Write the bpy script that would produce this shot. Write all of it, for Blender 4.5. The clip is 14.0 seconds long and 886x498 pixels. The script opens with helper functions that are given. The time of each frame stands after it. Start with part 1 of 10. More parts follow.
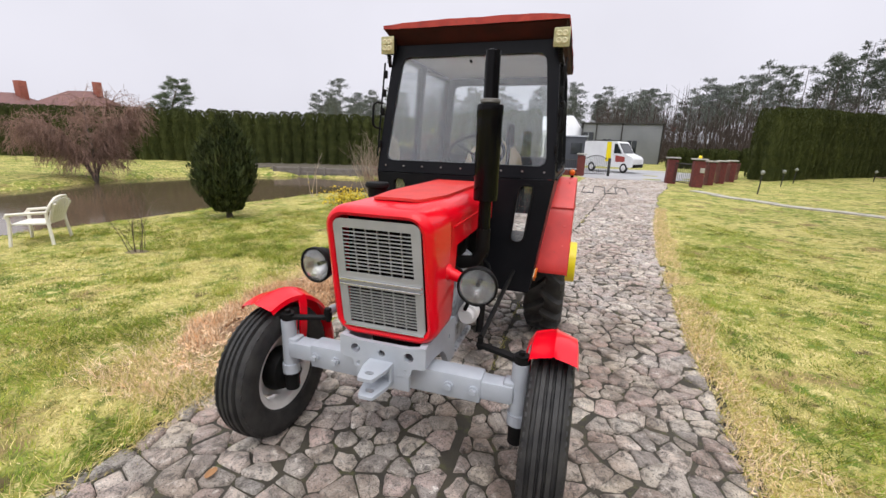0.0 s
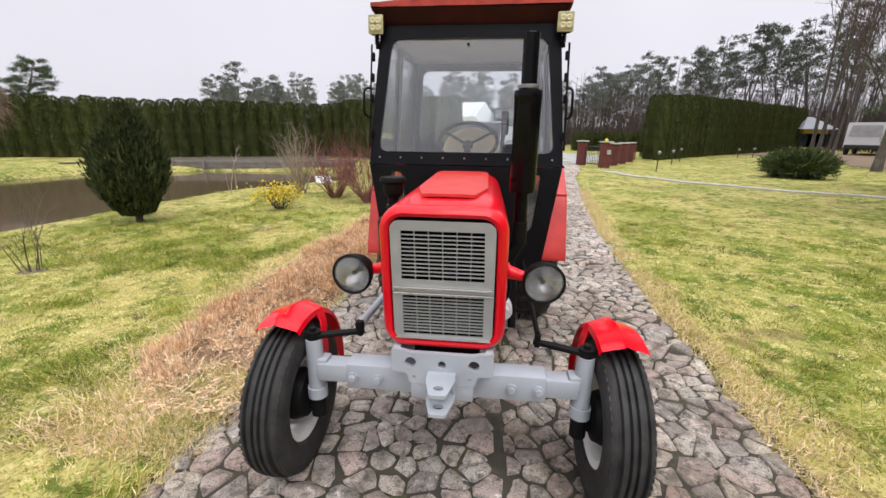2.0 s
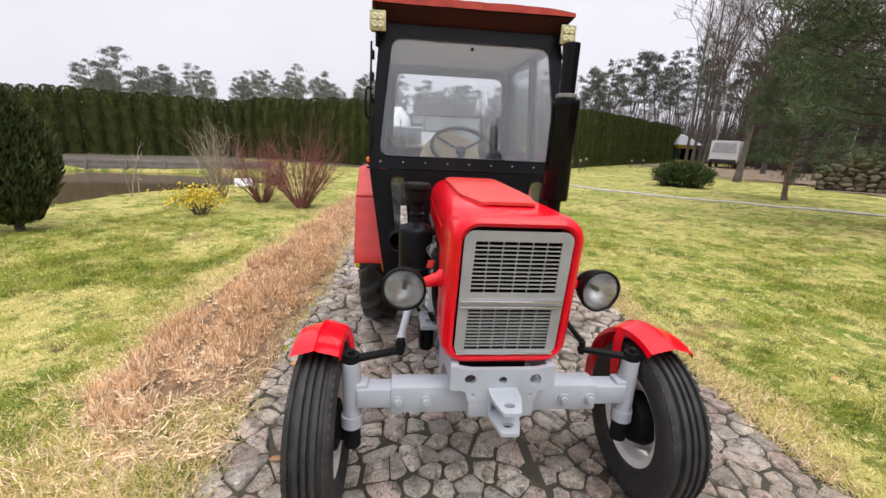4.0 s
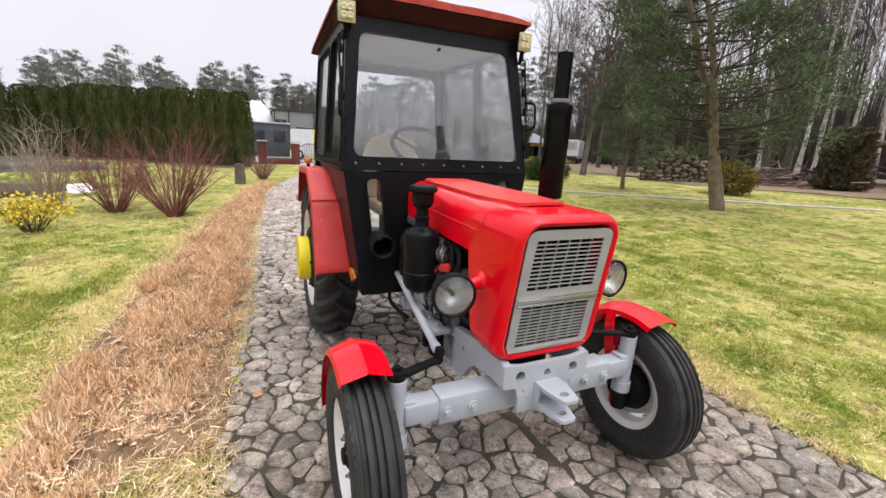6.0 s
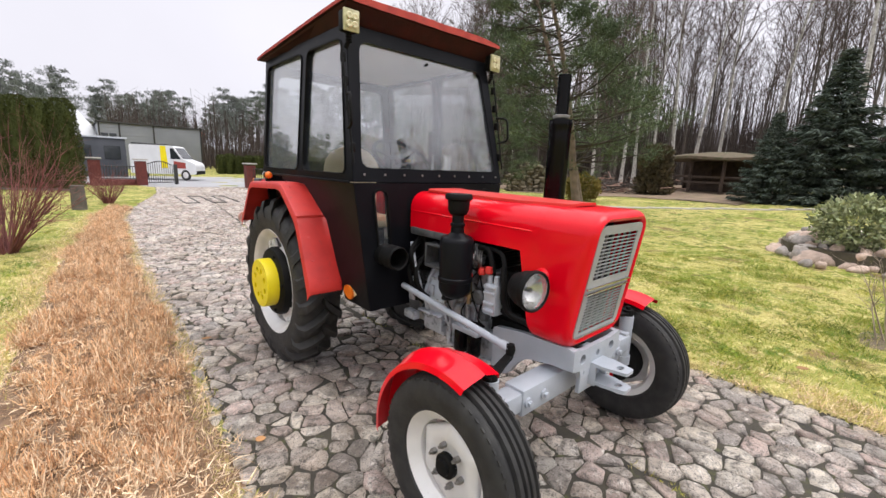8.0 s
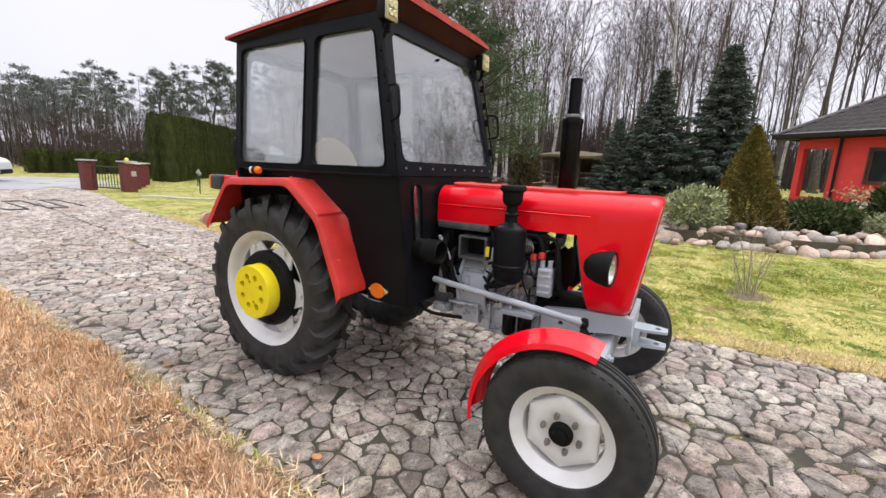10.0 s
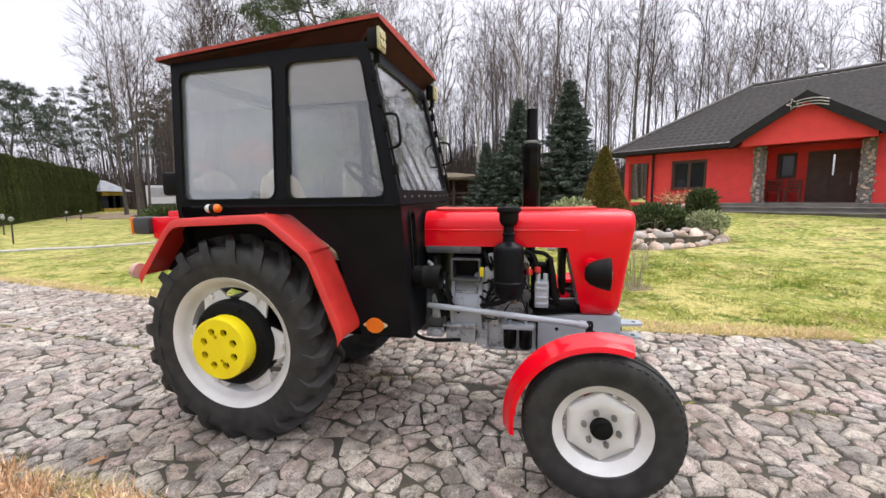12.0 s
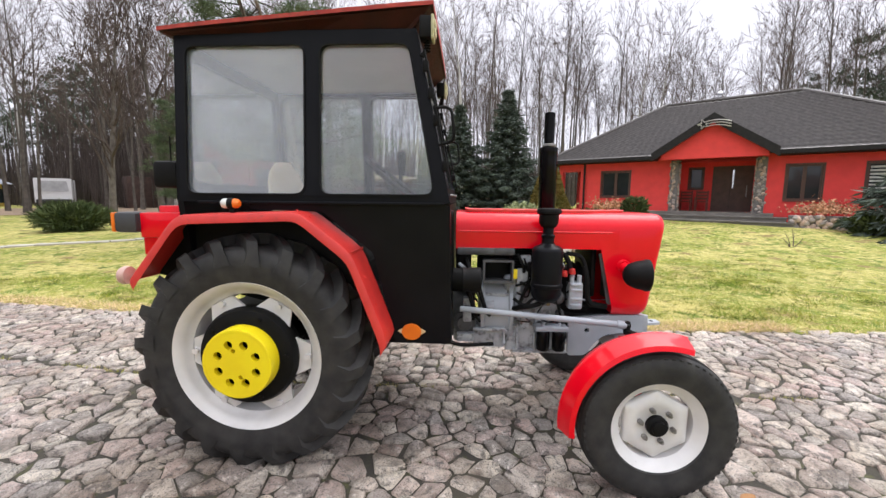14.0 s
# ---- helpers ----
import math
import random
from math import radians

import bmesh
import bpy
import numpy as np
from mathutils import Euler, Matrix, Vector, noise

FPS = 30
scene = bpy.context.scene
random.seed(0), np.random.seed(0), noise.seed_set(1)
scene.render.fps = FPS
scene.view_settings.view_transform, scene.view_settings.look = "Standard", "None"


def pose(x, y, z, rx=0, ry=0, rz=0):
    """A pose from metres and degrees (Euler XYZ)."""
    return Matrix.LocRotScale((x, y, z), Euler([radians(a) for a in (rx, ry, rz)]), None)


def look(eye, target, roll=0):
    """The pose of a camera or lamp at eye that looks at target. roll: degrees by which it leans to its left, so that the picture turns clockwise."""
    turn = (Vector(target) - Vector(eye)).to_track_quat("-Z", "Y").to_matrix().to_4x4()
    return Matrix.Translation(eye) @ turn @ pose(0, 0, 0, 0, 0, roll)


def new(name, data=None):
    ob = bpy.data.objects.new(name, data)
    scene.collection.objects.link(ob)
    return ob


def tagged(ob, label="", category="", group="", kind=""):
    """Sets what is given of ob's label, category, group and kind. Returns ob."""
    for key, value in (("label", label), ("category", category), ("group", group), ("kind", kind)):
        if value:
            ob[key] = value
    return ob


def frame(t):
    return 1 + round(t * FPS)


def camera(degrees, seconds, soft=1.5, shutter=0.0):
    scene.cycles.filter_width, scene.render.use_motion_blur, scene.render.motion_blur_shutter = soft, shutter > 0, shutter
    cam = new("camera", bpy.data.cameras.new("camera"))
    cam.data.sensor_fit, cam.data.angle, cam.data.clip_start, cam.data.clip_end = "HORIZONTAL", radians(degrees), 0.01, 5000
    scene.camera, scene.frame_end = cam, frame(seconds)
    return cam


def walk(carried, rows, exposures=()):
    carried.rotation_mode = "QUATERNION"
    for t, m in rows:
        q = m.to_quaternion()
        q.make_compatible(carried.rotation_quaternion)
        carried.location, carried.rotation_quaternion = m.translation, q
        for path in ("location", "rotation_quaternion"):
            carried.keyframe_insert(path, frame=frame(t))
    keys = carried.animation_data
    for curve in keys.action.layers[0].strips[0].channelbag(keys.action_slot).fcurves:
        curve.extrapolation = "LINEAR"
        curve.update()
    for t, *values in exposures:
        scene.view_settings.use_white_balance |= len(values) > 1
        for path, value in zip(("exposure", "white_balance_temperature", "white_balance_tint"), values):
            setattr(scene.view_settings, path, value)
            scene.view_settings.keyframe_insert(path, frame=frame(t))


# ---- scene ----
cam = camera(94.6, 14.0)
PATH = [
    (0, (0.72, -3.519, 1.514), (0.125, -1.675, 1.015), 1.7),
    (0.5, (0.559, -3.566, 1.517), (0.094, -1.687, 1.013), 1.7),
    (1, (0.408, -3.611, 1.516), (0.056, -1.713, 0.99), 1.3),
    (1.5, (0.291, -3.588, 1.517), (0.009, -1.685, 0.97), 0.7),
    (2, (0.15, -3.502, 1.514), (-0.056, -1.589, 0.966), 0.7),
    (2.2, (0.107, -3.479, 1.526), (-0.075, -1.566, 0.973), 0.7),
    (4.3, (-0.473, -3.392, 1.484), (-0.178, -1.48, 0.977), 2.9),
    (4.5, (-0.522, -3.352, 1.475), (-0.166, -1.45, 0.97), 2.9),
    (5, (-0.626, -3.303, 1.475), (-0.143, -1.431, 0.963), 2.8),
    (5.5, (-0.783, -3.275, 1.483), (-0.137, -1.45, 0.98), 2.9),
    (6, (-0.987, -3.237, 1.486), (-0.195, -1.469, 0.99), 3.0),
    (6.5, (-1.139, -3.193, 1.478), (-0.232, -1.478, 0.99), 2.9),
    (7, (-1.287, -3.089, 1.447), (-0.251, -1.446, 0.971), 2.6),
    (7.5, (-1.461, -2.979, 1.45), (-0.275, -1.427, 1.02), 2.3),
    (8, (-1.666, -2.882, 1.42), (-0.349, -1.43, 1.027), 2.4),
    (8.2, (-1.725, -2.846, 1.422), (-0.372, -1.423, 1.043), 2.3),
    (10.3, (-2.347, -2.153, 1.362), (-0.599, -1.252, 0.996), 1.8),
    (10.5, (-2.388, -2.104, 1.366), (-0.609, -1.26, 1.017), 1.3),
    (11, (-2.423, -1.941, 1.339), (-0.578, -1.235, 1.026), -0.1),
    (11.5, (-2.455, -1.804, 1.363), (-0.56, -1.229, 1.081), -1.0),
    (12, (-2.53, -1.639, 1.37), (-0.598, -1.195, 1.108), -0.9),
    (12.5, (-2.595, -1.495, 1.372), (-0.641, -1.147, 1.126), -0.2),
    (13, (-2.609, -1.406, 1.368), (-0.646, -1.128, 1.108), 0.2),
    (13.5, (-2.561, -1.247, 1.342), (-0.59, -1.045, 1.07), 0.3),
    (14, (-2.527, -1.058, 1.352), (-0.545, -0.945, 1.104), 0.5),
]
walk(cam, [(t, look(eye, target, roll)) for t, eye, target, roll in PATH], [(0.0, 0.36, 6360, 13), (4.5, 0.47, 6440, 13), (8.0, 0.52, 6400, 13), (11.0, 0.58, 6270, 13), (14.0, 0.68, 6270, 13)])

# ---- light ----
world = bpy.data.worlds.new("overcast")
scene.world = world
world.use_nodes = True
wn, wl = world.node_tree.nodes, world.node_tree.links
sky = wn.new("ShaderNodeTexSky")
sky.sky_type = "NISHITA"
sky.sun_disc = False
sky.sun_elevation, sky.sun_rotation = radians(52), radians(200)
sky.air_density, sky.dust_density = 1.0, 4.0
calm = wn.new("ShaderNodeHueSaturation")
calm.inputs["Saturation"].default_value = 0.12
calm.inputs["Value"].default_value = 0.09
cover = wn.new("ShaderNodeMixRGB")
cover.inputs[0].default_value = 0.86
# cloud deck: even near the horizon, brighter toward the zenith
where, split, deck, drift = wn.new("ShaderNodeTexCoord"), wn.new("ShaderNodeSeparateXYZ"), wn.new("ShaderNodeValToRGB"), wn.new("ShaderNodeTexNoise")
drift.inputs["Scale"].default_value, drift.inputs["Detail"].default_value = 2.2, 4
wl.new(where.outputs["Generated"], split.inputs[0])
wl.new(where.outputs["Generated"], drift.inputs["Vector"])
deck.color_ramp.elements[0].position, deck.color_ramp.elements[1].position = 0.0, 1.0
deck.color_ramp.elements[0].color, deck.color_ramp.elements[1].color = (0.275, 0.273, 0.292, 1), (1.0, 1.0, 1.0, 1)
deck.color_ramp.elements.new(0.5).color = (0.295, 0.293, 0.312, 1)
deck.color_ramp.elements.new(0.72).color = (0.56, 0.56, 0.58, 1)
wl.new(split.outputs["Z"], deck.inputs[0])
veil, full = wn.new("ShaderNodeMapRange"), wn.new("ShaderNodeMixRGB")
veil.inputs["To Min"].default_value, veil.inputs["To Max"].default_value = 2.15, 2.75
wl.new(drift.outputs["Fac"], veil.inputs["Value"])
full.blend_type = "MULTIPLY"
full.inputs[0].default_value = 1.0
wl.new(deck.outputs[0], full.inputs[1])
wl.new(veil.outputs[0], full.inputs[2])
wl.new(sky.outputs[0], calm.inputs["Color"])
wl.new(calm.outputs[0], cover.inputs[1])
wl.new(full.outputs[0], cover.inputs[2])
wl.new(cover.outputs[0], wn["Background"].inputs[0])
wn["Background"].inputs[1].default_value = 1.0
sun = new("sun", bpy.data.lights.new("sun", "SUN"))
sun.data.energy, sun.data.angle, sun.data.color = 1.2, radians(40), (1.0, 0.97, 0.92)
sun.matrix_world = look((6, -10, 22), (0, 0, 0))


# ---- materials ----
def srgb(r, g, b):
    return tuple((c / 255 / 12.92 if c < 10 else ((c / 255 + 0.055) / 1.055) ** 2.4) for c in (r, g, b))


MATS = {}


def surf(name, c1, c2=None, scale=8.0, rough=0.6, metal=0.0, bump=0.0, fine=60.0, dirt=None, dirt_amount=0.35, coat=0.0, per=0.0, island=0.0, spec=0.5, rough2=None):
    """Two-scale varied surface: c1 to c2 by broad noise, dirt by a second, bump by a fine one. per: change from object to object; island: from piece to piece."""
    m = bpy.data.materials.new(name)
    m.use_nodes = True
    n, l = m.node_tree.nodes, m.node_tree.links
    b = n["Principled BSDF"]
    co = n.new("ShaderNodeTexCoord")
    c2 = c2 or tuple(c * 0.75 for c in c1)
    n1 = n.new("ShaderNodeTexNoise")
    n1.inputs["Scale"].default_value, n1.inputs["Detail"].default_value = scale, 6
    l.new(co.outputs["Object"], n1.inputs["Vector"])
    ramp = n.new("ShaderNodeValToRGB")
    ramp.color_ramp.elements[0].position, ramp.color_ramp.elements[1].position = 0.35, 0.68
    ramp.color_ramp.elements[0].color, ramp.color_ramp.elements[1].color = (*c1, 1), (*c2, 1)
    l.new(n1.outputs["Fac"], ramp.inputs[0])
    col = ramp.outputs[0]
    n2 = n.new("ShaderNodeTexNoise")
    n2.inputs["Scale"].default_value, n2.inputs["Detail"].default_value, n2.inputs["Roughness"].default_value = fine, 5, 0.7
    l.new(co.outputs["Object"], n2.inputs["Vector"])
    if dirt:
        r2 = n.new("ShaderNodeValToRGB")
        r2.color_ramp.elements[0].position, r2.color_ramp.elements[1].position = 1 - dirt_amount - 0.1, 1 - dirt_amount + 0.12
        n3 = n.new("ShaderNodeTexNoise")
        n3.inputs["Scale"].default_value, n3.inputs["Detail"].default_value, n3.inputs["Roughness"].default_value = scale * 2.7, 8, 0.65
        l.new(co.outputs["Object"], n3.inputs["Vector"])
        l.new(n3.outputs["Fac"], r2.inputs[0])
        mx = n.new("ShaderNodeMixRGB")
        l.new(r2.outputs[0], mx.inputs[0])
        l.new(col, mx.inputs[1])
        mx.inputs[2].default_value = (*dirt, 1)
        col = mx.outputs[0]
    if per or island:
        hs = n.new("ShaderNodeHueSaturation")
        src = n.new("ShaderNodeObjectInfo").outputs["Random"] if per else n.new("ShaderNodeNewGeometry").outputs["Random Per Island"]
        mr = n.new("ShaderNodeMapRange")
        a = per or island
        mr.inputs["To Min"].default_value, mr.inputs["To Max"].default_value = 1 - a, 1 + a
        l.new(src, mr.inputs["Value"])
        l.new(mr.outputs[0], hs.inputs["Value"])
        l.new(col, hs.inputs["Color"])
        col = hs.outputs[0]
    l.new(col, b.inputs["Base Color"])
    b.inputs["Metallic"].default_value = metal
    b.inputs["Specular IOR Level"].default_value = spec
    mr2 = n.new("ShaderNodeMapRange")
    mr2.inputs["To Min"].default_value, mr2.inputs["To Max"].default_value = rough, rough2 if rough2 is not None else min(1, rough * 1.35)
    l.new(n2.outputs["Fac"], mr2.inputs["Value"])
    l.new(mr2.outputs[0], b.inputs["Roughness"])
    if coat:
        b.inputs["Coat Weight"].default_value, b.inputs["Coat Roughness"].default_value = coat, 0.035
    if bump:
        bp = n.new("ShaderNodeBump")
        bp.inputs["Strength"].default_value, bp.inputs["Distance"].default_value = bump, 0.01
        l.new(n2.outputs["Fac"], bp.inputs["Height"])
        l.new(bp.outputs[0], b.inputs["Normal"])
    MATS[name] = m
    return m


def clear(name, tint=(1, 1, 1), dust=0.1):
    """A thin pane: mostly clear, with a veil of dust and a gloss that grows at glancing angles."""
    m = bpy.data.materials.new(name)
    m.use_nodes = True
    n, l = m.node_tree.nodes, m.node_tree.links
    n.remove(n["Principled BSDF"])
    tr, gl, mix, veil, df = n.new("ShaderNodeBsdfTransparent"), n.new("ShaderNodeBsdfGlossy"), n.new("ShaderNodeMixShader"), n.new("ShaderNodeMixShader"), n.new("ShaderNodeBsdfDiffuse")
    lw, mr, no, m2 = n.new("ShaderNodeLayerWeight"), n.new("ShaderNodeMapRange"), n.new("ShaderNodeTexNoise"), n.new("ShaderNodeMapRange")
    co = n.new("ShaderNodeTexCoord")
    tr.inputs[0].default_value = (*tint, 1)
    gl.inputs["Roughness"].default_value = 0.03
    lw.inputs["Blend"].default_value = 0.35
    mr.inputs["To Min"].default_value, mr.inputs["To Max"].default_value = 0.06, 0.65
    l.new(lw.outputs["Facing"], mr.inputs["Value"])
    no.inputs["Scale"].default_value, no.inputs["Detail"].default_value = 4, 6
    l.new(co.outputs["Object"], no.inputs["Vector"])
    m2.inputs["To Min"].default_value, m2.inputs["To Max"].default_value = dust * 0.5, dust * 1.5
    l.new(no.outputs["Fac"], m2.inputs["Value"])
    df.inputs[0].default_value = (0.62, 0.66, 0.70, 1)
    l.new(m2.outputs[0], veil.inputs[0])
    l.new(tr.outputs[0], veil.inputs[1])
    l.new(df.outputs[0], veil.inputs[2])
    l.new(mr.outputs[0], mix.inputs[0])
    l.new(veil.outputs[0], mix.inputs[1])
    l.new(gl.outputs[0], mix.inputs[2])
    l.new(mix.outputs[0], n["Material Output"].inputs[0])
    return m


RED = surf("fresh_red_paint", (0.76, 0.001, 0.012), (0.68, 0.001, 0.010), 3, 0.28, coat=0.5, bump=0.02, fine=22, spec=0.12)
OLD_RED = surf("worn_red_paint", (0.62, 0.034, 0.026), (0.50, 0.024, 0.020), 9, 0.38, bump=0.06, fine=120, dirt=(0.22, 0.06, 0.045), dirt_amount=0.28, spec=0.6)
ROOF_RED = surf("rough_faded_red_paint", (0.45, 0.06, 0.04), (0.30, 0.03, 0.025), 12, 0.7, bump=0.5, fine=60, dirt=(0.12, 0.05, 0.04), dirt_amount=0.35)
BLACK = surf("black_paint", (0.0055, 0.0060, 0.0078), (0.0085, 0.0090, 0.0108), 5, 0.26, bump=0.05, fine=18, dirt=(0.018, 0.018, 0.0195), dirt_amount=0.27, spec=0.10, rough2=0.42)
GLOSS_BLACK = surf("gloss_black_enamel", (0.003, 0.003, 0.0034), (0.005, 0.005, 0.0054), 6, 0.10, bump=0.02, spec=0.12)
MATT = surf("matt_black", (0.004, 0.004, 0.004), (0.007, 0.007, 0.007), 9, 0.5, bump=0.1, spec=0.14)
GREY = surf("grey_enamel", (0.40, 0.43, 0.47), (0.34, 0.37, 0.41), 7, 0.38, bump=0.12, fine=80, dirt=(0.14, 0.13, 0.12), dirt_amount=0.16)
ENGINE = surf("grey_cast_iron_paint", (0.46, 0.48, 0.51), (0.33, 0.35, 0.375), 9, 0.5, bump=0.3, fine=60, dirt=(0.05, 0.045, 0.04), dirt_amount=0.40)
# darker grey than ENGINE, for cowl, duct, clutch housing and pump fittings
ENGINE_DARK = surf("dark_grey_cast_iron", (0.10, 0.105, 0.11), (0.055, 0.055, 0.058), 9, 0.5, bump=0.3, fine=60, dirt=(0.03, 0.027, 0.024), dirt_amount=0.38)
SILVER = surf("silver_grille_paint", (0.40, 0.41, 0.41), (0.34, 0.35, 0.35), 10, 0.42, metal=0.3, bump=0.05)
RUBBER = surf("tyre_rubber", (0.018, 0.018, 0.0185), (0.038, 0.037, 0.035), 14, 0.55, bump=0.25, fine=150, dirt=(0.07, 0.065, 0.058), dirt_amount=0.22, spec=0.35)
RIM = surf("silver_rim_paint", (0.74, 0.73, 0.72), (0.64, 0.63, 0.62), 8, 0.38, metal=0.15, bump=0.08, dirt=(0.24, 0.21, 0.17), dirt_amount=0.24)
YELLOW = surf("yellow_paint", (0.85, 0.70, 0.005), (0.80, 0.62, 0.005), 5, 0.35, bump=0.03)
CHROME = surf("chrome", (0.75, 0.75, 0.75), (0.65, 0.65, 0.66), 9, 0.12, metal=1.0)
STEEL = surf("worn_steel", (0.32, 0.31, 0.30), (0.2, 0.19, 0.18), 20, 0.4, metal=0.8, bump=0.1)
LENS = surf("lamp_reflector", (0.55, 0.55, 0.55), (0.42, 0.42, 0.41), 22, 0.16, metal=1.0, bump=0.2, fine=120)
LAMP_GLASS = clear("lamp_glass", (0.97, 0.98, 0.98), 0.06)
OLD_LENS = surf("yellowed_lamp_glass", (0.46, 0.44, 0.24), (0.30, 0.28, 0.13), 26, 0.25, bump=0.4, fine=50)
ORANGE = surf("orange_plastic", (0.85, 0.20, 0.01), (0.75, 0.16, 0.01), 12, 0.25)
CREAM = surf("cream_vinyl", (0.74, 0.60, 0.38), (0.64, 0.50, 0.30), 8, 0.55, bump=0.15)
PANE = clear("cab_glass", (0.97, 0.985, 0.99), 0.03)
DOOR_PANE = clear("dusty_cab_glass", (0.97, 0.985, 0.99), 0.025)
SIDE_PANE = clear("hazy_cab_glass", (0.96, 0.98, 0.985), 0.13)


# ---- mesh helpers ----
def finish(bm, smooth=40):
    bmesh.ops.remove_doubles(bm, verts=bm.verts, dist=1e-5)
    bmesh.ops.recalc_face_normals(bm, faces=bm.faces)
    return bm


def mesh_of(name, bm, material, smooth=40):
    me = bpy.data.meshes.new(name)
    if smooth:
        lim = radians(smooth)
        for f in bm.faces:
            f.smooth = True
        for e in bm.edges:
            if len(e.link_faces) != 2 or e.calc_face_angle(0) > lim:
                e.smooth = False
    bm.to_mesh(me)
    bm.free()
    if material:
        me.materials.append(material)
    return me


def part(name, bm, material, parent=None, label="", smooth=40):
    """Links a bmesh as one mesh object under a thing or a part."""
    ob = new(name, mesh_of(name, bm, material, smooth))
    if parent:
        ob.parent = parent
        ob.matrix_parent_inverse = parent.matrix_world.inverted()
    if label:
        ob["label"] = label
    return ob


def part_each(name, bm, material, parent=None, label="", smooth=40):
    """Links every loose piece of a bmesh as a part of its own."""
    bm.verts.index_update()
    seen, n = set(), 0
    for v in list(bm.verts):
        if v in seen:
            continue
        group, stack = [], [v]
        seen.add(v)
        while stack:
            q = stack.pop()
            group.append(q)
            for e in q.link_edges:
                o = e.other_vert(q)
                if o not in seen:
                    seen.add(o)
                    stack.append(o)
        one = bmesh.new()
        twin = {q: one.verts.new(q.co) for q in group}
        for f in {f for q in group for f in q.link_faces}:
            one.faces.new([twin[q] for q in f.verts])
        part(name, finish(one), material, parent, label, smooth)
        n += 1
    bm.free()
    return n


def thing(name, at, label, category, group="", kind="", rz=0):
    ob = new(name)
    ob.empty_display_size = 0.1
    ob.matrix_world = pose(*at, 0, 0, rz)
    bpy.context.view_layer.update()
    return tagged(ob, label, category, group, kind)


def box(bm, c, s, bevel=0.0, rot=None, seg=2):
    r = bmesh.ops.create_cube(bm, size=1.0)
    vs = r["verts"]
    m = Matrix.Translation(c) @ (rot.to_4x4() if rot else Matrix()) @ Matrix.Diagonal((*s, 1))
    bmesh.ops.transform(bm, matrix=m, verts=vs)
    if bevel:
        es = list({e for v in vs for e in v.link_edges})
        bmesh.ops.bevel(bm, geom=es, offset=bevel, segments=seg, affect="EDGES", profile=0.5)
    return bm


def cyl(bm, a, b, r0, r1=None, seg=20, caps=True):
    a, b = Vector(a), Vector(b)
    d = b - a
    m = Matrix.Translation((a + b) / 2) @ d.to_track_quat("Z", "Y").to_matrix().to_4x4()
    bmesh.ops.create_cone(bm, cap_ends=caps, segments=seg, radius1=r0, radius2=r0 if r1 is None else r1, depth=d.length, matrix=m)
    return bm


def lathe(bm, profile, m, seg=48, closed=False):
    """Turns (radius, height) pairs about the z axis of m."""
    rings = []
    for r, h in profile:
        rings.append([bm.verts.new(m @ Vector((r * math.cos(2 * math.pi * k / seg), r * math.sin(2 * math.pi * k / seg), h))) for k in range(seg)])
    pairs = list(zip(rings, rings[1:])) + ([(rings[-1], rings[0])] if closed else [])
    for p, q in pairs:
        for k in range(seg):
            bm.faces.new((p[k], p[(k + 1) % seg], q[(k + 1) % seg], q[k]))
    return bm


def loft(bm, rings, close=True, caps=(False, False)):
    vs = [[bm.verts.new(p) for p in ring] for ring in rings]
    n = len(vs[0])
    for p, q in zip(vs, vs[1:]):
        for k in range(n if close else n - 1):
            bm.faces.new((p[k], p[(k + 1) % n], q[(k + 1) % n], q[k]))
    if caps[0]:
        bm.faces.new(vs[0])
    if caps[1]:
        bm.faces.new(list(reversed(vs[-1])))
    return bm


def pipe(bm, pts, r, seg=10, r_end=None):
    """A bent round bar through pts."""
    pts = [Vector(p) for p in pts]
    rings = []
    side = None
    for i, p in enumerate(pts):
        d = (pts[min(i + 1, len(pts) - 1)] - pts[max(i - 1, 0)]).normalized()
        if side is None:
            side = d.orthogonal().normalized()
        side = (side - d * side.dot(d)).normalized()
        up = d.cross(side)
        rr = r if r_end is None else r + (r_end - r) * i / (len(pts) - 1)
        rings.append([p + side * rr * math.cos(2 * math.pi * k / seg) + up * rr * math.sin(2 * math.pi * k / seg) for k in range(seg)])
    return loft(bm, rings, True, (True, True))


def prism(bm, poly, axis, lo, hi):
    """A polygon of (u, v) pairs drawn out along an axis: 'x' takes (y, z), 'y' takes (x, z), 'z' takes (x, y)."""
    def at(u, v, w):
        return {"x": (w, u, v), "y": (u, w, v), "z": (u, v, w)}[axis]
    a = [bm.verts.new(at(u, v, lo)) for u, v in poly]
    b = [bm.verts.new(at(u, v, hi)) for u, v in poly]
    n = len(poly)
    bm.faces.new(a)
    bm.faces.new(list(reversed(b)))
    for k in range(n):
        bm.faces.new((a[k], b[k], b[(k + 1) % n], a[(k + 1) % n]))
    return bm


def rounded(w, z0, z1, r, n=6, top=None, cx=0.0):
    """A rounded rectangle of (x, z) pairs; top: half width at the top edge."""
    top = w if top is None else top
    out = []
    for (sx, sz), a0 in (((1, 1), 0), ((-1, 1), 90), ((-1, -1), 180), ((1, -1), 270)):
        for k in range(n + 1):
            a = radians(a0 + 90 * k / n)
            half = top if sz > 0 else w
            out.append((cx + sx * (half - r) + r * math.cos(a), (z1 - r if sz > 0 else z0 + r) + r * math.sin(a)))
    return out


def new_bm():
    return bmesh.new()


# ---- ground, pond, drive ----
# where the house stands
HOUSE_DIR = Vector((0.5821, 0.8131, 0))
HOUSE_OUT = Vector((-0.8131, 0.5821, 0))
HOUSE_AT = Vector((17.2, -9.5, 0))


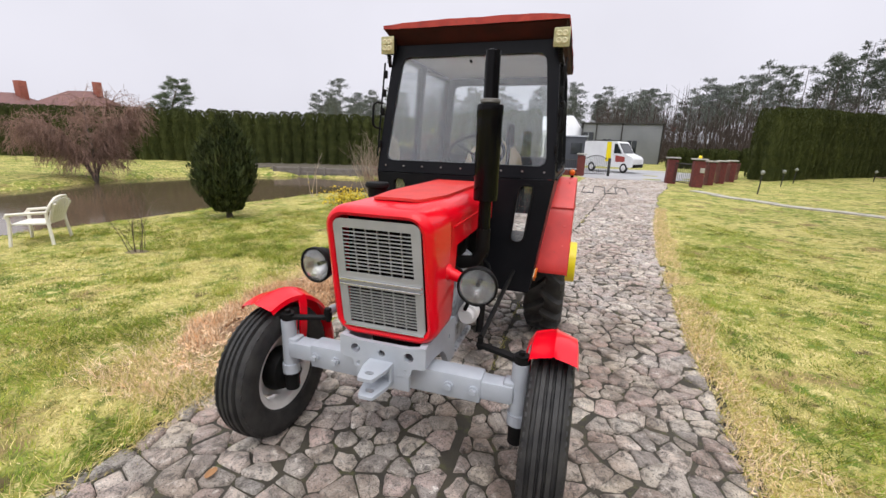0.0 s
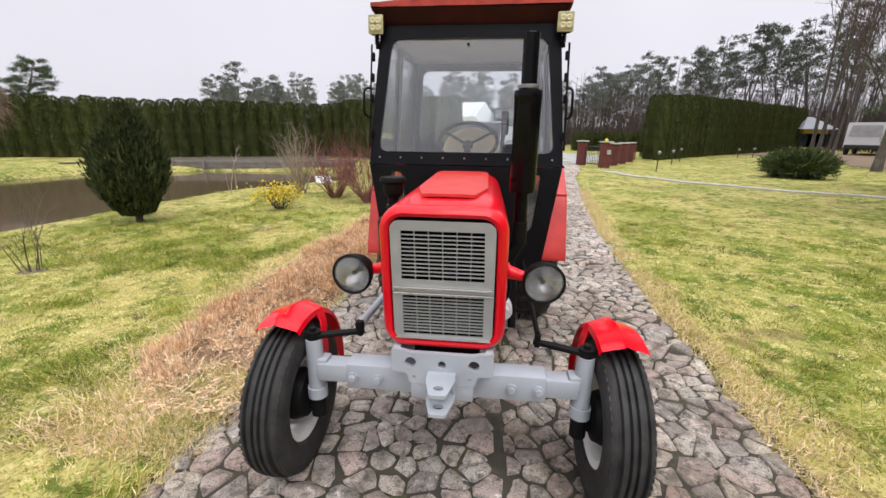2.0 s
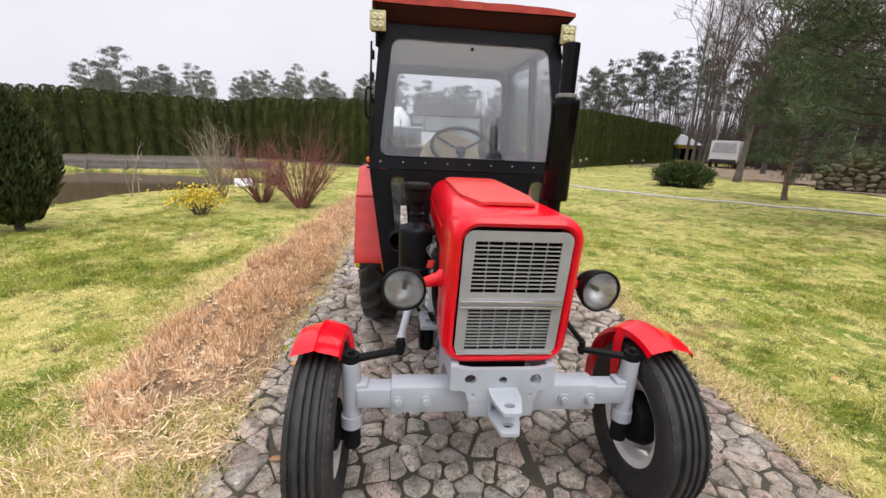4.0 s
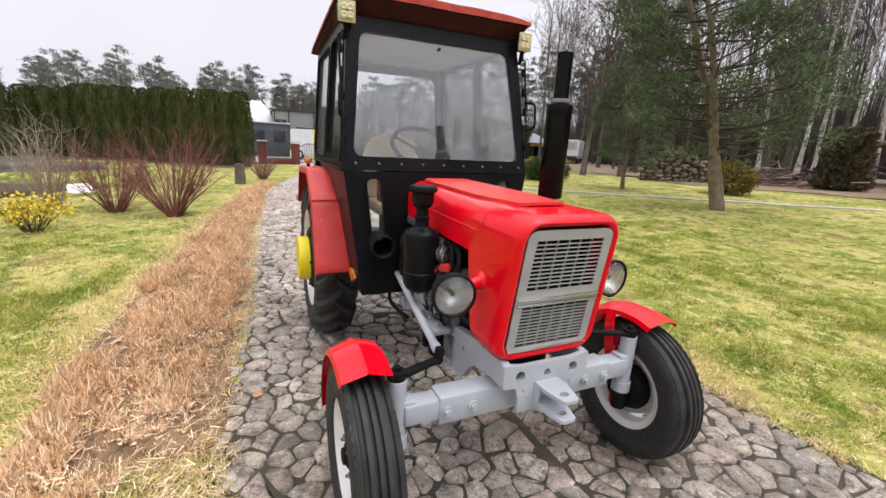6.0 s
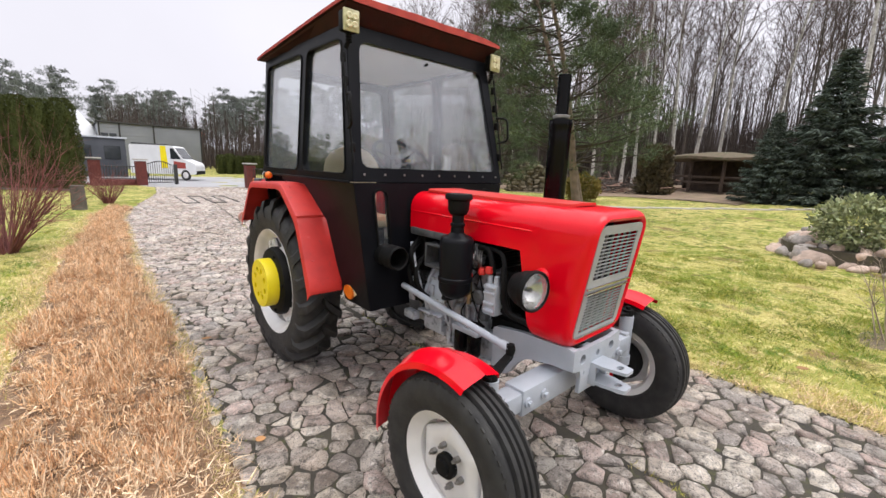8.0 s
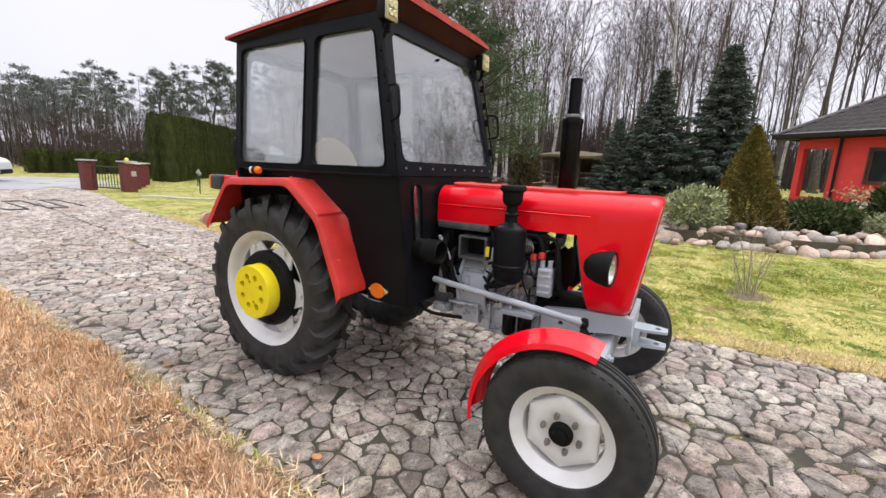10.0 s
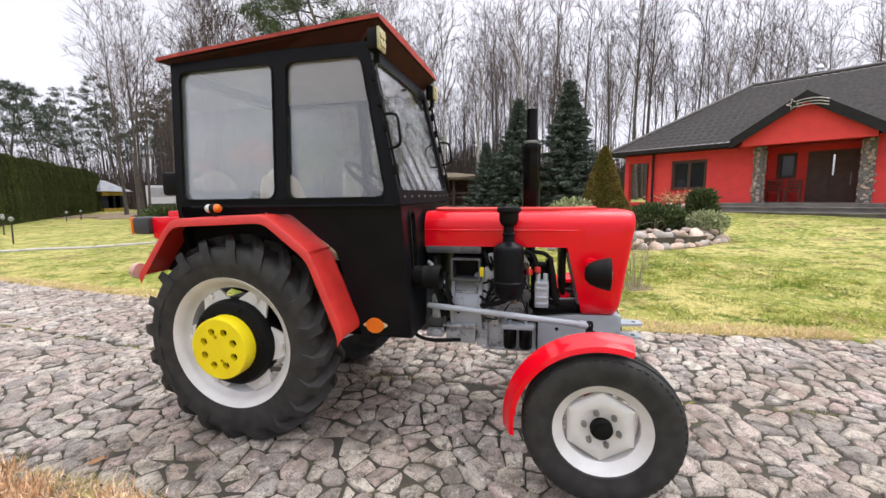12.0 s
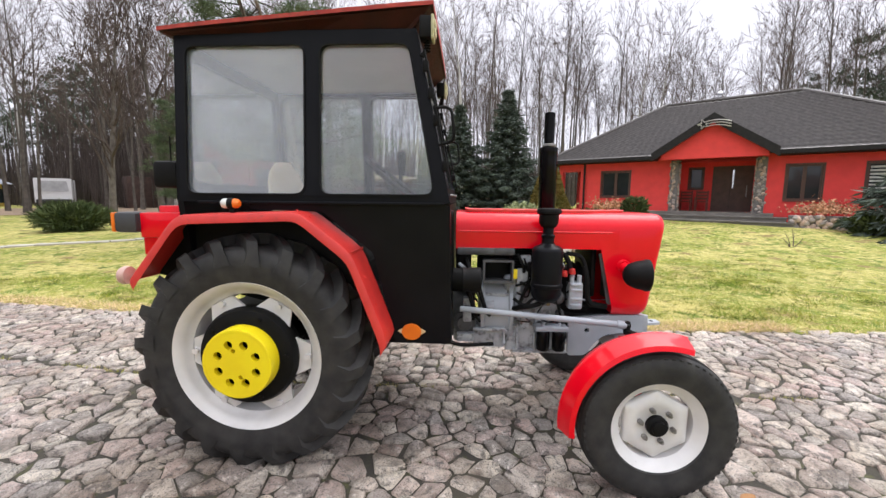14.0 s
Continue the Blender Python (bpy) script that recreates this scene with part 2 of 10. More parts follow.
def lerp_table(t, xs, ys):
    return float(np.interp(t, xs, ys))


LEFT_Y, LEFT_X = (-16, -3, 0, 4, 9, 12, 16, 19.5), (-1.4, -1.3, -1.2, -1.15, -0.9, -0.25, 0.7, 1.1)
RIGHT_Y, RIGHT_X = (-16, -4, -1.6, 0, 3, 6, 9, 12, 16, 19.5), (2.1, 1.8, 1.65, 1.72, 1.95, 2.35, 2.85, 3.3, 4.3, 4.9)


def drive_left(y):
    return np.interp(y, LEFT_Y, LEFT_X)


def drive_right(y):
    return np.interp(y, RIGHT_Y, RIGHT_X)


POND = np.array([(-12, -6), (-9.6, -2.5), (-8.2, 0), (-7.7, 2.4), (-7.6, 5), (-7.2, 7), (-6.0, 9), (-4.8, 11), (-5.0, 13.6), (-7.5, 15.2), (-13, 14.4), (-16.5, 12), (-17.5, 9), (-16.6, 5.5), (-16.6, 1), (-16, -5)], float)
WATER = -0.32


def signed_pond(x, y):
    """Distance to the pond's edge, positive inside."""
    x, y = np.asarray(x, float), np.asarray(y, float)
    best, inside = np.full(x.shape, 1e9), np.zeros(x.shape, bool)
    for (ax, ay), (bx, by) in zip(POND, np.roll(POND, -1, 0)):
        t = np.clip(((x - ax) * (bx - ax) + (y - ay) * (by - ay)) / ((bx - ax) ** 2 + (by - ay) ** 2), 0, 1)
        best = np.minimum(best, np.hypot(x - ax - t * (bx - ax), y - ay - t * (by - ay)))
        cross = ((ay > y) != (by > y)) & (x < (bx - ax) * (y - ay) / (by - ay + 1e-12) + ax)
        inside ^= cross
    return np.where(inside, best, -best)


def lattice(ix, iy):
    h = np.sin(ix * 127.1 + iy * 311.7) * 43758.5453
    return h - np.floor(h)


def cloud(x, y, scale, octaves=3):
    """Soft random patches between -1 and 1."""
    out, amp, tot = 0.0, 1.0, 0.0
    for o in range(octaves):
        u, v = x * scale + 17.3 * o, y * scale - 9.1 * o
        i, j = np.floor(u), np.floor(v)
        a, b = u - i, v - j
        a, b = a * a * (3 - 2 * a), b * b * (3 - 2 * b)
        out = out + amp * ((lattice(i, j) * (1 - a) + lattice(i + 1, j) * a) * (1 - b) + (lattice(i, j + 1) * (1 - a) + lattice(i + 1, j + 1) * a) * b)
        tot, amp, scale = tot + amp, amp * 0.55, scale * 2.1
    return np.clip((out / tot - 0.5) * 3.2, -1, 1)


def smooth(a, b, t):
    t = np.clip((t - a) / (b - a), 0, 1)
    return t * t * (3 - 2 * t)


def height(x, y):
    """The lie of the land: level round the drive, rising a little toward the house and the wood, sunk at the pond."""
    x, y = np.asarray(x, float), np.asarray(y, float)
    rise = 0.030 - 0.018 * smooth(6, 18, y)
    soft = np.log1p(np.exp(np.clip((x - 6.5) * 1.2, -30, 30))) / 1.2
    z = rise * np.minimum(soft, 45)
    z = z + 0.05 * np.sin(x * 0.21 + 1.3) * np.sin(y * 0.17) * smooth(3, 12, np.abs(x - 0.5))
    lump = 0.018 * np.sin(x * 1.7 + 0.6 * np.sin(y * 1.3)) * np.sin(y * 1.9 + 0.4) * smooth(2.0, 4, np.abs(x - 0.4))
    z = z + lump
    out = (x - HOUSE_AT.x) * HOUSE_OUT.x + (y - HOUSE_AT.y) * HOUSE_OUT.y
    along = (x - HOUSE_AT.x) * HOUSE_DIR.x + (y - HOUSE_AT.y) * HOUSE_DIR.y
    z = z + 0.20 * smooth(9, 1.5, out) * smooth(15, 7, np.abs(along + 2.5)) * smooth(-14, -9, out)
    d = signed_pond(x, y)
    z = z - 0.10 * smooth(-1.5, 0, d) - 0.9 * smooth(-0.25, 1.3, d)
    # the bed under the cobbles
    inside = smooth(0.0, 0.10, x - drive_left(y)) * smooth(0.0, 0.10, drive_right(y) - x) * (y < 19.4) * (y > -16)
    return z * (1 - inside) - 0.06 * inside


def spaced(lo, hi, step, far):
    near = np.arange(lo, hi + 1e-6, step)
    grow = np.cumsum(step * 1.22 ** np.arange(1, 60))
    grow = grow[grow < far]
    return np.concatenate([lo - grow[::-1], near, hi + grow])


def build_ground():
    xs, ys = spaced(-20, 20, 0.2, 2500), spaced(-10, 22, 0.2, 2500)
    gx, gy = np.meshgrid(xs, ys)
    gz = height(gx, gy)
    gz = np.where(np.hypot(gx, gy) > 200, 0.6, gz)
    nx, ny = len(xs), len(ys)
    co = np.stack([gx, gy, gz], -1).reshape(-1, 3)
    i = np.arange(nx * ny).reshape(ny, nx)
    quads = np.stack([i[:-1, :-1], i[:-1, 1:], i[1:, 1:], i[1:, :-1]], -1).reshape(-1, 4)
    me = bpy.data.meshes.new("ground")
    me.from_pydata(co.tolist(), [], quads.tolist())
    me.polygons.foreach_set("use_smooth", [True] * len(quads))
    return me


def lawn_material():
    """Mossy winter lawn: yellow-green with straw and darker tufts."""
    m = bpy.data.materials.new("mossy_winter_lawn")
    m.use_nodes = True
    n, l = m.node_tree.nodes, m.node_tree.links
    b = n["Principled BSDF"]
    co = n.new("ShaderNodeTexCoord")

    def layer(scale, lo, hi, c, base, rough=0.6):
        t = n.new("ShaderNodeTexNoise")
        t.inputs["Scale"].default_value, t.inputs["Detail"].default_value, t.inputs["Roughness"].default_value = scale, 7, rough
        l.new(co.outputs["Object"], t.inputs["Vector"])
        r = n.new("ShaderNodeValToRGB")
        r.color_ramp.elements[0].position, r.color_ramp.elements[1].position = lo, hi
        l.new(t.outputs["Fac"], r.inputs[0])
        mx = n.new("ShaderNodeMixRGB")
        l.new(r.outputs[0], mx.inputs[0])
        if isinstance(base, tuple):
            mx.inputs[1].default_value = (*base, 1)
        else:
            l.new(base, mx.inputs[1])
        mx.inputs[2].default_value = (*c, 1)
        return mx.outputs[0]
    c = layer(0.7, 0.40, 0.58, (0.46, 0.40, 0.14), (0.22, 0.25, 0.042))
    c = layer(2.4, 0.52, 0.60, (0.12, 0.175, 0.025), c)
    c = layer(6.0, 0.55, 0.62, (0.13, 0.15, 0.03), c)
    c = layer(9.0, 0.53, 0.63, (0.58, 0.50, 0.21), c)
    c = layer(1.3, 0.58, 0.66, (0.24, 0.17, 0.075), c)
    c = layer(4.2, 0.60, 0.68, (0.10, 0.075, 0.035), c)
    c = layer(60.0, 0.50, 0.66, (0.075, 0.09, 0.02), c, 0.75)
    l.new(c, b.inputs["Base Color"])
    b.inputs["Roughness"].default_value = 0.9
    b.inputs["Specular IOR Level"].default_value = 0.15
    t = n.new("ShaderNodeTexNoise")
    t.inputs["Scale"].default_value, t.inputs["Detail"].default_value = 45, 8
    l.new(co.outputs["Object"], t.inputs["Vector"])
    bp = n.new("ShaderNodeBump")
    bp.inputs["Strength"].default_value, bp.inputs["Distance"].default_value = 0.8, 0.03
    l.new(t.outputs["Fac"], bp.inputs["Height"])
    l.new(bp.outputs[0], b.inputs["Normal"])
    return m


LAWN = lawn_material()
g = build_ground()
g.materials.append(LAWN)
tagged(new("ground", g), "mossy yellow-green winter lawn", "ground", kind="structure")

WATER_MAT = surf("murky_pond_water", (0.085, 0.06, 0.036), (0.11, 0.08, 0.05), 0.4, 0.05, bump=0.04, fine=3.0, rough2=0.12)
bm = new_bm()
prism(bm, [tuple(p) for p in POND], "z", WATER - 0.02, WATER)
tagged(part("pond_water", finish(bm), WATER_MAT, None, smooth=0), "murky brown pond water, nearly still", "pond", kind="structure")
BED = surf("dark_joint_dirt", (0.030, 0.026, 0.021), (0.056, 0.048, 0.032), 6, 0.8, bump=0.6, fine=90, dirt=(0.10, 0.11, 0.03), dirt_amount=0.36)


def drive_bed():
    ys = np.arange(-16, 19.51, 0.5)
    bm = new_bm()
    loft(bm, [[Vector((float(drive_left(y)) - 0.06, y, -0.012)), Vector((float(drive_right(y)) + 0.06, y, -0.012))] for y in ys], False)
    return tagged(part("driveway", finish(bm), BED, None, smooth=0), "old cobbled driveway with mossy dirt joints", "driveway", kind="structure")


driveway = drive_bed()


# ---- the tractor: it faces -y, its rear axle lies over the origin ----
def bend(corners, r, n=5):
    """A polygon with its corners rounded."""
    out = []
    m = len(corners)
    for i in range(m):
        p, a, b = Vector(corners[i]), Vector(corners[i - 1]), Vector(corners[(i + 1) % m])
        ra = min(r, (a - p).length * 0.48)
        rb = min(r, (b - p).length * 0.48)
        s, e = p + (a - p).normalized() * ra, p + (b - p).normalized() * rb
        for k in range(n + 1):
            t = k / n
            q = s * (1 - t) ** 2 + p * 2 * t * (1 - t) + e * t * t
            out.append((q.x, q.y))
    return out


def sheet(bm, outer, holes, thick, place):
    """A plate with openings, drawn in (u, v) and set by place(u, v, w), w from 0 to thick."""
    tmp = bmesh.new()
    edges = []
    for ring in [outer] + holes:
        vs = [tmp.verts.new((u, v, 0)) for u, v in ring]
        edges += [tmp.edges.new((vs[k], vs[(k + 1) % len(vs)])) for k in range(len(vs))]
    bmesh.ops.triangle_fill(tmp, use_beauty=True, use_dissolve=False, edges=edges)
    tmp.faces.ensure_lookup_table()
    faces = [[tuple(v.co.xy) for v in f.verts] for f in tmp.faces]
    tmp.free()
    for f in faces:
        bm.faces.new([bm.verts.new(place(u, v, 0)) for u, v in f])
        bm.faces.new([bm.verts.new(place(u, v, thick)) for u, v in reversed(f)])
    for ring in [outer] + holes:
        for k in range(len(ring)):
            a, b = ring[k], ring[(k + 1) % len(ring)]
            bm.faces.new([bm.verts.new(p) for p in (place(*a, 0), place(*b, 0), place(*b, thick), place(*a, thick))])
    return finish(bm)


def disc_with_holes(bm, rad, holes, thick, place, seg=40):
    ring = lambda cx, cy, r, n: [(cx + r * math.cos(2 * math.pi * k / n), cy + r * math.sin(2 * math.pi * k / n)) for k in range(n)]
    return sheet(bm, ring(0, 0, rad, seg), [ring(x, y, r, 12) for x, y, r in holes], thick, place)


tractor = thing("tractor", (0, 0, 0), "old red farm tractor with a black cab standing on cobbles", "tractor")


def axle_matrix(side, x, y, z):
    """z of the turned profile points outwards from the tractor."""
    return Matrix.Translation((side * x, y, z)) @ pose(0, 0, 0, 0, 90 * side, 0)


def rear_wheel(side):
    m = axle_matrix(side, 0.552, 0, 0.574)
    wheel = thing("rear_wheel", (side * 0.552, 0, 0.574), "", "")
    wheel.parent, wheel.matrix_parent_inverse = tractor, tractor.matrix_world.inverted()
    bm = new_bm()
    prof = [(0.355, -0.105), (0.372, -0.128), (0.42, -0.142), (0.475, -0.145), (0.512, -0.136), (0.533, -0.115), (0.544, -0.06), (0.547, 0.0),
            (0.544, 0.06), (0.533, 0.115), (0.512, 0.136), (0.475, 0.145), (0.42, 0.142), (0.372, 0.128), (0.355, 0.105)]
    lathe(bm, prof, m, 72)
    count = 20
    for s in (-1, 1):
        for k in range(count):
            a0 = 2 * math.pi * (k + (0.5 if s > 0 else 0)) / count
            rings = []
            for j in range(7):
                t = j / 6
                w = s * (-0.012 + 0.160 * t)
                ang = a0 + side * (0.02 + 0.27 * t ** 0.9)
                top = 0.596 - 0.040 * t ** 3 - (0.040 if j == 6 else 0)
                low = 0.53 - (0.075 * t ** 3)
                half = 0.021 + 0.013 * t
                ring = []
                for r, hh in ((low, 1.5), (top, 0.85), (top, -0.85), (low, -1.5)):
                    aa = ang + hh * half / 0.57
                    ring.append(m @ Vector((r * math.cos(aa), r * math.sin(aa), w)))
                rings.append(ring)
            loft(bm, rings, True, (True, True))
    part("tyre", finish(bm), RUBBER, wheel, "black rubber tyre with deep chevron lugs", 35)
    bm = new_bm()
    lathe(bm, [(0.30, -0.10), (0.33, -0.10), (0.358, -0.122), (0.372, -0.13), (0.375, -0.118), (0.35, -0.095), (0.318, -0.06), (0.318, 0.06), (0.35, 0.095), (0.375, 0.118),
               (0.372, 0.132), (0.358, 0.124), (0.332, 0.098), (0.328, 0.085), (0.306, 0.07), (0.302, 0.0), (0.302, -0.07)], m, 72, True)
    part("rim", finish(bm), RIM, wheel, "silver painted steel rim, dirty")
    bm = new_bm()
    star = []
    for k in range(6):
        for da, r in ((-0.44, 0.236), (-0.20, 0.306), (0.20, 0.306), (0.44, 0.236)):
            a = 2 * math.pi * k / 6 + da + 0.5
            star.append((r * math.cos(a), r * math.sin(a)))
    sheet(bm, star, [], 0.014, lambda u, v, w: m @ Vector((u, v, 0.055 + w + 0.05 * (1 - math.hypot(u, v) / 0.31))))
    part("wheel_disc", bm, RIM, wheel, "silver star-shaped wheel disc")
    bm = new_bm()
    for k in range(6):
        a = 2 * math.pi * k / 6 + 0.5
        p = Vector((0.285 * math.cos(a), 0.285 * math.sin(a), 0.055))
        cyl(bm, m @ p, m @ (p + Vector((0, 0, 0.035))), 0.016, seg=6)
        box(bm, m @ Vector((0.30 * math.cos(a), 0.30 * math.sin(a), 0.045)), (0.02, 0.05, 0.05), 0.006)
    part_each("rim_bolt", finish(bm), RIM, wheel)
    bm = new_bm()
    lathe(bm, [(0.0, 0.02), (0.235, 0.02), (0.243, 0.03), (0.245, 0.10), (0.232, 0.125), (0.20, 0.135), (0.0, 0.135)], m, 56)
    for a in (0.9, 2.2, 3.5, 4.8, 5.9):
        p = Vector((0.205 * math.cos(a), 0.205 * math.sin(a), 0.13))
        cyl(bm, m @ p, m @ (p + Vector((0, 0, 0.016))), 0.011, seg=6)
    part("wheel_weight", finish(bm), MATT, wheel, "black cast iron wheel weight")
    bm = new_bm()
    lathe(bm, [(0.150, 0.212), (0.158, 0.214), (0.166, 0.212), (0.169, 0.20), (0.169, 0.135)], m, 56)
    holes = [(0.098 * math.cos(a), 0.098 * math.sin(a), 0.021) for a in [2 * math.pi * (k + 0.5) / 8 for k in range(8)]]
    holes += [(0.064, 0.015, 0.011), (-0.064, -0.015, 0.011)]
    disc_with_holes(bm, 0.152, holes, -0.03, lambda u, v, w: m @ Vector((u, v, 0.212 + w)))
    part("hub_plate", bm, YELLOW, wheel, "bright yellow plate with a ring of holes")


rear_wheel(-1)
rear_wheel(1)

FRONT_AXLE = (-1.93, 0.338)


def front_wheel(side):
    y, z = FRONT_AXLE
    m = axle_matrix(side, 0.70, y, z)
    wheel = thing("front_wheel", (side * 0.70, y, z), "", "")
    wheel.parent, wheel.matrix_parent_inverse = tractor, tractor.matrix_world.inverted()
    bm = new_bm()
    half = [(0.2, 0.055), (0.212, 0.068), (0.216, 0.074), (0.222, 0.074), (0.248, 0.083), (0.285, 0.088), (0.318, 0.082), (0.336, 0.069), (0.342, 0.057), (0.328, 0.052), (0.329, 0.040), (0.347, 0.036),
            (0.348, 0.020), (0.332, 0.016), (0.332, 0.010), (0.349, 0.006)]
    lathe(bm, [(r, -w) for r, w in half] + [(r, w) for r, w in reversed(half)], m, 80)
    for k in range(60):
        a = 2 * math.pi * k / 60
        for s in (-1, 1):
            c = m @ Vector((0.326 * math.cos(a), 0.326 * math.sin(a), s * 0.0725))
            rot = (m.to_3x3() @ Matrix.Rotation(a, 3, "Z"))
            box(bm, c, (0.013, 0.018, 0.010), 0, rot)
    part("tyre", finish(bm), RUBBER, wheel, "black ribbed front tyre", 35)
    bm = new_bm()
    lathe(bm, [(0.175, -0.05), (0.208, -0.062), (0.216, -0.068), (0.217, -0.058), (0.196, -0.042), (0.175, -0.03), (0.175, 0.02), (0.194, 0.042), (0.217, 0.058), (0.216, 0.07),
               (0.207, 0.064), (0.185, 0.045), (0.166, 0.028), (0.164, -0.03)], m, 64, True)
    part("rim", finish(bm), RIM, wheel, "silver painted steel rim")
    bm = new_bm()
    rings = []
    for r, h, octo in ((0.166, 0.0, 1.15), (0.166, 0.018, 1.15), (0.158, 0.027, 1.15), (0.12, 0.034, 0.3), (0.095, 0.036, 0), (0.085, 0.030, 0), (0.0, 0.030, 0)):
        ring = []
        for k in range(48):
            a = 2 * math.pi * k / 48
            f = math.cos(math.pi / 6) / math.cos((a % (math.pi / 3)) - math.pi / 6)
            rr = r * (1 + octo * (f - 1) * 0.9)
            ring.append(m @ Vector((rr * math.cos(a), rr * math.sin(a), h)))
        rings.append(ring)
    loft(bm, rings)
    part("wheel_disc", finish(bm), RIM, wheel, "silver dished wheel disc")
    bm = new_bm()
    lathe(bm, [(0.048, 0.02), (0.048, 0.05), (0.042, 0.056), (0.032, 0.057), (0.03, 0.068), (0.02, 0.071), (0.0, 0.071)], m, 28)
    part("hub_cap", finish(bm), MATT, wheel, "black hub cap")
    bm = new_bm()
    for k in range(6):
        a = 2 * math.pi * k / 6 + 0.3
        p = Vector((0.075 * math.cos(a), 0.075 * math.sin(a), 0.026))
        cyl(bm, m @ p, m @ (p + Vector((0, 0, 0.024))), 0.0125, seg=6)
        cyl(bm, m @ p, m @ (p + Vector((0, 0, 0.036))), 0.0065, seg=8)
    part_each("wheel_nut", finish(bm), STEEL, wheel)
    bm = new_bm()
    lathe(bm, [(0.0, -0.085), (0.045, -0.085), (0.10, -0.065), (0.118, -0.02), (0.115, 0.0)], m, 32)
    part("hub_drum", finish(bm), MATT, wheel, "black wheel hub")


front_wheel(-1)
front_wheel(1)


def front_fender(side):
    """Rolled red guard over a front wheel, with its bracket."""
    y0, z0 = FRONT_AXLE
    bm = new_bm()
    rings = []
    for k in range(25):
        a = radians(72 + (187 - 72) * k / 24)
        # 0 degrees points ahead (-y), 90 up
        rings.append([])
        rr = 0.405
        for w, dr in ((-0.095, -0.034), (-0.088, -0.012), (-0.05, 0.002), (-0.012, 0.013), (0.0, 0.022), (0.012, 0.013), (0.05, 0.002), (0.088, -0.012), (0.095, -0.034)):
            r = rr + dr
            rings[-1].append(Vector((side * (0.70 + w), y0 + 0.008 - r * math.cos(a), z0 + r * math.sin(a))))
    loft(bm, rings, False)
    bmesh.ops.solidify(bm, geom=bm.faces[:], thickness=0.003)
    f = part("front_fender", finish(bm), RED, tractor, "glossy bright red rolled front fender")
    bm = new_bm()
    strap = [(0.575, 0.03, 0.06), (0.565, 0.06, 0.20), (0.585, 0.10, 0.33), (0.612, 0.12, 0.375), (0.68, 0.125, 0.395)]
    loft(bm, [[Vector((side * (x + e), y0 + y + w, z0 + z)) for e, w in ((0, -0.028), (0.007, -0.028), (0.007, 0.028), (0, 0.028))] for x, y, z in strap], True, (True, True))
    box(bm, (side * 0.585, y0 - 0.01, z0 - 0.03), (0.03, 0.05, 0.10), 0.004)
    part("bracket", finish(bm), RED, f, "red fender bracket")
    return f


front_fender(-1)
front_fender(1)


# front axle, kingpins, steering
def front_axle():
    y0, z0 = FRONT_AXLE
    bm = new_bm()
    box(bm, (0, y0 - 0.04, 0.505), (0.84, 0.10, 0.115), 0.008)
    axle = part("front_axle", bm, GREY, tractor, "grey painted front axle beam")
    for s in (-1, 1):
        bm = new_bm()
        box(bm, (s * 0.48, y0 - 0.04, 0.507), (0.15, 0.085, 0.085), 0.01)
        cyl(bm, (s * 0.575, y0 - 0.04, 0.375), (s * 0.575, y0 - 0.04, 0.65), 0.036, seg=24)
        cyl(bm, (s * 0.575, y0 - 0.04, 0.365), (s * 0.575, y0 - 0.04, 0.415), 0.043, seg=24)
        box(bm, (s * 0.535, y0 - 0.04, 0.515), (0.05, 0.07, 0.10), 0.01)
        part("axle_end", finish(bm), GREY, axle, "grey kingpin housing")
        bm = new_bm()
        cyl(bm, (s * 0.575, y0 - 0.04, 0.27), (s * 0.575, y0 - 0.04, 0.37), 0.034, seg=20)
        box(bm, (s * 0.60, y0 - 0.02, 0.325), (0.07, 0.06, 0.07), 0.012)
        cyl(bm, (s * 0.57, y0, z0), (s * 0.66, y0, z0), 0.03, seg=16)
        part("stub_axle", finish(bm), MATT, axle, "greasy black stub axle")
        bm = new_bm()
        pipe(bm, [(s * 0.60, y0 + 0.0, 0.30), (s * 0.615, y0 + 0.02, 0.38), (s * 0.60, y0 + 0.04, 0.50), (s * 0.60, y0 + 0.05, 0.62)], 0.008, 7)
        part("fender_stay", finish(bm), RED, axle, "red fender stay bolted at the kingpin")
        bm = new_bm()
        for x in (0.28, 0.39):
            cyl(bm, (s * x, y0 - 0.085, 0.505), (s * x, y0 - 0.10, 0.505), 0.022, seg=20)
            cyl(bm, (s * x, y0 - 0.085, 0.505), (s * x, y0 - 0.113, 0.505), 0.014, seg=6)
        part_each("axle_bolt", finish(bm), GREY, axle)
        bm = new_bm()
        cyl(bm, (s * 0.575, y0 - 0.04, 0.645), (s * 0.575, y0 - 0.04, 0.684), 0.031, seg=20)
        cyl(bm, (s * 0.575, y0 - 0.04, 0.68), (s * 0.575, y0 - 0.04, 0.70), 0.014, seg=6)
        prism(bm, bend([(s * 0.61, y0 - 0.068), (s * 0.61, y0 - 0.012), (s * 0.54, y0 - 0.016), (s * 0.40, y0 + 0.032), (s * 0.368, y0 + 0.036), (s * 0.366, y0 + 0.012), (s * 0.46, y0 - 0.024), (s * 0.55, y0 - 0.060)], 0.012), "z", 0.656, 0.672)
        cyl(bm, (s * 0.385, y0 + 0.022, 0.645), (s * 0.385, y0 + 0.022, 0.70), 0.013, seg=14)
        part("steering_arm", finish(bm), MATT, axle, "black forged steering arm")
    return axle


front_axle()


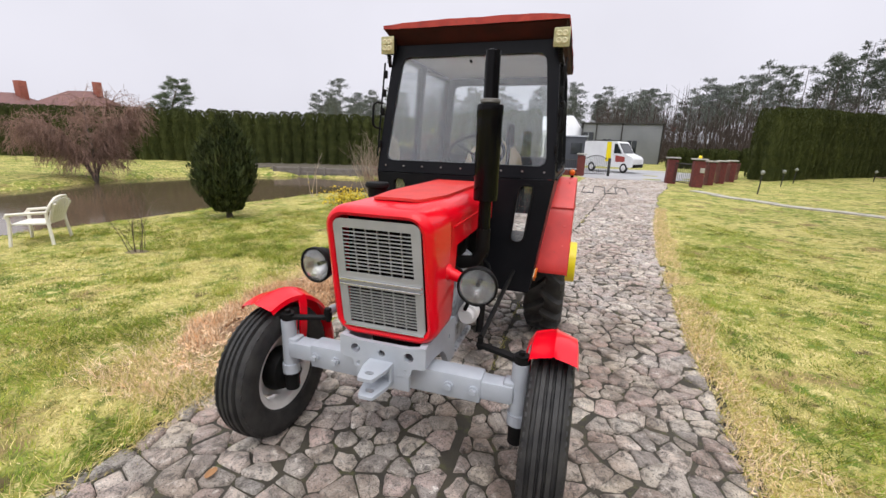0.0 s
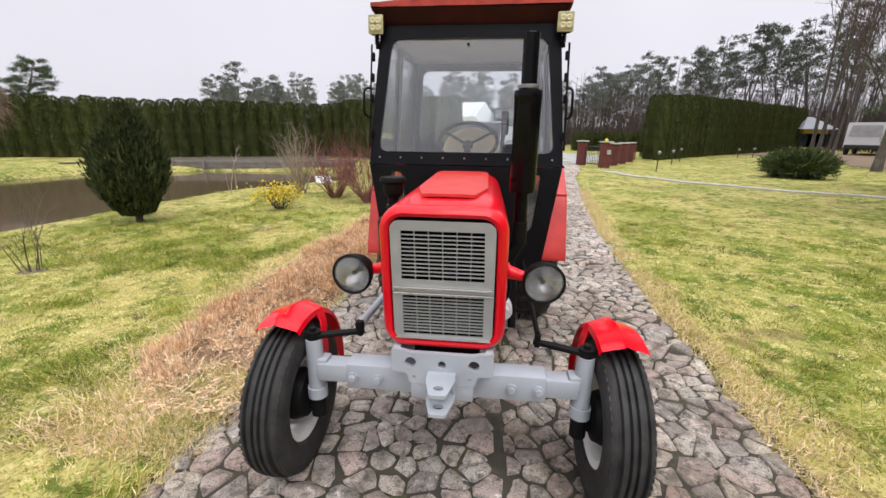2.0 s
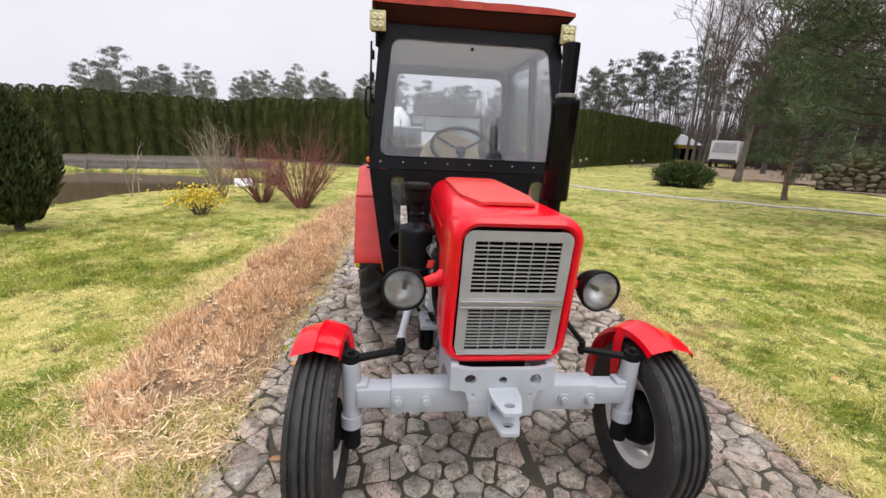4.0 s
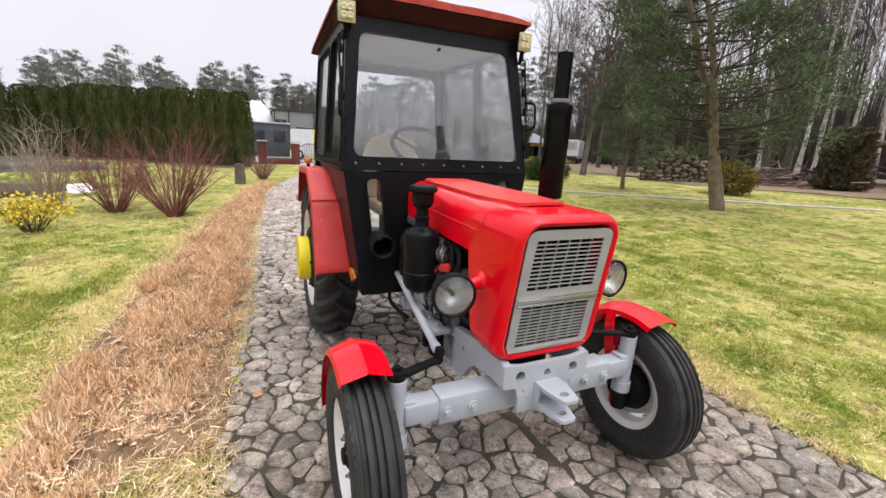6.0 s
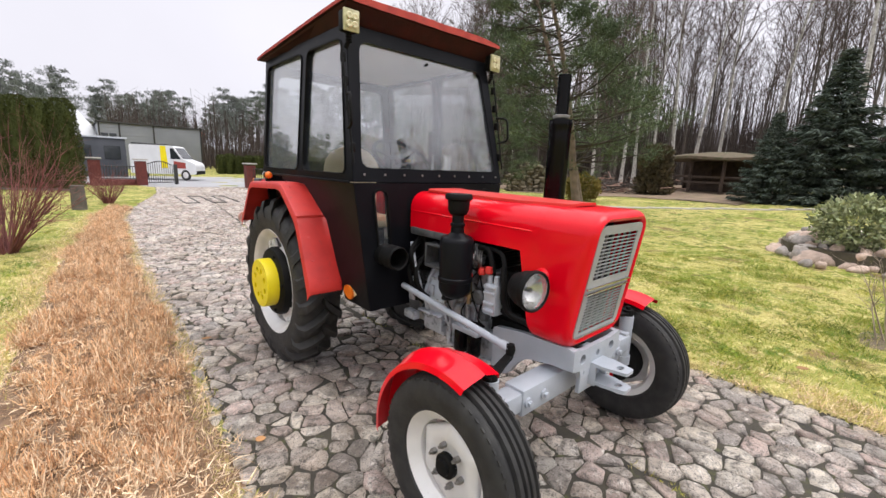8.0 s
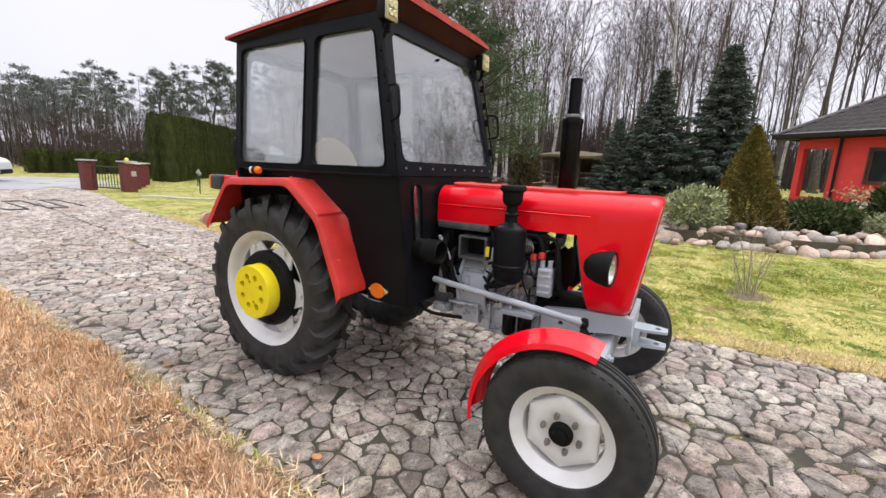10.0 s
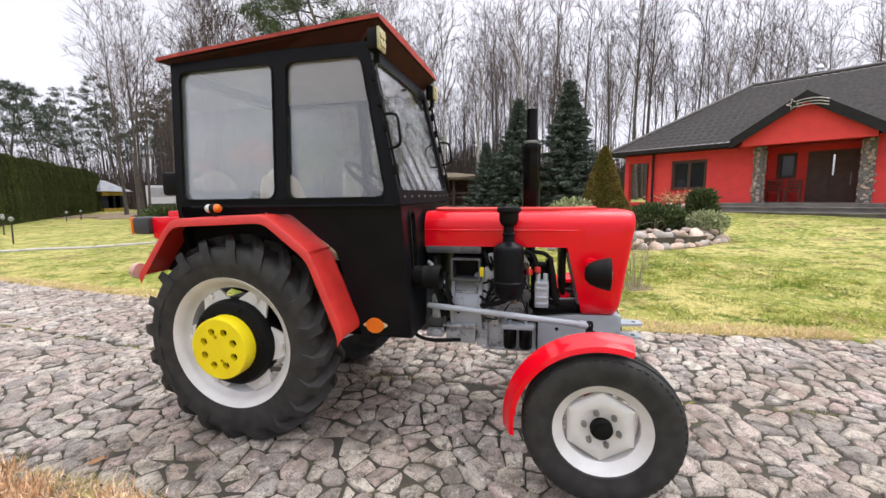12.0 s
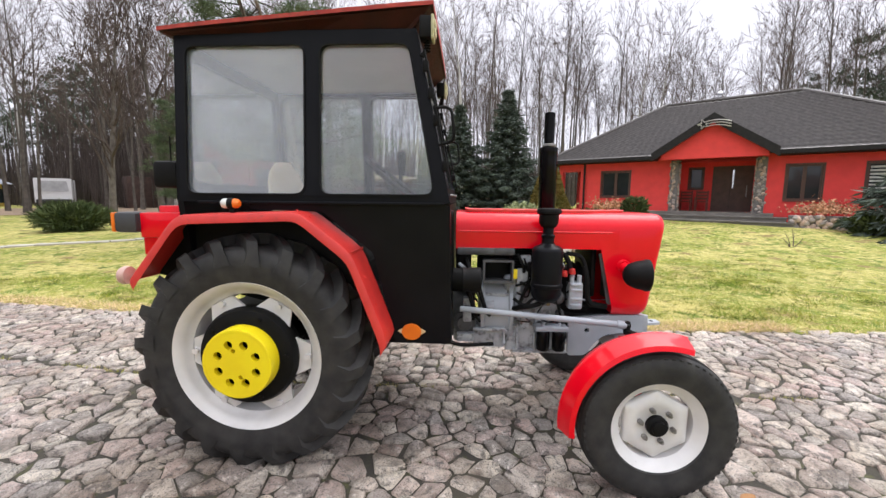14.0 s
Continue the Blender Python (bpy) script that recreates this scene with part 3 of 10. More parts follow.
def front_bolster():
    """The cast front frame with the drawbar fork."""
    bm = new_bm()
    holes = [[(x + r * math.cos(a), z + r * math.sin(a)) for a in [2 * math.pi * k / 16 for k in range(16)]] for x, z, r in
             ((-0.125, 0.643, 0.022), (0.0, 0.640, 0.016), (0.125, 0.643, 0.022), (-0.11, 0.575, 0.010), (0.11, 0.575, 0.010))]
    outer = bend([(-0.20, 0.60), (-0.20, 0.70), (-0.12, 0.685), (0.12, 0.685), (0.20, 0.70), (0.20, 0.60), (0.14, 0.595), (0.13, 0.55), (-0.13, 0.55), (-0.14, 0.595)], 0.012, 3)
    sheet(bm, outer, holes, 0.022, lambda u, v, w: Vector((u, -2.098 + w, v)))
    b = part("front_bolster", bm, GREY, tractor, "grey cast front frame with bolt holes")
    for s in (-1, 1):
        bm = new_bm()
        sheet(bm, bend([(-2.09, 0.60), (-2.09, 0.70), (-1.84, 0.69), (-1.655, 0.668), (-1.655, 0.445), (-1.76, 0.452), (-1.80, 0.52), (-1.86, 0.575), (-2.0, 0.60)], 0.025, 4),
              [[(-1.76 + 0.013 * math.cos(a), 0.60 + 0.013 * math.sin(a)) for a in [2 * math.pi * k / 14 for k in range(14)]]], 0.03,
              lambda u, v, w: Vector((s * (0.168 + w), u, v)))
        part("side_plate", bm, GREY, b, "grey frame side plate")
    for z in (0.595, 0.515):
        bm = new_bm()
        tip = bend([(-0.055, -2.09), (-0.055, -2.16), (-0.032, -2.25), (0.032, -2.25), (0.055, -2.16), (0.055, -2.09)], 0.012, 3)
        sheet(bm, tip, [[(0.02 * math.cos(a), -2.205 + 0.014 * math.sin(a)) for a in [2 * math.pi * k / 16 for k in range(16)]]], 0.014, lambda u, v, w: Vector((u, v, z + w)))
        part("drawbar_plate", bm, GREY, b, "grey drawbar fork plate with a pin hole")
    bm = new_bm()
    box(bm, (-0.05, -2.10, 0.555), (0.012, 0.05, 0.10), 0.003)
    box(bm, (0.05, -2.10, 0.555), (0.012, 0.05, 0.10), 0.003)
    box(bm, (0, -2.085, 0.53), (0.25, 0.02, 0.10), 0.004)
    part("fork_root", bm, GREY, b)
    return b


front_bolster()


# hood and nose
def nose_y(z):
    return -2.155 + (1.24 - z) * 0.15


def hood():
    def ring(inset, dy, back=False):
        pts = rounded(0.238 - inset, 0.688 + inset, 1.268 - inset, max(0.090 - inset * 0.9, 0.02), 7, 0.232 - inset)
        return [Vector((x, (-1.80 - (1.1 - z) * 0.22 if back else nose_y(z)) + dy, z + (0.010 * (1 - (x / 0.24) ** 2) if z > 1.2 else 0))) for x, z in pts]
    bm = new_bm()
    rings = [ring(0, 0, True), ring(0, 0.05), ring(0.004, 0.026), ring(0.013, 0.009), ring(0.026, 0.0), ring(0.036, 0.004), ring(0.041, 0.012), ring(0.042, 0.05)]
    loft(bm, rings)
    finish(bm)
    h = part("nose", bm, RED, tractor, "glossy bright red nose cowl", 50)
    bm = new_bm()
    rings = []
    for y in (-1.0, -1.01, -1.2, -1.4, -1.6, -1.8, -1.9):
        t = (y + 1.9) / 0.9
        w = 0.234 - 0.012 * t
        top = 1.272 + 0.004 * t
        arc = [(w, 1.075 - (0.004 if y > -1.05 else 0))]
        for k in range(10):
            a = radians(90 * k / 9)
            arc.append((w - 0.092 + 0.092 * math.cos(a), top - 0.092 + 0.092 * math.sin(a)))
        arc = arc + [(-x, z) for x, z in reversed(arc)]
        rings.append([Vector((x, y, z)) for x, z in arc])
    loft(bm, rings, False)
    bmesh.ops.solidify(bm, geom=bm.faces[:], thickness=0.004)
    part("hood", finish(bm), RED, tractor, "glossy bright red engine hood", 50)
    for s in (-1, 1):
        bm = new_bm()
        pipe(bm, [(s * 0.2225, -1.02, 1.168), (s * 0.228, -1.4, 1.168), (s * 0.2335, -1.86, 1.168)], 0.0045, 6)
        part("hood_bead", finish(bm), RED, tractor)
    bm = new_bm()
    outer = bend([(-0.15, -1.05), (-0.15, -1.72), (-0.10, -1.97), (0.10, -1.97), (0.15, -1.72), (0.15, -1.05)], 0.03, 4)
    sheet(bm, outer, [], 0.012, lambda u, v, w: Vector((u, v, 1.274 + w + 0.022 * (1 - (u / 0.16) ** 2) - 0.012 * max(0, (-v - 1.6) / 0.37))))
    part("hood_hatch", bm, OLD_RED, tractor, "red raised hatch on the hood", 30)
    # grille: two slotted panels in a silver frame
    bm = new_bm()
    pl = lambda u, v, w: Vector((u, nose_y(v) + 0.012 - w, v))
    outer = rounded(0.190, 0.735, 1.222, 0.035, 5, 0.186)
    holes = [[(-0.152, 0.995), (0.152, 0.995), (0.147, 1.185), (-0.147, 1.185)], [(-0.154, 0.758), (0.154, 0.758), (0.152, 0.928), (-0.152, 0.928)]]
    sheet(bm, outer, holes, 0.006, pl)
    g = part("grille", bm, SILVER, tractor, "silver painted radiator grille")
    bm = new_bm()
    for z, d in ((0.962, 0.010), (0.742, 0.006), (0.94, 0.008)):
        box(bm, (0, nose_y(z) + 0.002, z), (0.37, 0.012, d), 0.003)
    part_each("grille_trim", bm, CHROME, g, "bright trim bar")
    for z0, z1 in ((0.995, 1.185), (0.758, 0.928)):
        for k in range(1, 12):
            bm = new_bm()
            z = z0 + (z1 - z0) * k / 12
            box(bm, (0, nose_y(z) + 0.012, z), (0.308, 0.008, 0.0038))
            part("slat", bm, SILVER, g)
        for k in range(1, 6):
            bm = new_bm()
            x = -0.152 + 0.304 * k / 6
            zc = (z0 + z1) / 2
            prism(bm, [(nose_y(z0) + 0.014, z0 - 0.004), (nose_y(z1) + 0.014, z1 + 0.004), (nose_y(z1) + 0.022, z1 + 0.004), (nose_y(z0) + 0.022, z0 - 0.004)], "x", x - 0.0016, x + 0.0016)
            part("grille_rib", finish(bm), SILVER, g)
    bm = new_bm()
    box(bm, (0, -1.98, 0.98), (0.40, 0.06, 0.52), 0.01)
    part("radiator", bm, MATT, tractor, "black radiator core")


hood()


def headlight(side):
    m = Matrix.Translation((side * 0.375, -1.965, 0.962)) @ pose(0, 0, 0, 90, 0, side * 6)
    bm = new_bm()
    lathe(bm, [(0.0, -0.085), (0.03, -0.08), (0.055, -0.06), (0.072, -0.02), (0.079, 0.015), (0.083, 0.022), (0.083, 0.04), (0.077, 0.044), (0.073, 0.038)], m, 40)
    h = part("headlight", finish(bm), MATT, tractor, "black round headlight shell")
    bm = new_bm()
    lathe(bm, [(0.074, 0.034), (0.068, 0.018), (0.055, -0.006), (0.036, -0.024), (0.014, -0.033), (0.0, -0.034)], m, 40)
    part("reflector_bowl", finish(bm), LENS, h, "mirrored headlight bowl")
    bm = new_bm()
    lathe(bm, [(0.075, 0.036), (0.06, 0.044), (0.03, 0.050), (0.0, 0.052)], m, 40)
    part("lens", finish(bm), LAMP_GLASS, h, "clear headlight glass").visible_shadow = False
    bm = new_bm()
    cyl(bm, (side * 0.23, -1.93, 0.985), (side * 0.32, -1.945, 0.965), 0.03, 0.018)
    cyl(bm, (side * 0.22, -1.93, 0.985), (side * 0.25, -1.93, 0.985), 0.045, 0.03)
    part("lamp_bracket", finish(bm), RED, h, "red lamp bracket")
    bm = new_bm()
    cyl(bm, m @ Vector((0.0, 0.0, -0.03)), m @ Vector((0.0, 0.0, 0.015)), 0.010, seg=12)
    part("bulb_cap", finish(bm), MATT, h)


headlight(-1)
headlight(1)


# engine and gearbox between hood and axle
def curve(pts, n=6):
    """A smooth line through pts."""
    pts = [Vector(p) for p in pts]
    ends = [pts[0] * 2 - pts[1]] + pts + [pts[-1] * 2 - pts[-2]]
    out = []
    for i in range(1, len(ends) - 2):
        a, b, c, d = ends[i - 1:i + 3]
        for k in range(n):
            u = k / n
            out.append(0.5 * (2 * b + (c - a) * u + (2 * a - 5 * b + 4 * c - d) * u * u + (3 * b - a - 3 * c + d) * u ** 3))
    return out + [pts[-1]]


def engine():
    bm = new_bm()
    box(bm, (0, -1.44, 0.76), (0.34, 0.32, 0.30), 0.02)
    e = part("engine_block", finish(bm), ENGINE, tractor, "grey painted cast iron engine block")
    bm = new_bm()
    box(bm, (0, -1.47, 0.535), (0.36, 0.35, 0.15), 0.012)
    box(bm, (0, -1.49, 0.612), (0.40, 0.31, 0.014), 0.003)
    box(bm, (0, -1.49, 0.468), (0.41, 0.31, 0.018), 0.003)
    for k in range(4):
        box(bm, (-0.185, -1.32 - 0.075 * k, 0.66), (0.02, 0.014, 0.10), 0.004)
    part_each("oil_pan", finish(bm), ENGINE, e, "grey oil pan with a flange")
    bm = new_bm()
    for k in range(9):
        box(bm, (0, -1.44, 0.925 + 0.016 * k), (0.30, 0.25, 0.006))
    part_each("cooling_fin", bm, MATT, e)
    bm = new_bm()
    box(bm, (0, -1.44, 0.98), (0.24, 0.20, 0.15), 0.01)
    part("cylinder", bm, MATT, e, "dark finned cylinder")
    bm = new_bm()
    box(bm, (-0.10, -1.17, 1.055), (0.26, 0.33, 0.045), 0.012)
    box(bm, (-0.215, -1.10, 1.06), (0.02, 0.10, 0.03), 0.004)
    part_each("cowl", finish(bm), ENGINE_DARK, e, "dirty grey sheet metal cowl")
    # flywheel drum with its flanges
    bm = new_bm()
    my = Matrix.Translation((0, -1.238, 0.69)) @ pose(0, 0, 0, 90, 0, 0)
    lathe(bm, [(0.0, -0.095), (0.20, -0.095), (0.226, -0.09), (0.226, -0.07), (0.212, -0.065), (0.214, 0.07), (0.228, 0.075), (0.228, 0.095), (0.0, 0.095)], my, 44)
    part("flywheel_housing", finish(bm), GREY, e, "pale grey flywheel housing")
    bm = new_bm()
    for k in range(12):
        a = 2 * math.pi * k / 12
        cyl(bm, my @ Vector((0.219 * math.cos(a), 0.219 * math.sin(a), -0.062)), my @ Vector((0.219 * math.cos(a), 0.219 * math.sin(a), 0.108)), 0.009, seg=6)
    box(bm, (-0.216, -1.20, 0.72), (0.006, 0.045, 0.10), 0.002)
    part_each("housing_bolt", finish(bm), ENGINE, e)
    bm = new_bm()
    box(bm, (-0.2, -1.20, 0.60), (0.07, 0.19, 0.012), 0.003)
    box(bm, (-0.2, -1.285, 0.56), (0.03, 0.014, 0.10), 0.003)
    box(bm, (0, -1.20, 0.535), (0.38, 0.18, 0.11), 0.01)
    box(bm, (0, -1.04, 0.56), (0.34, 0.10, 0.12), 0.02)
    part_each("housing_web", finish(bm), ENGINE, e)
    bm = new_bm()
    cyl(bm, (0, -1.10, 0.68), (0, -0.75, 0.66), 0.19, 0.17, 32)
    lathe(bm, [(0.0, -0.03), (0.06, -0.03), (0.066, -0.02), (0.066, 0.01), (0.045, 0.018), (0.04, 0.03), (0.0, 0.03)], Matrix.Translation((-0.20, -1.055, 0.63)) @ pose(0, 0, 0, 0, -90, 0), 24)
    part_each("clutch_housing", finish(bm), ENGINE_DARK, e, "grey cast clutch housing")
    bm = new_bm()
    box(bm, (0, -0.30, 0.62), (0.36, 0.80, 0.30), 0.05)
    cyl(bm, (-0.5, 0, 0.572), (0.5, 0, 0.572), 0.10, seg=24)
    part("gearbox", finish(bm), MATT, e, "dark greasy rear axle and gearbox housing")
    # open air duct
    bm = new_bm()
    sheet(bm, bend([(-1.155, 0.872), (-1.33, 0.872), (-1.33, 1.006), (-1.155, 1.006)], 0.008, 2), [bend([(-1.168, 0.886), (-1.318, 0.886), (-1.318, 0.994), (-1.168, 0.994)], 0.006, 2)], 0.10, lambda u, v, w: Vector((-0.235 + w, u, v)))
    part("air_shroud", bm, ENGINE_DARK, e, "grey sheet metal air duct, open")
    bm = new_bm()
    box(bm, (-0.13, -1.243, 0.94), (0.01, 0.15, 0.11), 0.002)
    part("shroud_opening", bm, MATT, e, "black inside of the air duct")
    # twin filters under their head
    bm = new_bm()
    for y in (-1.50, -1.588):
        lathe(bm, [(0.0, 0.0), (0.03, 0.0), (0.037, 0.01), (0.037, 0.105), (0.032, 0.115), (0.0, 0.115)], Matrix.Translation((-0.26, y, 0.50)), 24)
    part_each("fuel_filter", finish(bm), GLOSS_BLACK, e, "black filter bowl")
    bm = new_bm()
    box(bm, (-0.25, -1.544, 0.628), (0.085, 0.18, 0.026), 0.006)
    for y in (-1.50, -1.588):
        cyl(bm, (-0.26, y, 0.636), (-0.26, y, 0.66), 0.010, seg=6)
    part_each("filter_head", finish(bm), GREY, e, "grey filter head")
    # injection pump and its valves
    bm = new_bm()
    box(bm, (-0.225, -1.672, 0.815), (0.08, 0.075, 0.15), 0.010)
    for k in range(2):
        cyl(bm, (-0.24, -1.652 - 0.04 * k, 0.885), (-0.24, -1.652 - 0.04 * k, 0.93), 0.013, seg=10)
    for z in (0.765, 0.80, 0.85, 0.88):
        box(bm, (-0.268, -1.672, z), (0.014, 0.062, 0.014), 0.004)
    part_each("injection_pump", finish(bm), GREY, e, "pale grey injection pump")
    bm = new_bm()
    box(bm, (-0.235, -1.53, 0.905), (0.05, 0.055, 0.06), 0.008)
    box(bm, (-0.225, -1.555, 0.985), (0.06, 0.05, 0.055), 0.010)
    cyl(bm, (-0.235, -1.545, 0.93), (-0.235, -1.545, 1.06), 0.010, seg=10)
    part_each("lift_pump", finish(bm), ENGINE_DARK, e, "dark grey pump fittings")
    bm = new_bm()
    lathe(bm, [(0.0, 0.0), (0.016, 0.0), (0.019, 0.006), (0.019, 0.016), (0.0, 0.02)], Matrix.Translation((-0.26, -1.54, 0.91)) @ pose(0, 0, 0, 0, -90, 0), 14)
    part("priming_valve", finish(bm), OLD_RED, e, "small red priming knob")
    bm = new_bm()
    cyl(bm, (-0.245, -1.525, 0.755), (-0.245, -1.525, 0.87), 0.012, seg=10)
    box(bm, (-0.25, -1.525, 0.805), (0.035, 0.06, 0.03), 0.008)
    cyl(bm, (-0.25, -1.50, 0.80), (-0.285, -1.50, 0.80), 0.010, seg=8)
    part_each("fuel_tap", finish(bm), surf("dull_brass", (0.36, 0.28, 0.16), (0.26, 0.20, 0.12), 20, 0.4, metal=0.6), e, "dull brass fuel tap")
    bm = new_bm()
    pipe(bm, curve([(-0.22, -1.55, 1.045), (-0.215, -1.61, 1.04), (-0.22, -1.64, 0.98), (-0.22, -1.655, 0.88), (-0.215, -1.675, 0.79), (-0.20, -1.73, 0.757), (-0.18, -1.80, 0.75)]), 0.015)
    pipe(bm, curve([(-0.25, -1.33, 0.79), (-0.285, -1.385, 0.765), (-0.29, -1.43, 0.80), (-0.26, -1.49, 0.82)]), 0.009, 8)
    pipe(bm, curve([(-0.30, -0.93, 0.60), (-0.31, -0.97, 0.555), (-0.30, -1.05, 0.53), (-0.28, -1.22, 0.535)]), 0.011, 8)
    pipe(bm, curve([(-0.20, -1.12, 0.92), (-0.245, -1.105, 0.86), (-0.25, -1.10, 0.74), (-0.24, -1.105, 0.66)]), 0.013, 8)
    pipe(bm, curve([(-0.21, -1.62, 1.05), (-0.22, -1.70, 1.03), (-0.23, -1.73, 0.95), (-0.22, -1.74, 0.84), (-0.2, -1.76, 0.74)]), 0.012, 8)
    part_each("hose", finish(bm), MATT, e)
    bm = new_bm()
    rnd = random.Random(4)
    for k in range(7):
        y, z = -1.51 - 0.012 * k, 0.93 + 0.02 * rnd.random()
        pipe(bm, curve([(-0.225, y, z), (-0.255 - 0.02 * rnd.random(), y - 0.02, z + 0.05), (-0.22, y + 0.01, z + 0.09), (-0.17, y + 0.03, z + 0.11)], 4), 0.0035, 6)
    pipe(bm, curve([(-0.25, -1.43, 0.71), (-0.27, -1.46, 0.745), (-0.26, -1.50, 0.76), (-0.245, -1.525, 0.78)]), 0.004, 6)
    pipe(bm, curve([(-0.20, -1.31, 0.66), (-0.23, -1.33, 0.70), (-0.225, -1.36, 0.66), (-0.21, -1.37, 0.62)]), 0.0045, 6)
    part_each("fuel_line", finish(bm), STEEL, e)
    # dark boxes added to fill see-through gaps; the upright plate is the fan shroud
    bm = new_bm()
    box(bm, (0, -1.74, 0.62), (0.29, 0.36, 0.15), 0.02)
    box(bm, (0, -1.66, 0.80), (0.26, 0.10, 0.28), 0.02)
    box(bm, (0.02, -1.79, 0.94), (0.36, 0.03, 0.30), 0.01)
    part_each("front_support", bm, MATT, e, "added dark box filling the front engine bay")
    # red caps, tag, cast ribs and brackets round the pump
    bm = new_bm()
    for y, z in ((-1.605, 0.925), (-1.648, 0.938)):
        lathe(bm, [(0.0, 0.0), (0.018, 0.0), (0.020, 0.008), (0.016, 0.030), (0.0, 0.034)], Matrix.Translation((-0.25, y, z)), 14)
    part_each("filler_cap", finish(bm), OLD_RED, e, "small red plastic cap")
    bm = new_bm()
    box(bm, (-0.238, -1.338, 0.93), (0.004, 0.022, 0.055), 0.001)
    part("yellow_tag", bm, YELLOW, e, "small yellow tag")
    bm = new_bm()
    box(bm, (-0.19, -1.385, 0.905), (0.05, 0.075, 0.10), 0.012)
    box(bm, (-0.185, -1.40, 1.005), (0.04, 0.06, 0.06), 0.010)
    box(bm, (-0.19, -1.36, 0.76), (0.045, 0.03, 0.22), 0.008)
    box(bm, (-0.19, -1.405, 0.655), (0.03, 0.055, 0.09), 0.008)
    box(bm, (-0.205, -1.46, 0.55), (0.02, 0.012, 0.16), 0.003)
    box(bm, (-0.205, -1.36, 0.55), (0.02, 0.012, 0.16), 0.003)
    part_each("cast_boss", finish(bm), ENGINE, e)
    bm = new_bm()
    lathe(bm, [(0.0, 0.0), (0.034, 0.0), (0.040, 0.012), (0.040, 0.05), (0.03, 0.06), (0.0, 0.06)], Matrix.Translation((-0.19, -1.575, 0.80)) @ pose(0, 0, 0, 0, -90, 0), 22)
    lathe(bm, [(0.0, 0.0), (0.022, 0.0), (0.025, 0.01), (0.022, 0.035), (0.0, 0.04)], Matrix.Translation((-0.19, -1.60, 0.70)) @ pose(0, 0, 0, 0, -90, 0), 18)
    part_each("governor_cover", finish(bm), ENGINE_DARK, e, "dark grey round governor cover")
    bm = new_bm()
    pipe(bm, curve([(-0.22, -1.345, 0.86), (-0.255, -1.37, 0.875), (-0.26, -1.40, 0.89), (-0.25, -1.42, 0.90)], 5), 0.006, 7)
    pipe(bm, curve([(-0.215, -1.35, 1.04), (-0.24, -1.37, 1.0), (-0.235, -1.385, 0.96), (-0.2, -1.39, 0.93)], 5), 0.009, 8)
    pipe(bm, curve([(-0.30, -1.50, 0.80), (-0.31, -1.45, 0.775), (-0.29, -1.39, 0.755), (-0.24, -1.345, 0.735), (-0.2, -1.33, 0.72)], 5), 0.014, 8)
    pipe(bm, curve([(-0.23, -1.72, 0.98), (-0.24, -1.735, 0.90), (-0.235, -1.74, 0.82), (-0.22, -1.77, 0.765), (-0.2, -1.86, 0.745)], 5), 0.016, 8)
    part_each("hose", finish(bm), MATT, e)
    bm = new_bm()
    prism(bm, bend([(-1.80, 1.05), (-1.825, 1.05), (-1.895, 0.76), (-1.86, 0.76)], 0.006, 1), "x", -0.215, -0.20)
    part("radiator_shroud", finish(bm), ENGINE_DARK, e, "dusty grey radiator shroud edge")
    bm = new_bm()
    rnd = random.Random(12)
    for k in range(16):
        y, z = rnd.uniform(-1.72, -1.36), rnd.uniform(0.78, 1.05)
        pts = [(-0.20 - 0.03 * rnd.random(), y, z)]
        for _ in range(3):
            y, z = y + rnd.uniform(-0.08, 0.08), z + rnd.uniform(-0.13, 0.06)
            pts.append((-0.215 - 0.05 * rnd.random(), min(max(y, -1.76), -1.34), min(max(z, 0.66), 1.06)))
        pipe(bm, curve(pts, 5), rnd.choice((0.004, 0.006, 0.009)), 6)
    for k in range(7):
        y, z = rnd.uniform(-1.12, -1.03), rnd.uniform(0.86, 1.05)
        pipe(bm, curve([(-0.20, y, z), (-0.28, y - 0.03, z - 0.06), (-0.27, y - 0.06, z - 0.16), (-0.22, y - 0.09, z - 0.22)], 5), rnd.choice((0.005, 0.008, 0.012)), 6)
    part_each("cable", finish(bm), MATT, e, "black cable")
    bm = new_bm()
    pipe(bm, curve([(-0.22, -1.02, 0.98), (-0.26, -1.08, 0.93), (-0.27, -1.13, 0.84), (-0.26, -1.17, 0.72)], 5), 0.012, 8)
    box(bm, (-0.23, -1.07, 0.72), (0.06, 0.05, 0.14), 0.01)
    box(bm, (-0.24, -1.06, 0.56), (0.05, 0.10, 0.05), 0.01)
    part_each("clutch_link", finish(bm), ENGINE, e, "grey clutch linkage")
    # starter and oil filter on the far side
    bm = new_bm()
    cyl(bm, (0.245, -1.36, 0.66), (0.245, -1.60, 0.66), 0.052, seg=24)
    cyl(bm, (0.245, -1.60, 0.66), (0.245, -1.64, 0.66), 0.036, seg=20)
    cyl(bm, (0.235, -1.38, 0.745), (0.235, -1.50, 0.745), 0.026, seg=18)
    part_each("starter_motor", finish(bm), RIM, e, "silver starter motor")
    bm = new_bm()
    pipe(bm, curve([(0.24, -1.64, 0.70), (0.27, -1.66, 0.80), (0.25, -1.70, 0.90), (0.21, -1.74, 0.95)], 5), 0.010, 8)
    pipe(bm, curve([(0.25, -1.36, 0.70), (0.29, -1.30, 0.76), (0.27, -1.22, 0.82), (0.22, -1.16, 0.84)], 5), 0.008, 8)
    part_each("hose", finish(bm), MATT, e)
    # pulley and belt ahead of the block
    bm = new_bm()
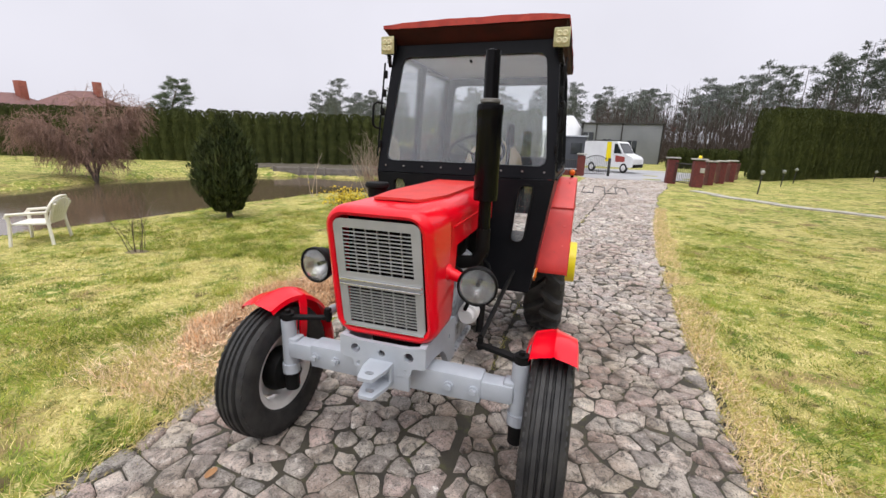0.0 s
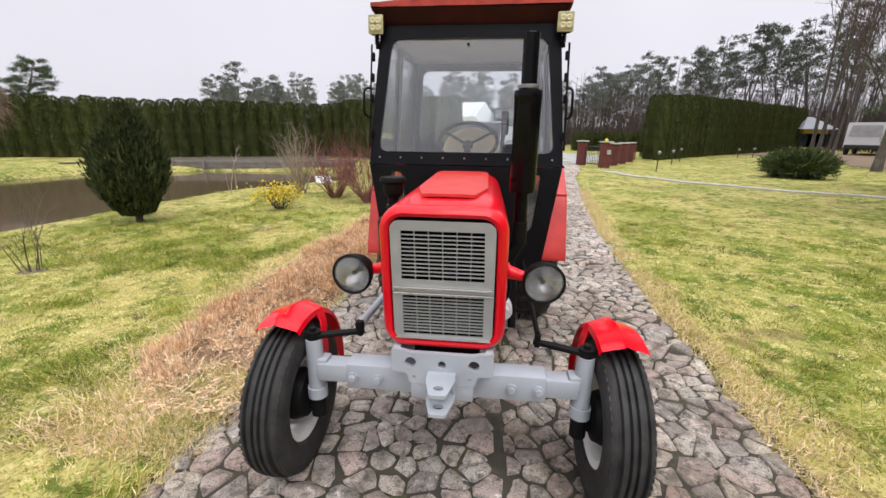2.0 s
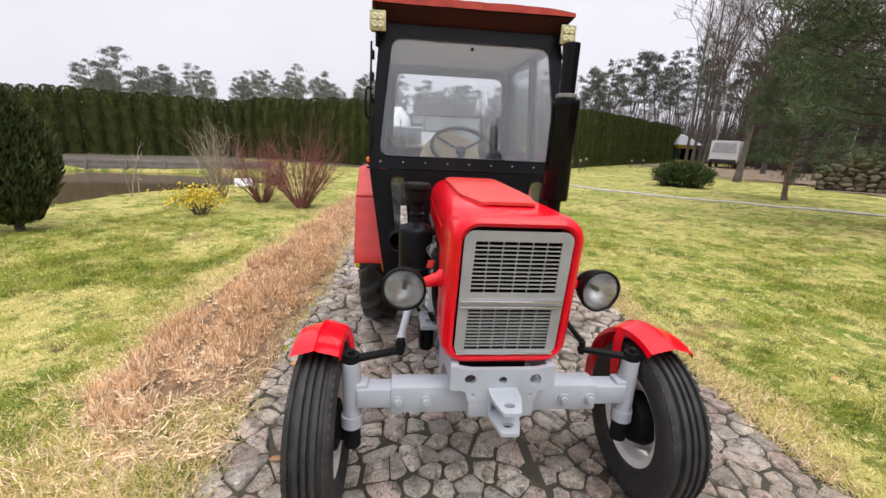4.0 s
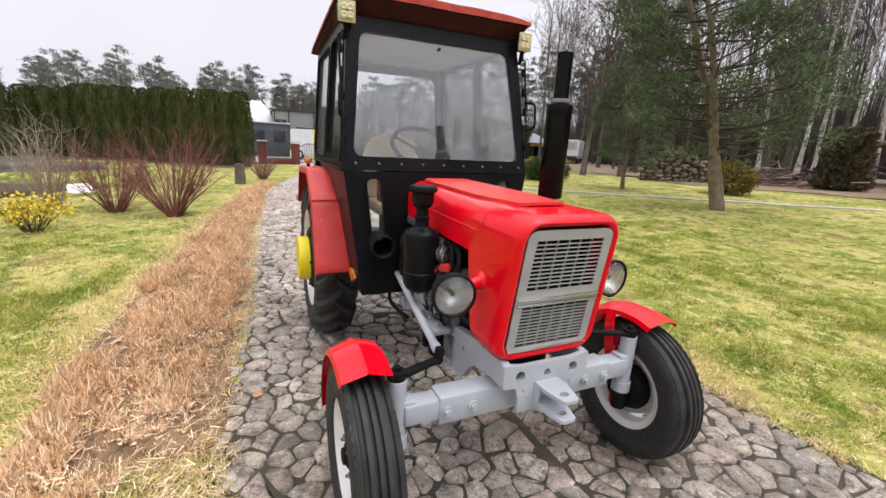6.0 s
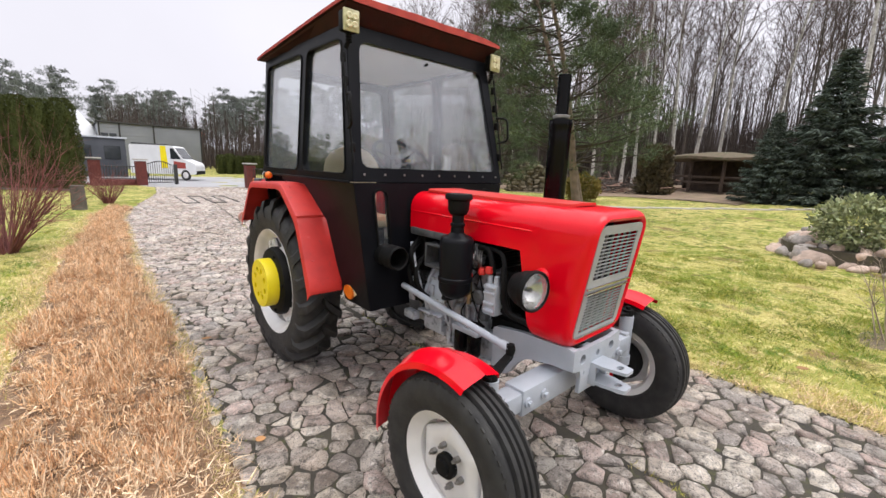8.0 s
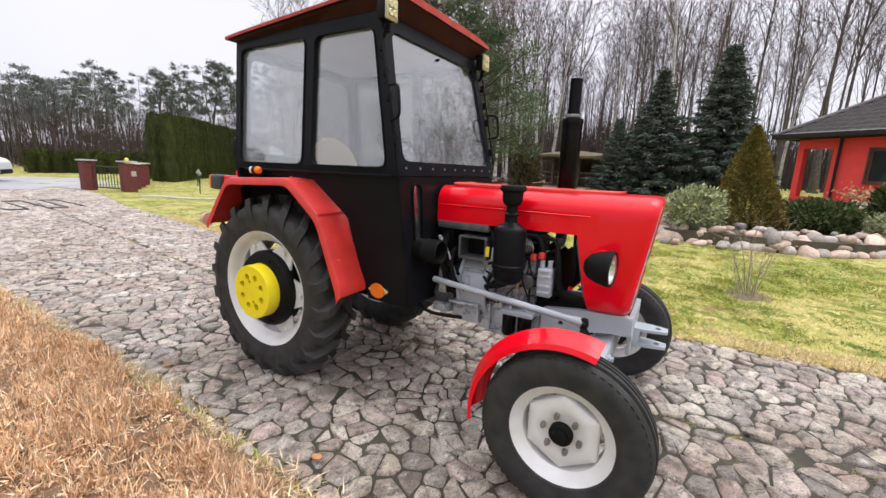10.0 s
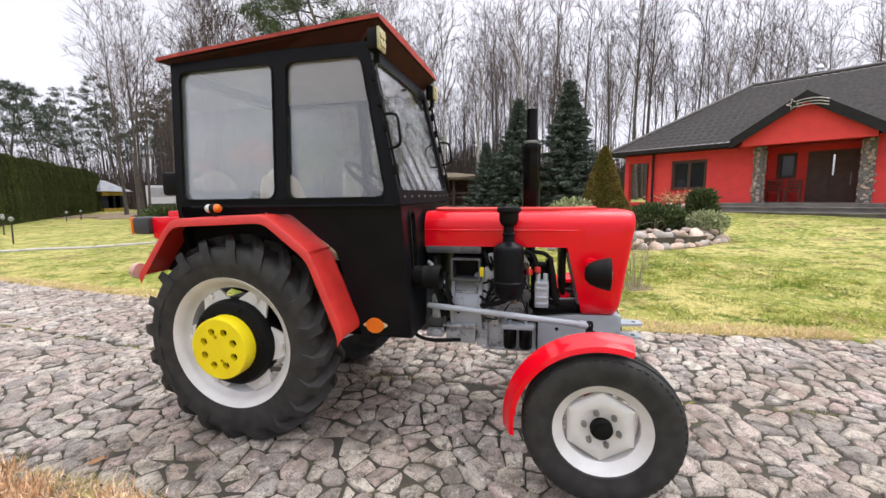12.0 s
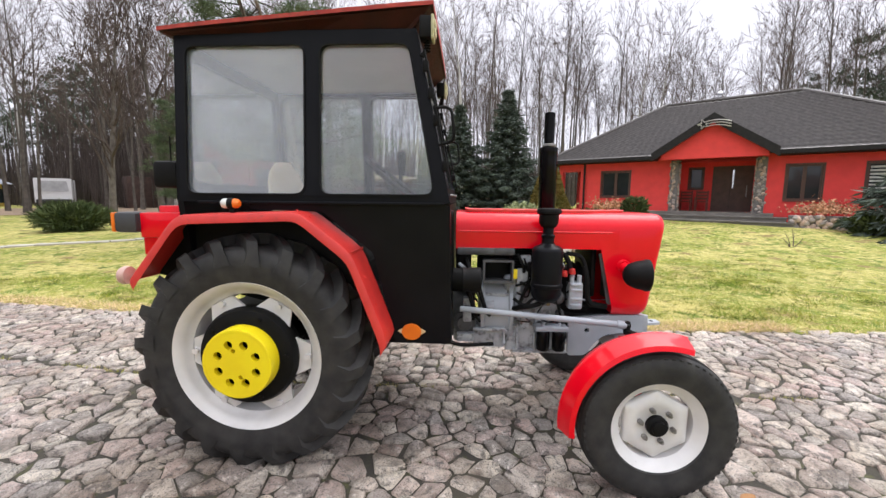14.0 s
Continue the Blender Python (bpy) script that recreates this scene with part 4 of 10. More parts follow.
    lathe(bm, [(0.0, -0.02), (0.12, -0.02), (0.105, 0.0), (0.12, 0.02), (0.0, 0.02)], Matrix.Translation((-0.03, -1.72, 0.86)) @ pose(0, 0, 0, 90, 0, 0), 28)
    part("pulley", finish(bm), MATT, e)
    bm = new_bm()
    for k in range(5):
        cyl(bm, (-0.17, -1.33 - 0.055 * k, 0.635), (-0.21, -1.33 - 0.055 * k, 0.635), 0.008, seg=6)
    part_each("engine_bolt", finish(bm), STEEL, e)
    for k in range(3):
        bm = new_bm()
        prism(bm, bend([(-1.30 - 0.1 * k, 0.64), (-1.315 - 0.1 * k, 0.64), (-1.315 - 0.1 * k, 0.88), (-1.30 - 0.1 * k, 0.88)], 0.003, 1), "x", -0.182, -0.166)
        part("block_rib", finish(bm), ENGINE, e)


engine()


def steering_rod():
    bm = new_bm()
    cyl(bm, (-0.285, -1.03, 0.735), (-0.383, -1.86, 0.697), 0.017, seg=16)
    cyl(bm, (-0.383, -1.86, 0.697), (-0.385, -1.915, 0.693), 0.021, seg=16)
    r = part("drag_link", finish(bm), GREY, tractor, "grey steering rod")
    bm = new_bm()
    lathe(bm, [(0.0, -0.024), (0.017, -0.022), (0.022, 0.0), (0.017, 0.022), (0.0, 0.024)], Matrix.Translation((-0.385, -1.91, 0.692)), 18)
    part("ball_joint", finish(bm), MATT, r, "black ball joint boot")
    bm = new_bm()
    cyl(bm, (0.385, -1.0, 0.74), (0.385, -1.90, 0.695), 0.012, seg=12)
    part("drag_link", finish(bm), MATT, tractor)


steering_rod()


def air_cleaner():
    m = Matrix.Translation((-0.32, -1.495, 0))
    bm = new_bm()
    lathe(bm, [(0.0, 0.80), (0.05, 0.80), (0.068, 0.815), (0.080, 0.84), (0.080, 0.878), (0.085, 0.882), (0.085, 0.898), (0.080, 0.903), (0.083, 1.072), (0.080, 1.086), (0.070, 1.096), (0.042, 1.108), (0.033, 1.116),
               (0.031, 1.145), (0.036, 1.15), (0.036, 1.16), (0.029, 1.165), (0.028, 1.205)], m, 36)
    a = part("air_cleaner", finish(bm), BLACK, tractor, "glossy black oil bath air cleaner")
    bm = new_bm()
    lathe(bm, [(0.028, 1.198), (0.040, 1.206), (0.050, 1.225), (0.052, 1.268), (0.064, 1.276), (0.066, 1.288), (0.060, 1.300), (0.0, 1.304)], m, 32)
    part("cap", finish(bm), MATT, a, "black intake cap")
    bm = new_bm()
    cyl(bm, (-0.30, -1.44, 0.95), (-0.18, -1.42, 0.97), 0.03)
    box(bm, (-0.26, -1.46, 0.92), (0.10, 0.02, 0.10), 0.004)
    part("clamp", finish(bm), MATT, a)


air_cleaner()


def exhaust():
    m = Matrix.Translation((0.306, -1.60, 0)) @ pose(0, 0, 0, 0, 0, 0)
    bm = new_bm()
    lathe(bm, [(0.03, 1.10), (0.03, 1.252), (0.055, 1.258), (0.058, 1.266), (0.058, 1.62), (0.06, 1.66), (0.062, 1.672), (0.058, 1.69), (0.04, 1.695)], m, 32)
    e = part("exhaust_muffler", finish(bm), GLOSS_BLACK, tractor, "glossy black upright exhaust muffler", 40)
    bm = new_bm()
    lathe(bm, [(0.040, 1.695), (0.045, 1.70), (0.045, 1.712), (0.036, 1.716)], m, 32)
    part("collar", finish(bm), STEEL, e)
    bm = new_bm()
    lathe(bm, [(0.034, 1.71), (0.034, 1.915), (0.029, 1.917), (0.029, 1.72)], m, 24)
    part("tail_pipe", finish(bm), GLOSS_BLACK, e, "matt black tail pipe")
    bm = new_bm()
    pipe(bm, [(0.306, -1.60, 1.12), (0.306, -1.60, 1.02), (0.27, -1.60, 0.95), (0.15, -1.60, 0.93)], 0.034, 14)
    pipe(bm, [(0.27, -1.52, 0.95), (0.30, -1.50, 0.75), (0.30, -1.55, 0.55)], 0.02, 10)
    part("manifold_pipe", finish(bm), MATT, e)


exhaust()

# cab
SILL, CAB_TOP, CAB_LOW = 1.345, 2.13, 0.60


def cab_x(z):
    return 0.588 - 0.055 * (z - SILL) / (CAB_TOP - SILL) if z > SILL else 0.485 + 0.103 * (z - CAB_LOW) / (SILL - CAB_LOW)


def cab_y(z):
    return -0.975 + 0.165 * (z - SILL) / (CAB_TOP - SILL) if z > SILL else -0.985 + 0.01 * (z - CAB_LOW) / (SILL - CAB_LOW)


def cab():
    bm = new_bm()
    box(bm, (0, -0.3, 0.72), (0.95, 1.2, 0.04), 0.005)
    c = part("cab_floor", bm, BLACK, tractor, "black cab floor")
    wins = ([(-0.908, 1.358), (-0.350, 1.358), (-0.350, 2.07), (-0.778, 2.07)], [(-0.285, 1.358), (0.310, 1.358), (0.310, 2.07), (-0.285, 2.07)])
    for s in (-1, 1):
        place = lambda u, v, w: Vector((s * (cab_x(v) - w), u, v))
        bm = new_bm()
        outer = [(-0.975, SILL - 0.02), (0.36, SILL - 0.02), (0.36, CAB_TOP), (cab_y(CAB_TOP), CAB_TOP), (cab_y(1.7), 1.7)]
        sheet(bm, outer, [bend(w, 0.06) for w in wins], 0.035, place)
        side = part("cab_side", bm, BLACK, tractor, "black painted cab side frame")
        for w in wins:
            bm = new_bm()
            sheet(bm, bend(w, 0.055), [], 0.005, lambda u, v, d: place(u, v, 0.016 + d))
            pane = part("pane", bm, DOOR_PANE if w is wins[0] else SIDE_PANE, side, "dusty cab window pane" if w is wins[0] else "hazy scratched cab window pane")
            pane.visible_shadow = False
            bm = new_bm()
            inner = bend([(u * 0.975 + 0.025 * sum(a for a, b in w) / 4, v * 0.975 + 0.025 * 1.726) for u, v in w], 0.05)
            sheet(bm, bend(w, 0.06), [inner], 0.012, lambda u, v, d: place(u, v, d - 0.006))
            part("window_seal", bm, MATT, side, "black rubber window seal")
        bm = new_bm()
        low = bend([(-0.985, CAB_LOW), (-0.977, SILL - 0.025), (0.0, SILL - 0.025), (0.0, 1.29), (-0.36, 1.28), (-0.60, 1.08), (-0.70, CAB_LOW)], 0.015, 2)
        sheet(bm, low, [], 0.02, place)
        lowp = part("cab_lower_side", bm, BLACK, tractor, "black painted lower cab panel")
        bm = new_bm()
        box(bm, (s * 0.594, -0.35, SILL - 0.022), (0.012, 1.2, 0.012), 0.003)
        part("drip_rail", bm, BLACK, lowp)
        # orange reflector on a pale diamond
        bm = new_bm()
        sheet(bm, bend([(-0.862, 0.668), (-0.835, 0.683), (-0.785, 0.713), (-0.735, 0.683), (-0.708, 0.668), (-0.735, 0.653), (-0.785, 0.623), (-0.835, 0.653)], 0.012, 2), [], 0.005, lambda u, v, w: place(u, v, -0.006 + w))
        rp = part("reflector_plate", bm, CREAM, lowp, "pale reflector plate")
        bm = new_bm()
        sheet(bm, [(-0.785 + 0.050 * math.cos(a), 0.668 + 0.044 * math.sin(a)) for a in [2 * math.pi * k / 24 for k in range(24)]], [], 0.012, lambda u, v, w: place(u, v, -0.018 + w))
        part("reflector", bm, ORANGE, rp, "orange reflector")
    # front
    placef = lambda u, v, w: Vector((u * (cab_x(v) - 0.003) / 0.588, cab_y(v) - 0.004 + w, v))
    bm = new_bm()
    ws = [(-0.535, 1.40), (0.535, 1.40), (0.51, 2.055), (-0.51, 2.055)]
    sheet(bm, [(-0.588, SILL - 0.02), (0.588, SILL - 0.02), (0.588, 1.7), (0.588, CAB_TOP), (-0.588, CAB_TOP), (-0.588, 1.7)], [bend(ws, 0.06)], 0.035, placef)
    fr = part("cab_front", bm, BLACK, tractor, "black painted windscreen frame")
    bm = new_bm()
    sheet(bm, bend(ws, 0.055), [], 0.005, lambda u, v, d: placef(u, v, 0.012 + d))
    pane = part("windscreen", bm, PANE, fr, "clear windscreen, slightly dusty")
    pane.visible_shadow = False
    bm = new_bm()
    cyl(bm, (0.0, cab_y(2.02) - 0.004, 2.02), (0.0, cab_y(2.02) + 0.02, 2.02), 0.008, seg=12)
    part("wiper_spindle", finish(bm), MATT, fr, "black wiper spindle")
    bm = new_bm()
    slots = [bend([(x - 0.042, 0.93), (x + 0.042, 0.93), (x + 0.042, 1.28), (x - 0.042, 1.28)], 0.04) for x in (-0.43, 0.43)]
    sheet(bm, [(-0.588, CAB_LOW), (0.588, CAB_LOW), (0.588, 1.0), (0.588, SILL - 0.025), (-0.588, SILL - 0.025), (-0.588, 1.0)], slots, 0.02, placef)
    fl = part("cab_lower_front", bm, BLACK, tractor, "black painted lower cab front")
    for x in (-0.43, 0.43):
        bm = new_bm()
        hole = bend([(x - 0.042, 0.93), (x + 0.042, 0.93), (x + 0.042, 1.28), (x - 0.042, 1.28)], 0.04)
        big = bend([(x - 0.052, 0.92), (x + 0.052, 0.92), (x + 0.052, 1.29), (x - 0.052, 1.29)], 0.05)
        sheet(bm, big, [hole], 0.014, lambda u, v, w: placef(u, v, -0.01 + w))
        part("slot_seal", bm, MATT, fl)
        bm = new_bm()
        sheet(bm, hole, [], 0.004, lambda u, v, w: placef(u, v, 0.008 + w))
        part("slot_pane", bm, PANE, fl).visible_shadow = False
    bm = new_bm()
    lathe(bm, [(0.058, 0.0), (0.062, 0.01), (0.060, 0.05), (0.066, 0.06), (0.062, 0.08), (0.066, 0.10), (0.066, 0.15), (0.060, 0.155), (0.054, 0.15), (0.048, 0.0)], Matrix.Translation((-0.40, -0.985, 0.925)) @ pose(0, 0, 0, 90, 0, 0), 24)
    part("hose_socket", finish(bm), MATT, fl, "black round hose socket")
    # rivets along the front
    bm = new_bm()
    for k in range(9):
        x = -0.52 + 1.04 * k / 8
        cyl(bm, (x, -0.978, 1.365), (x, -0.985, 1.365), 0.006, seg=8)
    part_each("rivet", finish(bm), STEEL, fr)
    bm = new_bm()
    box(bm, (0, -0.22, 2.105), (1.03, 1.10, 0.02), 0.004)
    part("headliner", bm, surf("grey_headliner", (0.44, 0.44, 0.46), (0.36, 0.36, 0.38), 4, 0.8), c, "pale grey headliner")
    # rear
    bm = new_bm()
    placer = lambda u, v, w: Vector((u * (cab_x(v) - 0.003) / 0.588, 0.362 - w, v))
    rw = [(-0.50, 1.42), (0.50, 1.42), (0.50, 2.03), (-0.50, 2.03)]
    sheet(bm, [(-0.588, 0.9), (0.588, 0.9), (0.588, SILL), (0.588, CAB_TOP), (-0.588, CAB_TOP), (-0.588, SILL)], [bend(rw, 0.07)], 0.03, placer)
    re = part("cab_rear", bm, BLACK, tractor, "black painted cab rear frame")
    bm = new_bm()
    sheet(bm, bend(rw, 0.065), [], 0.005, lambda u, v, d: placer(u, v, 0.012 + d))
    part("pane", bm, PANE, re, "clear rear window pane").visible_shadow = False
    # roof
    bm = new_bm()
    rnd = random.Random(7)
    nx, ny = 16, 20
    top, bot = [], []
    for j in range(ny + 1):
        y = -0.893 + 1.303 * j / ny
        zt = 2.232 - 0.092 * j / ny
        rt, rb = [], []
        for i in range(nx + 1):
            u = -1 + 2 * i / nx
            edge = 1 - 0.02 * (abs(y + 0.24) / 0.69) ** 6
            wob = noise.noise((u * 3, y * 4, 0)) * 0.006 + noise.noise((u * 11, y * 13, 2)) * 0.004
            rt.append(bm.verts.new((u * 0.585 * edge + wob, y, zt + 0.022 * (1 - u ** 4) + wob)))
            rb.append(bm.verts.new((u * 0.585 * edge + wob, y, zt - 0.018 + wob * 0.6)))
        top.append(rt)
        bot.append(rb)
    for j in range(ny):
        for i in range(nx):
            bm.faces.new((top[j][i], top[j][i + 1], top[j + 1][i + 1], top[j + 1][i]))
    rim = [(top[0], bot[0]), (list(reversed(top[ny])), list(reversed(bot[ny]))), ([r[0] for r in reversed(top)], [r[0] for r in reversed(bot)]), ([r[nx] for r in top], [r[nx] for r in bot])]
    for a, b in rim:
        for k in range(len(a) - 1):
            bm.faces.new((a[k], b[k], b[k + 1], a[k + 1]))
    under = [[v.co.copy() for v in row] for row in bot]
    roof = part("cab_roof", finish(bm), ROOF_RED, tractor, "rough red painted cab roof with an overhang", 50)
    # soffit boards and a sheet under the roof, darker than its top
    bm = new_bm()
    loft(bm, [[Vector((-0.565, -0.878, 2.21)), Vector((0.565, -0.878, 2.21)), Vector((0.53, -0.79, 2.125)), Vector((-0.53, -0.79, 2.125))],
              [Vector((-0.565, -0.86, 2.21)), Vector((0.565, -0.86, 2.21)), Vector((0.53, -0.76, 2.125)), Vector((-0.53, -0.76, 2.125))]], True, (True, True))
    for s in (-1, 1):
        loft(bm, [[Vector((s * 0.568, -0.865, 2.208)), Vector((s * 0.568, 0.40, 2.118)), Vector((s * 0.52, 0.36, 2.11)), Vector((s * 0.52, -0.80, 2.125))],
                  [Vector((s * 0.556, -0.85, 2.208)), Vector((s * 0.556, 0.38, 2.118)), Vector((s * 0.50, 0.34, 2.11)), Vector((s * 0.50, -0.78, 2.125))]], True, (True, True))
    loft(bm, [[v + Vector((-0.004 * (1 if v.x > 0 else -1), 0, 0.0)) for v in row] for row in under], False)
    part_each("roof_soffit", finish(bm), surf("dark_red_brown_soffit", (0.05, 0.012, 0.009), (0.028, 0.01, 0.008), 8, 0.55, bump=0.2, spec=0.2), roof, "dark red-brown underside of the roof")
    return c


cab()


def work_lamp(side):
    bm = new_bm()
    m = Matrix.Translation((side * 0.545, -0.885, 2.12))
    box(bm, m @ Vector((0, 0.025, 0)), (0.085, 0.06, 0.10), 0.012)
    w = part("work_lamp", bm, MATT, tractor, "square work lamp with a yellowed lens")
    bm = new_bm()
    box(bm, m @ Vector((0, -0.006, 0)), (0.090, 0.014, 0.105), 0.006)
    part("lens", bm, OLD_LENS, w, "yellowed work lamp glass")
    bm = new_bm()
    for lx, lz in ((-0.016, -0.019), (0.016, -0.019), (-0.016, 0.019), (0.016, 0.019)):
        lathe(bm, [(0.0, 0.0), (0.016, 0.0), (0.018, 0.006), (0.012, 0.009), (0.0, 0.004)], m @ Matrix.Translation((lx, -0.012, lz)) @ pose(0, 0, 0, 90, 0, 0), 16)
    part_each("lamp_cup", finish(bm), surf("pale_yellow_glass", (0.62, 0.58, 0.36), (0.5, 0.46, 0.26), 40, 0.2), w)
    bm = new_bm()
    pipe(bm, [(side * 0.545, -0.87, 2.07), (side * 0.545, -0.86, 2.03), (side * 0.55, -0.84, 2.00)], 0.012, 8)
    for k in range(4):
        lathe(bm, [(0.012, 0), (0.018, 0.004), (0.012, 0.008)], Matrix.Translation((side * 0.545, -0.865, 2.02 + 0.012 * k)), 12)
    part("lamp_foot", finish(bm), MATT, w)
    bm = new_bm()
    # wiper arm bracket and coiled cable down the pillar
    for z in (1.95, 1.83, 1.71, 1.5):
        box(bm, (side * 0.575, cab_y(z) - 0.012, z), (0.022, 0.03, 0.05), 0.006)
    pipe(bm, [(side * 0.582, cab_y(z) - 0.02, z) for z in (2.02, 1.9, 1.8, 1.65, 1.5, 1.42)], 0.006, 6)
    part_each("pillar_hinge", finish(bm), MATT, w)
    bm = new_bm()
    pipe(bm, [(side * 0.578, -0.90, 1.765), (side * 0.592, -0.955, 1.765), (side * 0.60, -0.978, 1.752), (side * 0.603, -0.985, 1.735), (side * 0.605, -0.995, 1.635), (side * 0.602, -0.99, 1.618), (side * 0.595, -0.972, 1.606), (side * 0.582, -0.925, 1.597)], 0.0075, 8)
    part("grab_handle", finish(bm), MATT, w, "black grab handle")


work_lamp(-1)
work_lamp(1)


def rear_fender(side):
    prof = [(0.545, 0.940), (0.53, 0.968), (0.315, 1.238), (0.27, 1.266), (-0.265, 1.286), (-0.31, 1.274), (-0.515, 1.115), (-0.545, 1.075), (-0.690, 0.71), (-0.695, 0.64)]
    pts = [Vector(p) for p in bend(prof, 0.04, 3)[2:-2]]
    xo, xi = 0.712, 0.50
    bm = new_bm()
    rings = []
    for p in pts:
        rings.append([Vector((side * xi, p.x, p.y)), Vector((side * (xo - 0.02), p.x, p.y)), Vector((side * (xo - 0.006), p.x * 0.997, p.y - 0.004)), Vector((side * xo, p.x * 0.985, p.y - 0.016)),
                      Vector((side * xo, p.x * 0.96, p.y - 0.045))])
    loft(bm, rings, False)
    bmesh.ops.solidify(bm, geom=bm.faces[:], thickness=0.004)
    f = part("rear_fender", finish(bm), OLD_RED, tractor, "worn red sheet metal rear fender", 45)
    # inner wall toward the cab
    bm = new_bm()
    inner = [(p.x, p.y) for p in pts]
    sheet(bm, inner, [], 0.004, lambda u, v, w: Vector((side * (xi + 0.01 - w), u, v)))
    part("fender_wall", bm, MATT, f, "dark inner fender wall")
    bm = new_bm()
    box(bm, (side * 0.605, -0.535, 1.098), (0.21, 0.006, 0.012), 0)
    for y, z in ((-0.27, 1.288), (-0.33, 1.262), (-0.583, 0.98), (-0.635, 0.85)):
        cyl(bm, (side * 0.66, y, z - 0.002), (side * 0.661, y - 0.003, z + 0.001), 0.007, seg=8)
    part_each("fender_rivet", finish(bm), OLD_RED, f)
    # position lamp
    m = Matrix.Translation((side * 0.665, 0.038, 1.318)) @ pose(0, 0, 0, 90, 0, 0)
    bm = new_bm()
    cyl(bm, (side * 0.665, 0.038, 1.27), (side * 0.665, 0.038, 1.312), 0.012)
    lathe(bm, [(0.023, -0.017), (0.026, -0.014), (0.026, 0.010), (0.023, 0.013)], m, 24)
    lamp = part("marker_lamp", finish(bm), MATT, f, "small marker lamp on the fender")
    bm = new_bm()
    lathe(bm, [(0.024, 0.009), (0.022, 0.027), (0.014, 0.038), (0.0, 0.041)], m, 24)
    part("front_lens", finish(bm), ORANGE, lamp, "amber lens")
    bm = new_bm()
    lathe(bm, [(0.024, -0.014), (0.023, -0.038), (0.017, -0.047), (0.0, -0.05)], m, 24)
    part("rear_lens", finish(bm), surf("white_lens", (0.75, 0.75, 0.72), None, 20, 0.2), lamp, "white lens")
    bm = new_bm()
    lathe(bm, [(0.0, -0.02), (0.042, -0.02), (0.045, 0.0), (0.038, 0.018), (0.0, 0.024)], Matrix.Translation((side * 0.68, 0.575, 0.97)) @ pose(0, 0, 0, -90, 0, 0), 24)
    part("tail_reflector", finish(bm), surf("pale_pink_lens", (0.65, 0.42, 0.36), None, 20, 0.3), f, "pale pink round tail reflector")


rear_fender(-1)
rear_fender(1)


def cab_inside():
    m = Matrix.Translation((0.0, -0.60, 1.46)) @ pose(0, 0, 0, 38, 0, 0)
    bm = new_bm()
    n = 40
    rings = []
    for k in range(n + 1):
        a = 2 * math.pi * k / n
        rings.append([m @ Vector(((0.20 + 0.014 * math.cos(b)) * math.cos(a), (0.20 + 0.014 * math.cos(b)) * math.sin(a), 0.014 * math.sin(b))) for b in [2 * math.pi * j / 8 for j in range(8)]])
    loft(bm, rings)
    for a in (-90, 30, 150):
        a = radians(a)
        pipe(bm, [m @ Vector((0.02 * math.cos(a), 0.02 * math.sin(a), -0.03)), m @ Vector((0.19 * math.cos(a), 0.19 * math.sin(a), 0))], 0.009, 8)
    cyl(bm, m @ Vector((0, 0, -0.02)), m @ Vector((0, 0, -0.05)), 0.035)
    s = part("steering_wheel", finish(bm), MATT, tractor, "black steering wheel")
    bm = new_bm()
    cyl(bm, m @ Vector((0, 0, -0.04)), (0, -0.95, 1.0), 0.022)
    part("column", finish(bm), MATT, s)
    bm = new_bm()
    rows = []
    for j in range(9):
        t = j / 8
        z = 1.06 + 0.50 * t
        wv = 0.25 * math.sqrt(max(0.02, 1 - max(0, (t - 0.55) / 0.45) ** 2.2))
        ring = []
        for k in range(24):
            a = 2 * math.pi * k / 24
            ring.append(Vector((wv * math.cos(a), 0.0 + 0.09 * t + 0.05 * math.sin(a), z)))
        rows.append(ring)
    loft(bm, rows, True, (True, True))
    seat = part("seat_back", finish(bm), CREAM, tractor, "cream vinyl seat back with a rounded top")
    bm = new_bm()
    box(bm, (0, -0.12, 1.0), (0.46, 0.42, 0.10), 0.04)
    part("seat_cushion", bm, CREAM, seat)
    bm = new_bm()
    box(bm, (0, -0.10, 0.84), (0.25, 0.25, 0.24), 0.02)
    part("seat_base", bm, MATT, seat)
    bm = new_bm()
    box(bm, (0.0, -0.90, 1.24), (0.75, 0.09, 0.20), 0.02)
    part("dashboard", bm, MATT, tractor, "black dashboard")
    # black boxes added to darken the see-through gaps round the engine
    bm = new_bm()
    box(bm, (0.02, -1.045, 0.93), (0.40, 0.09, 0.24), 0.02)
    box(bm, (0.04, -1.30, 0.97), (0.16, 0.34, 0.16), 0.02)
    part_each("bulkhead", bm, MATT, tractor, "added black boxes behind the engine")
    bm = new_bm()
    pipe(bm, [(0.22, -0.55, 0.8), (0.23, -0.6, 1.3), (0.24, -0.62, 1.62)], 0.014, 8)
    box(bm, (0.245, -0.62, 1.58), (0.05, 0.05, 0.16), 0.015)
    part("lever", finish(bm), MATT, tractor, "black upright lever")


cab_inside()


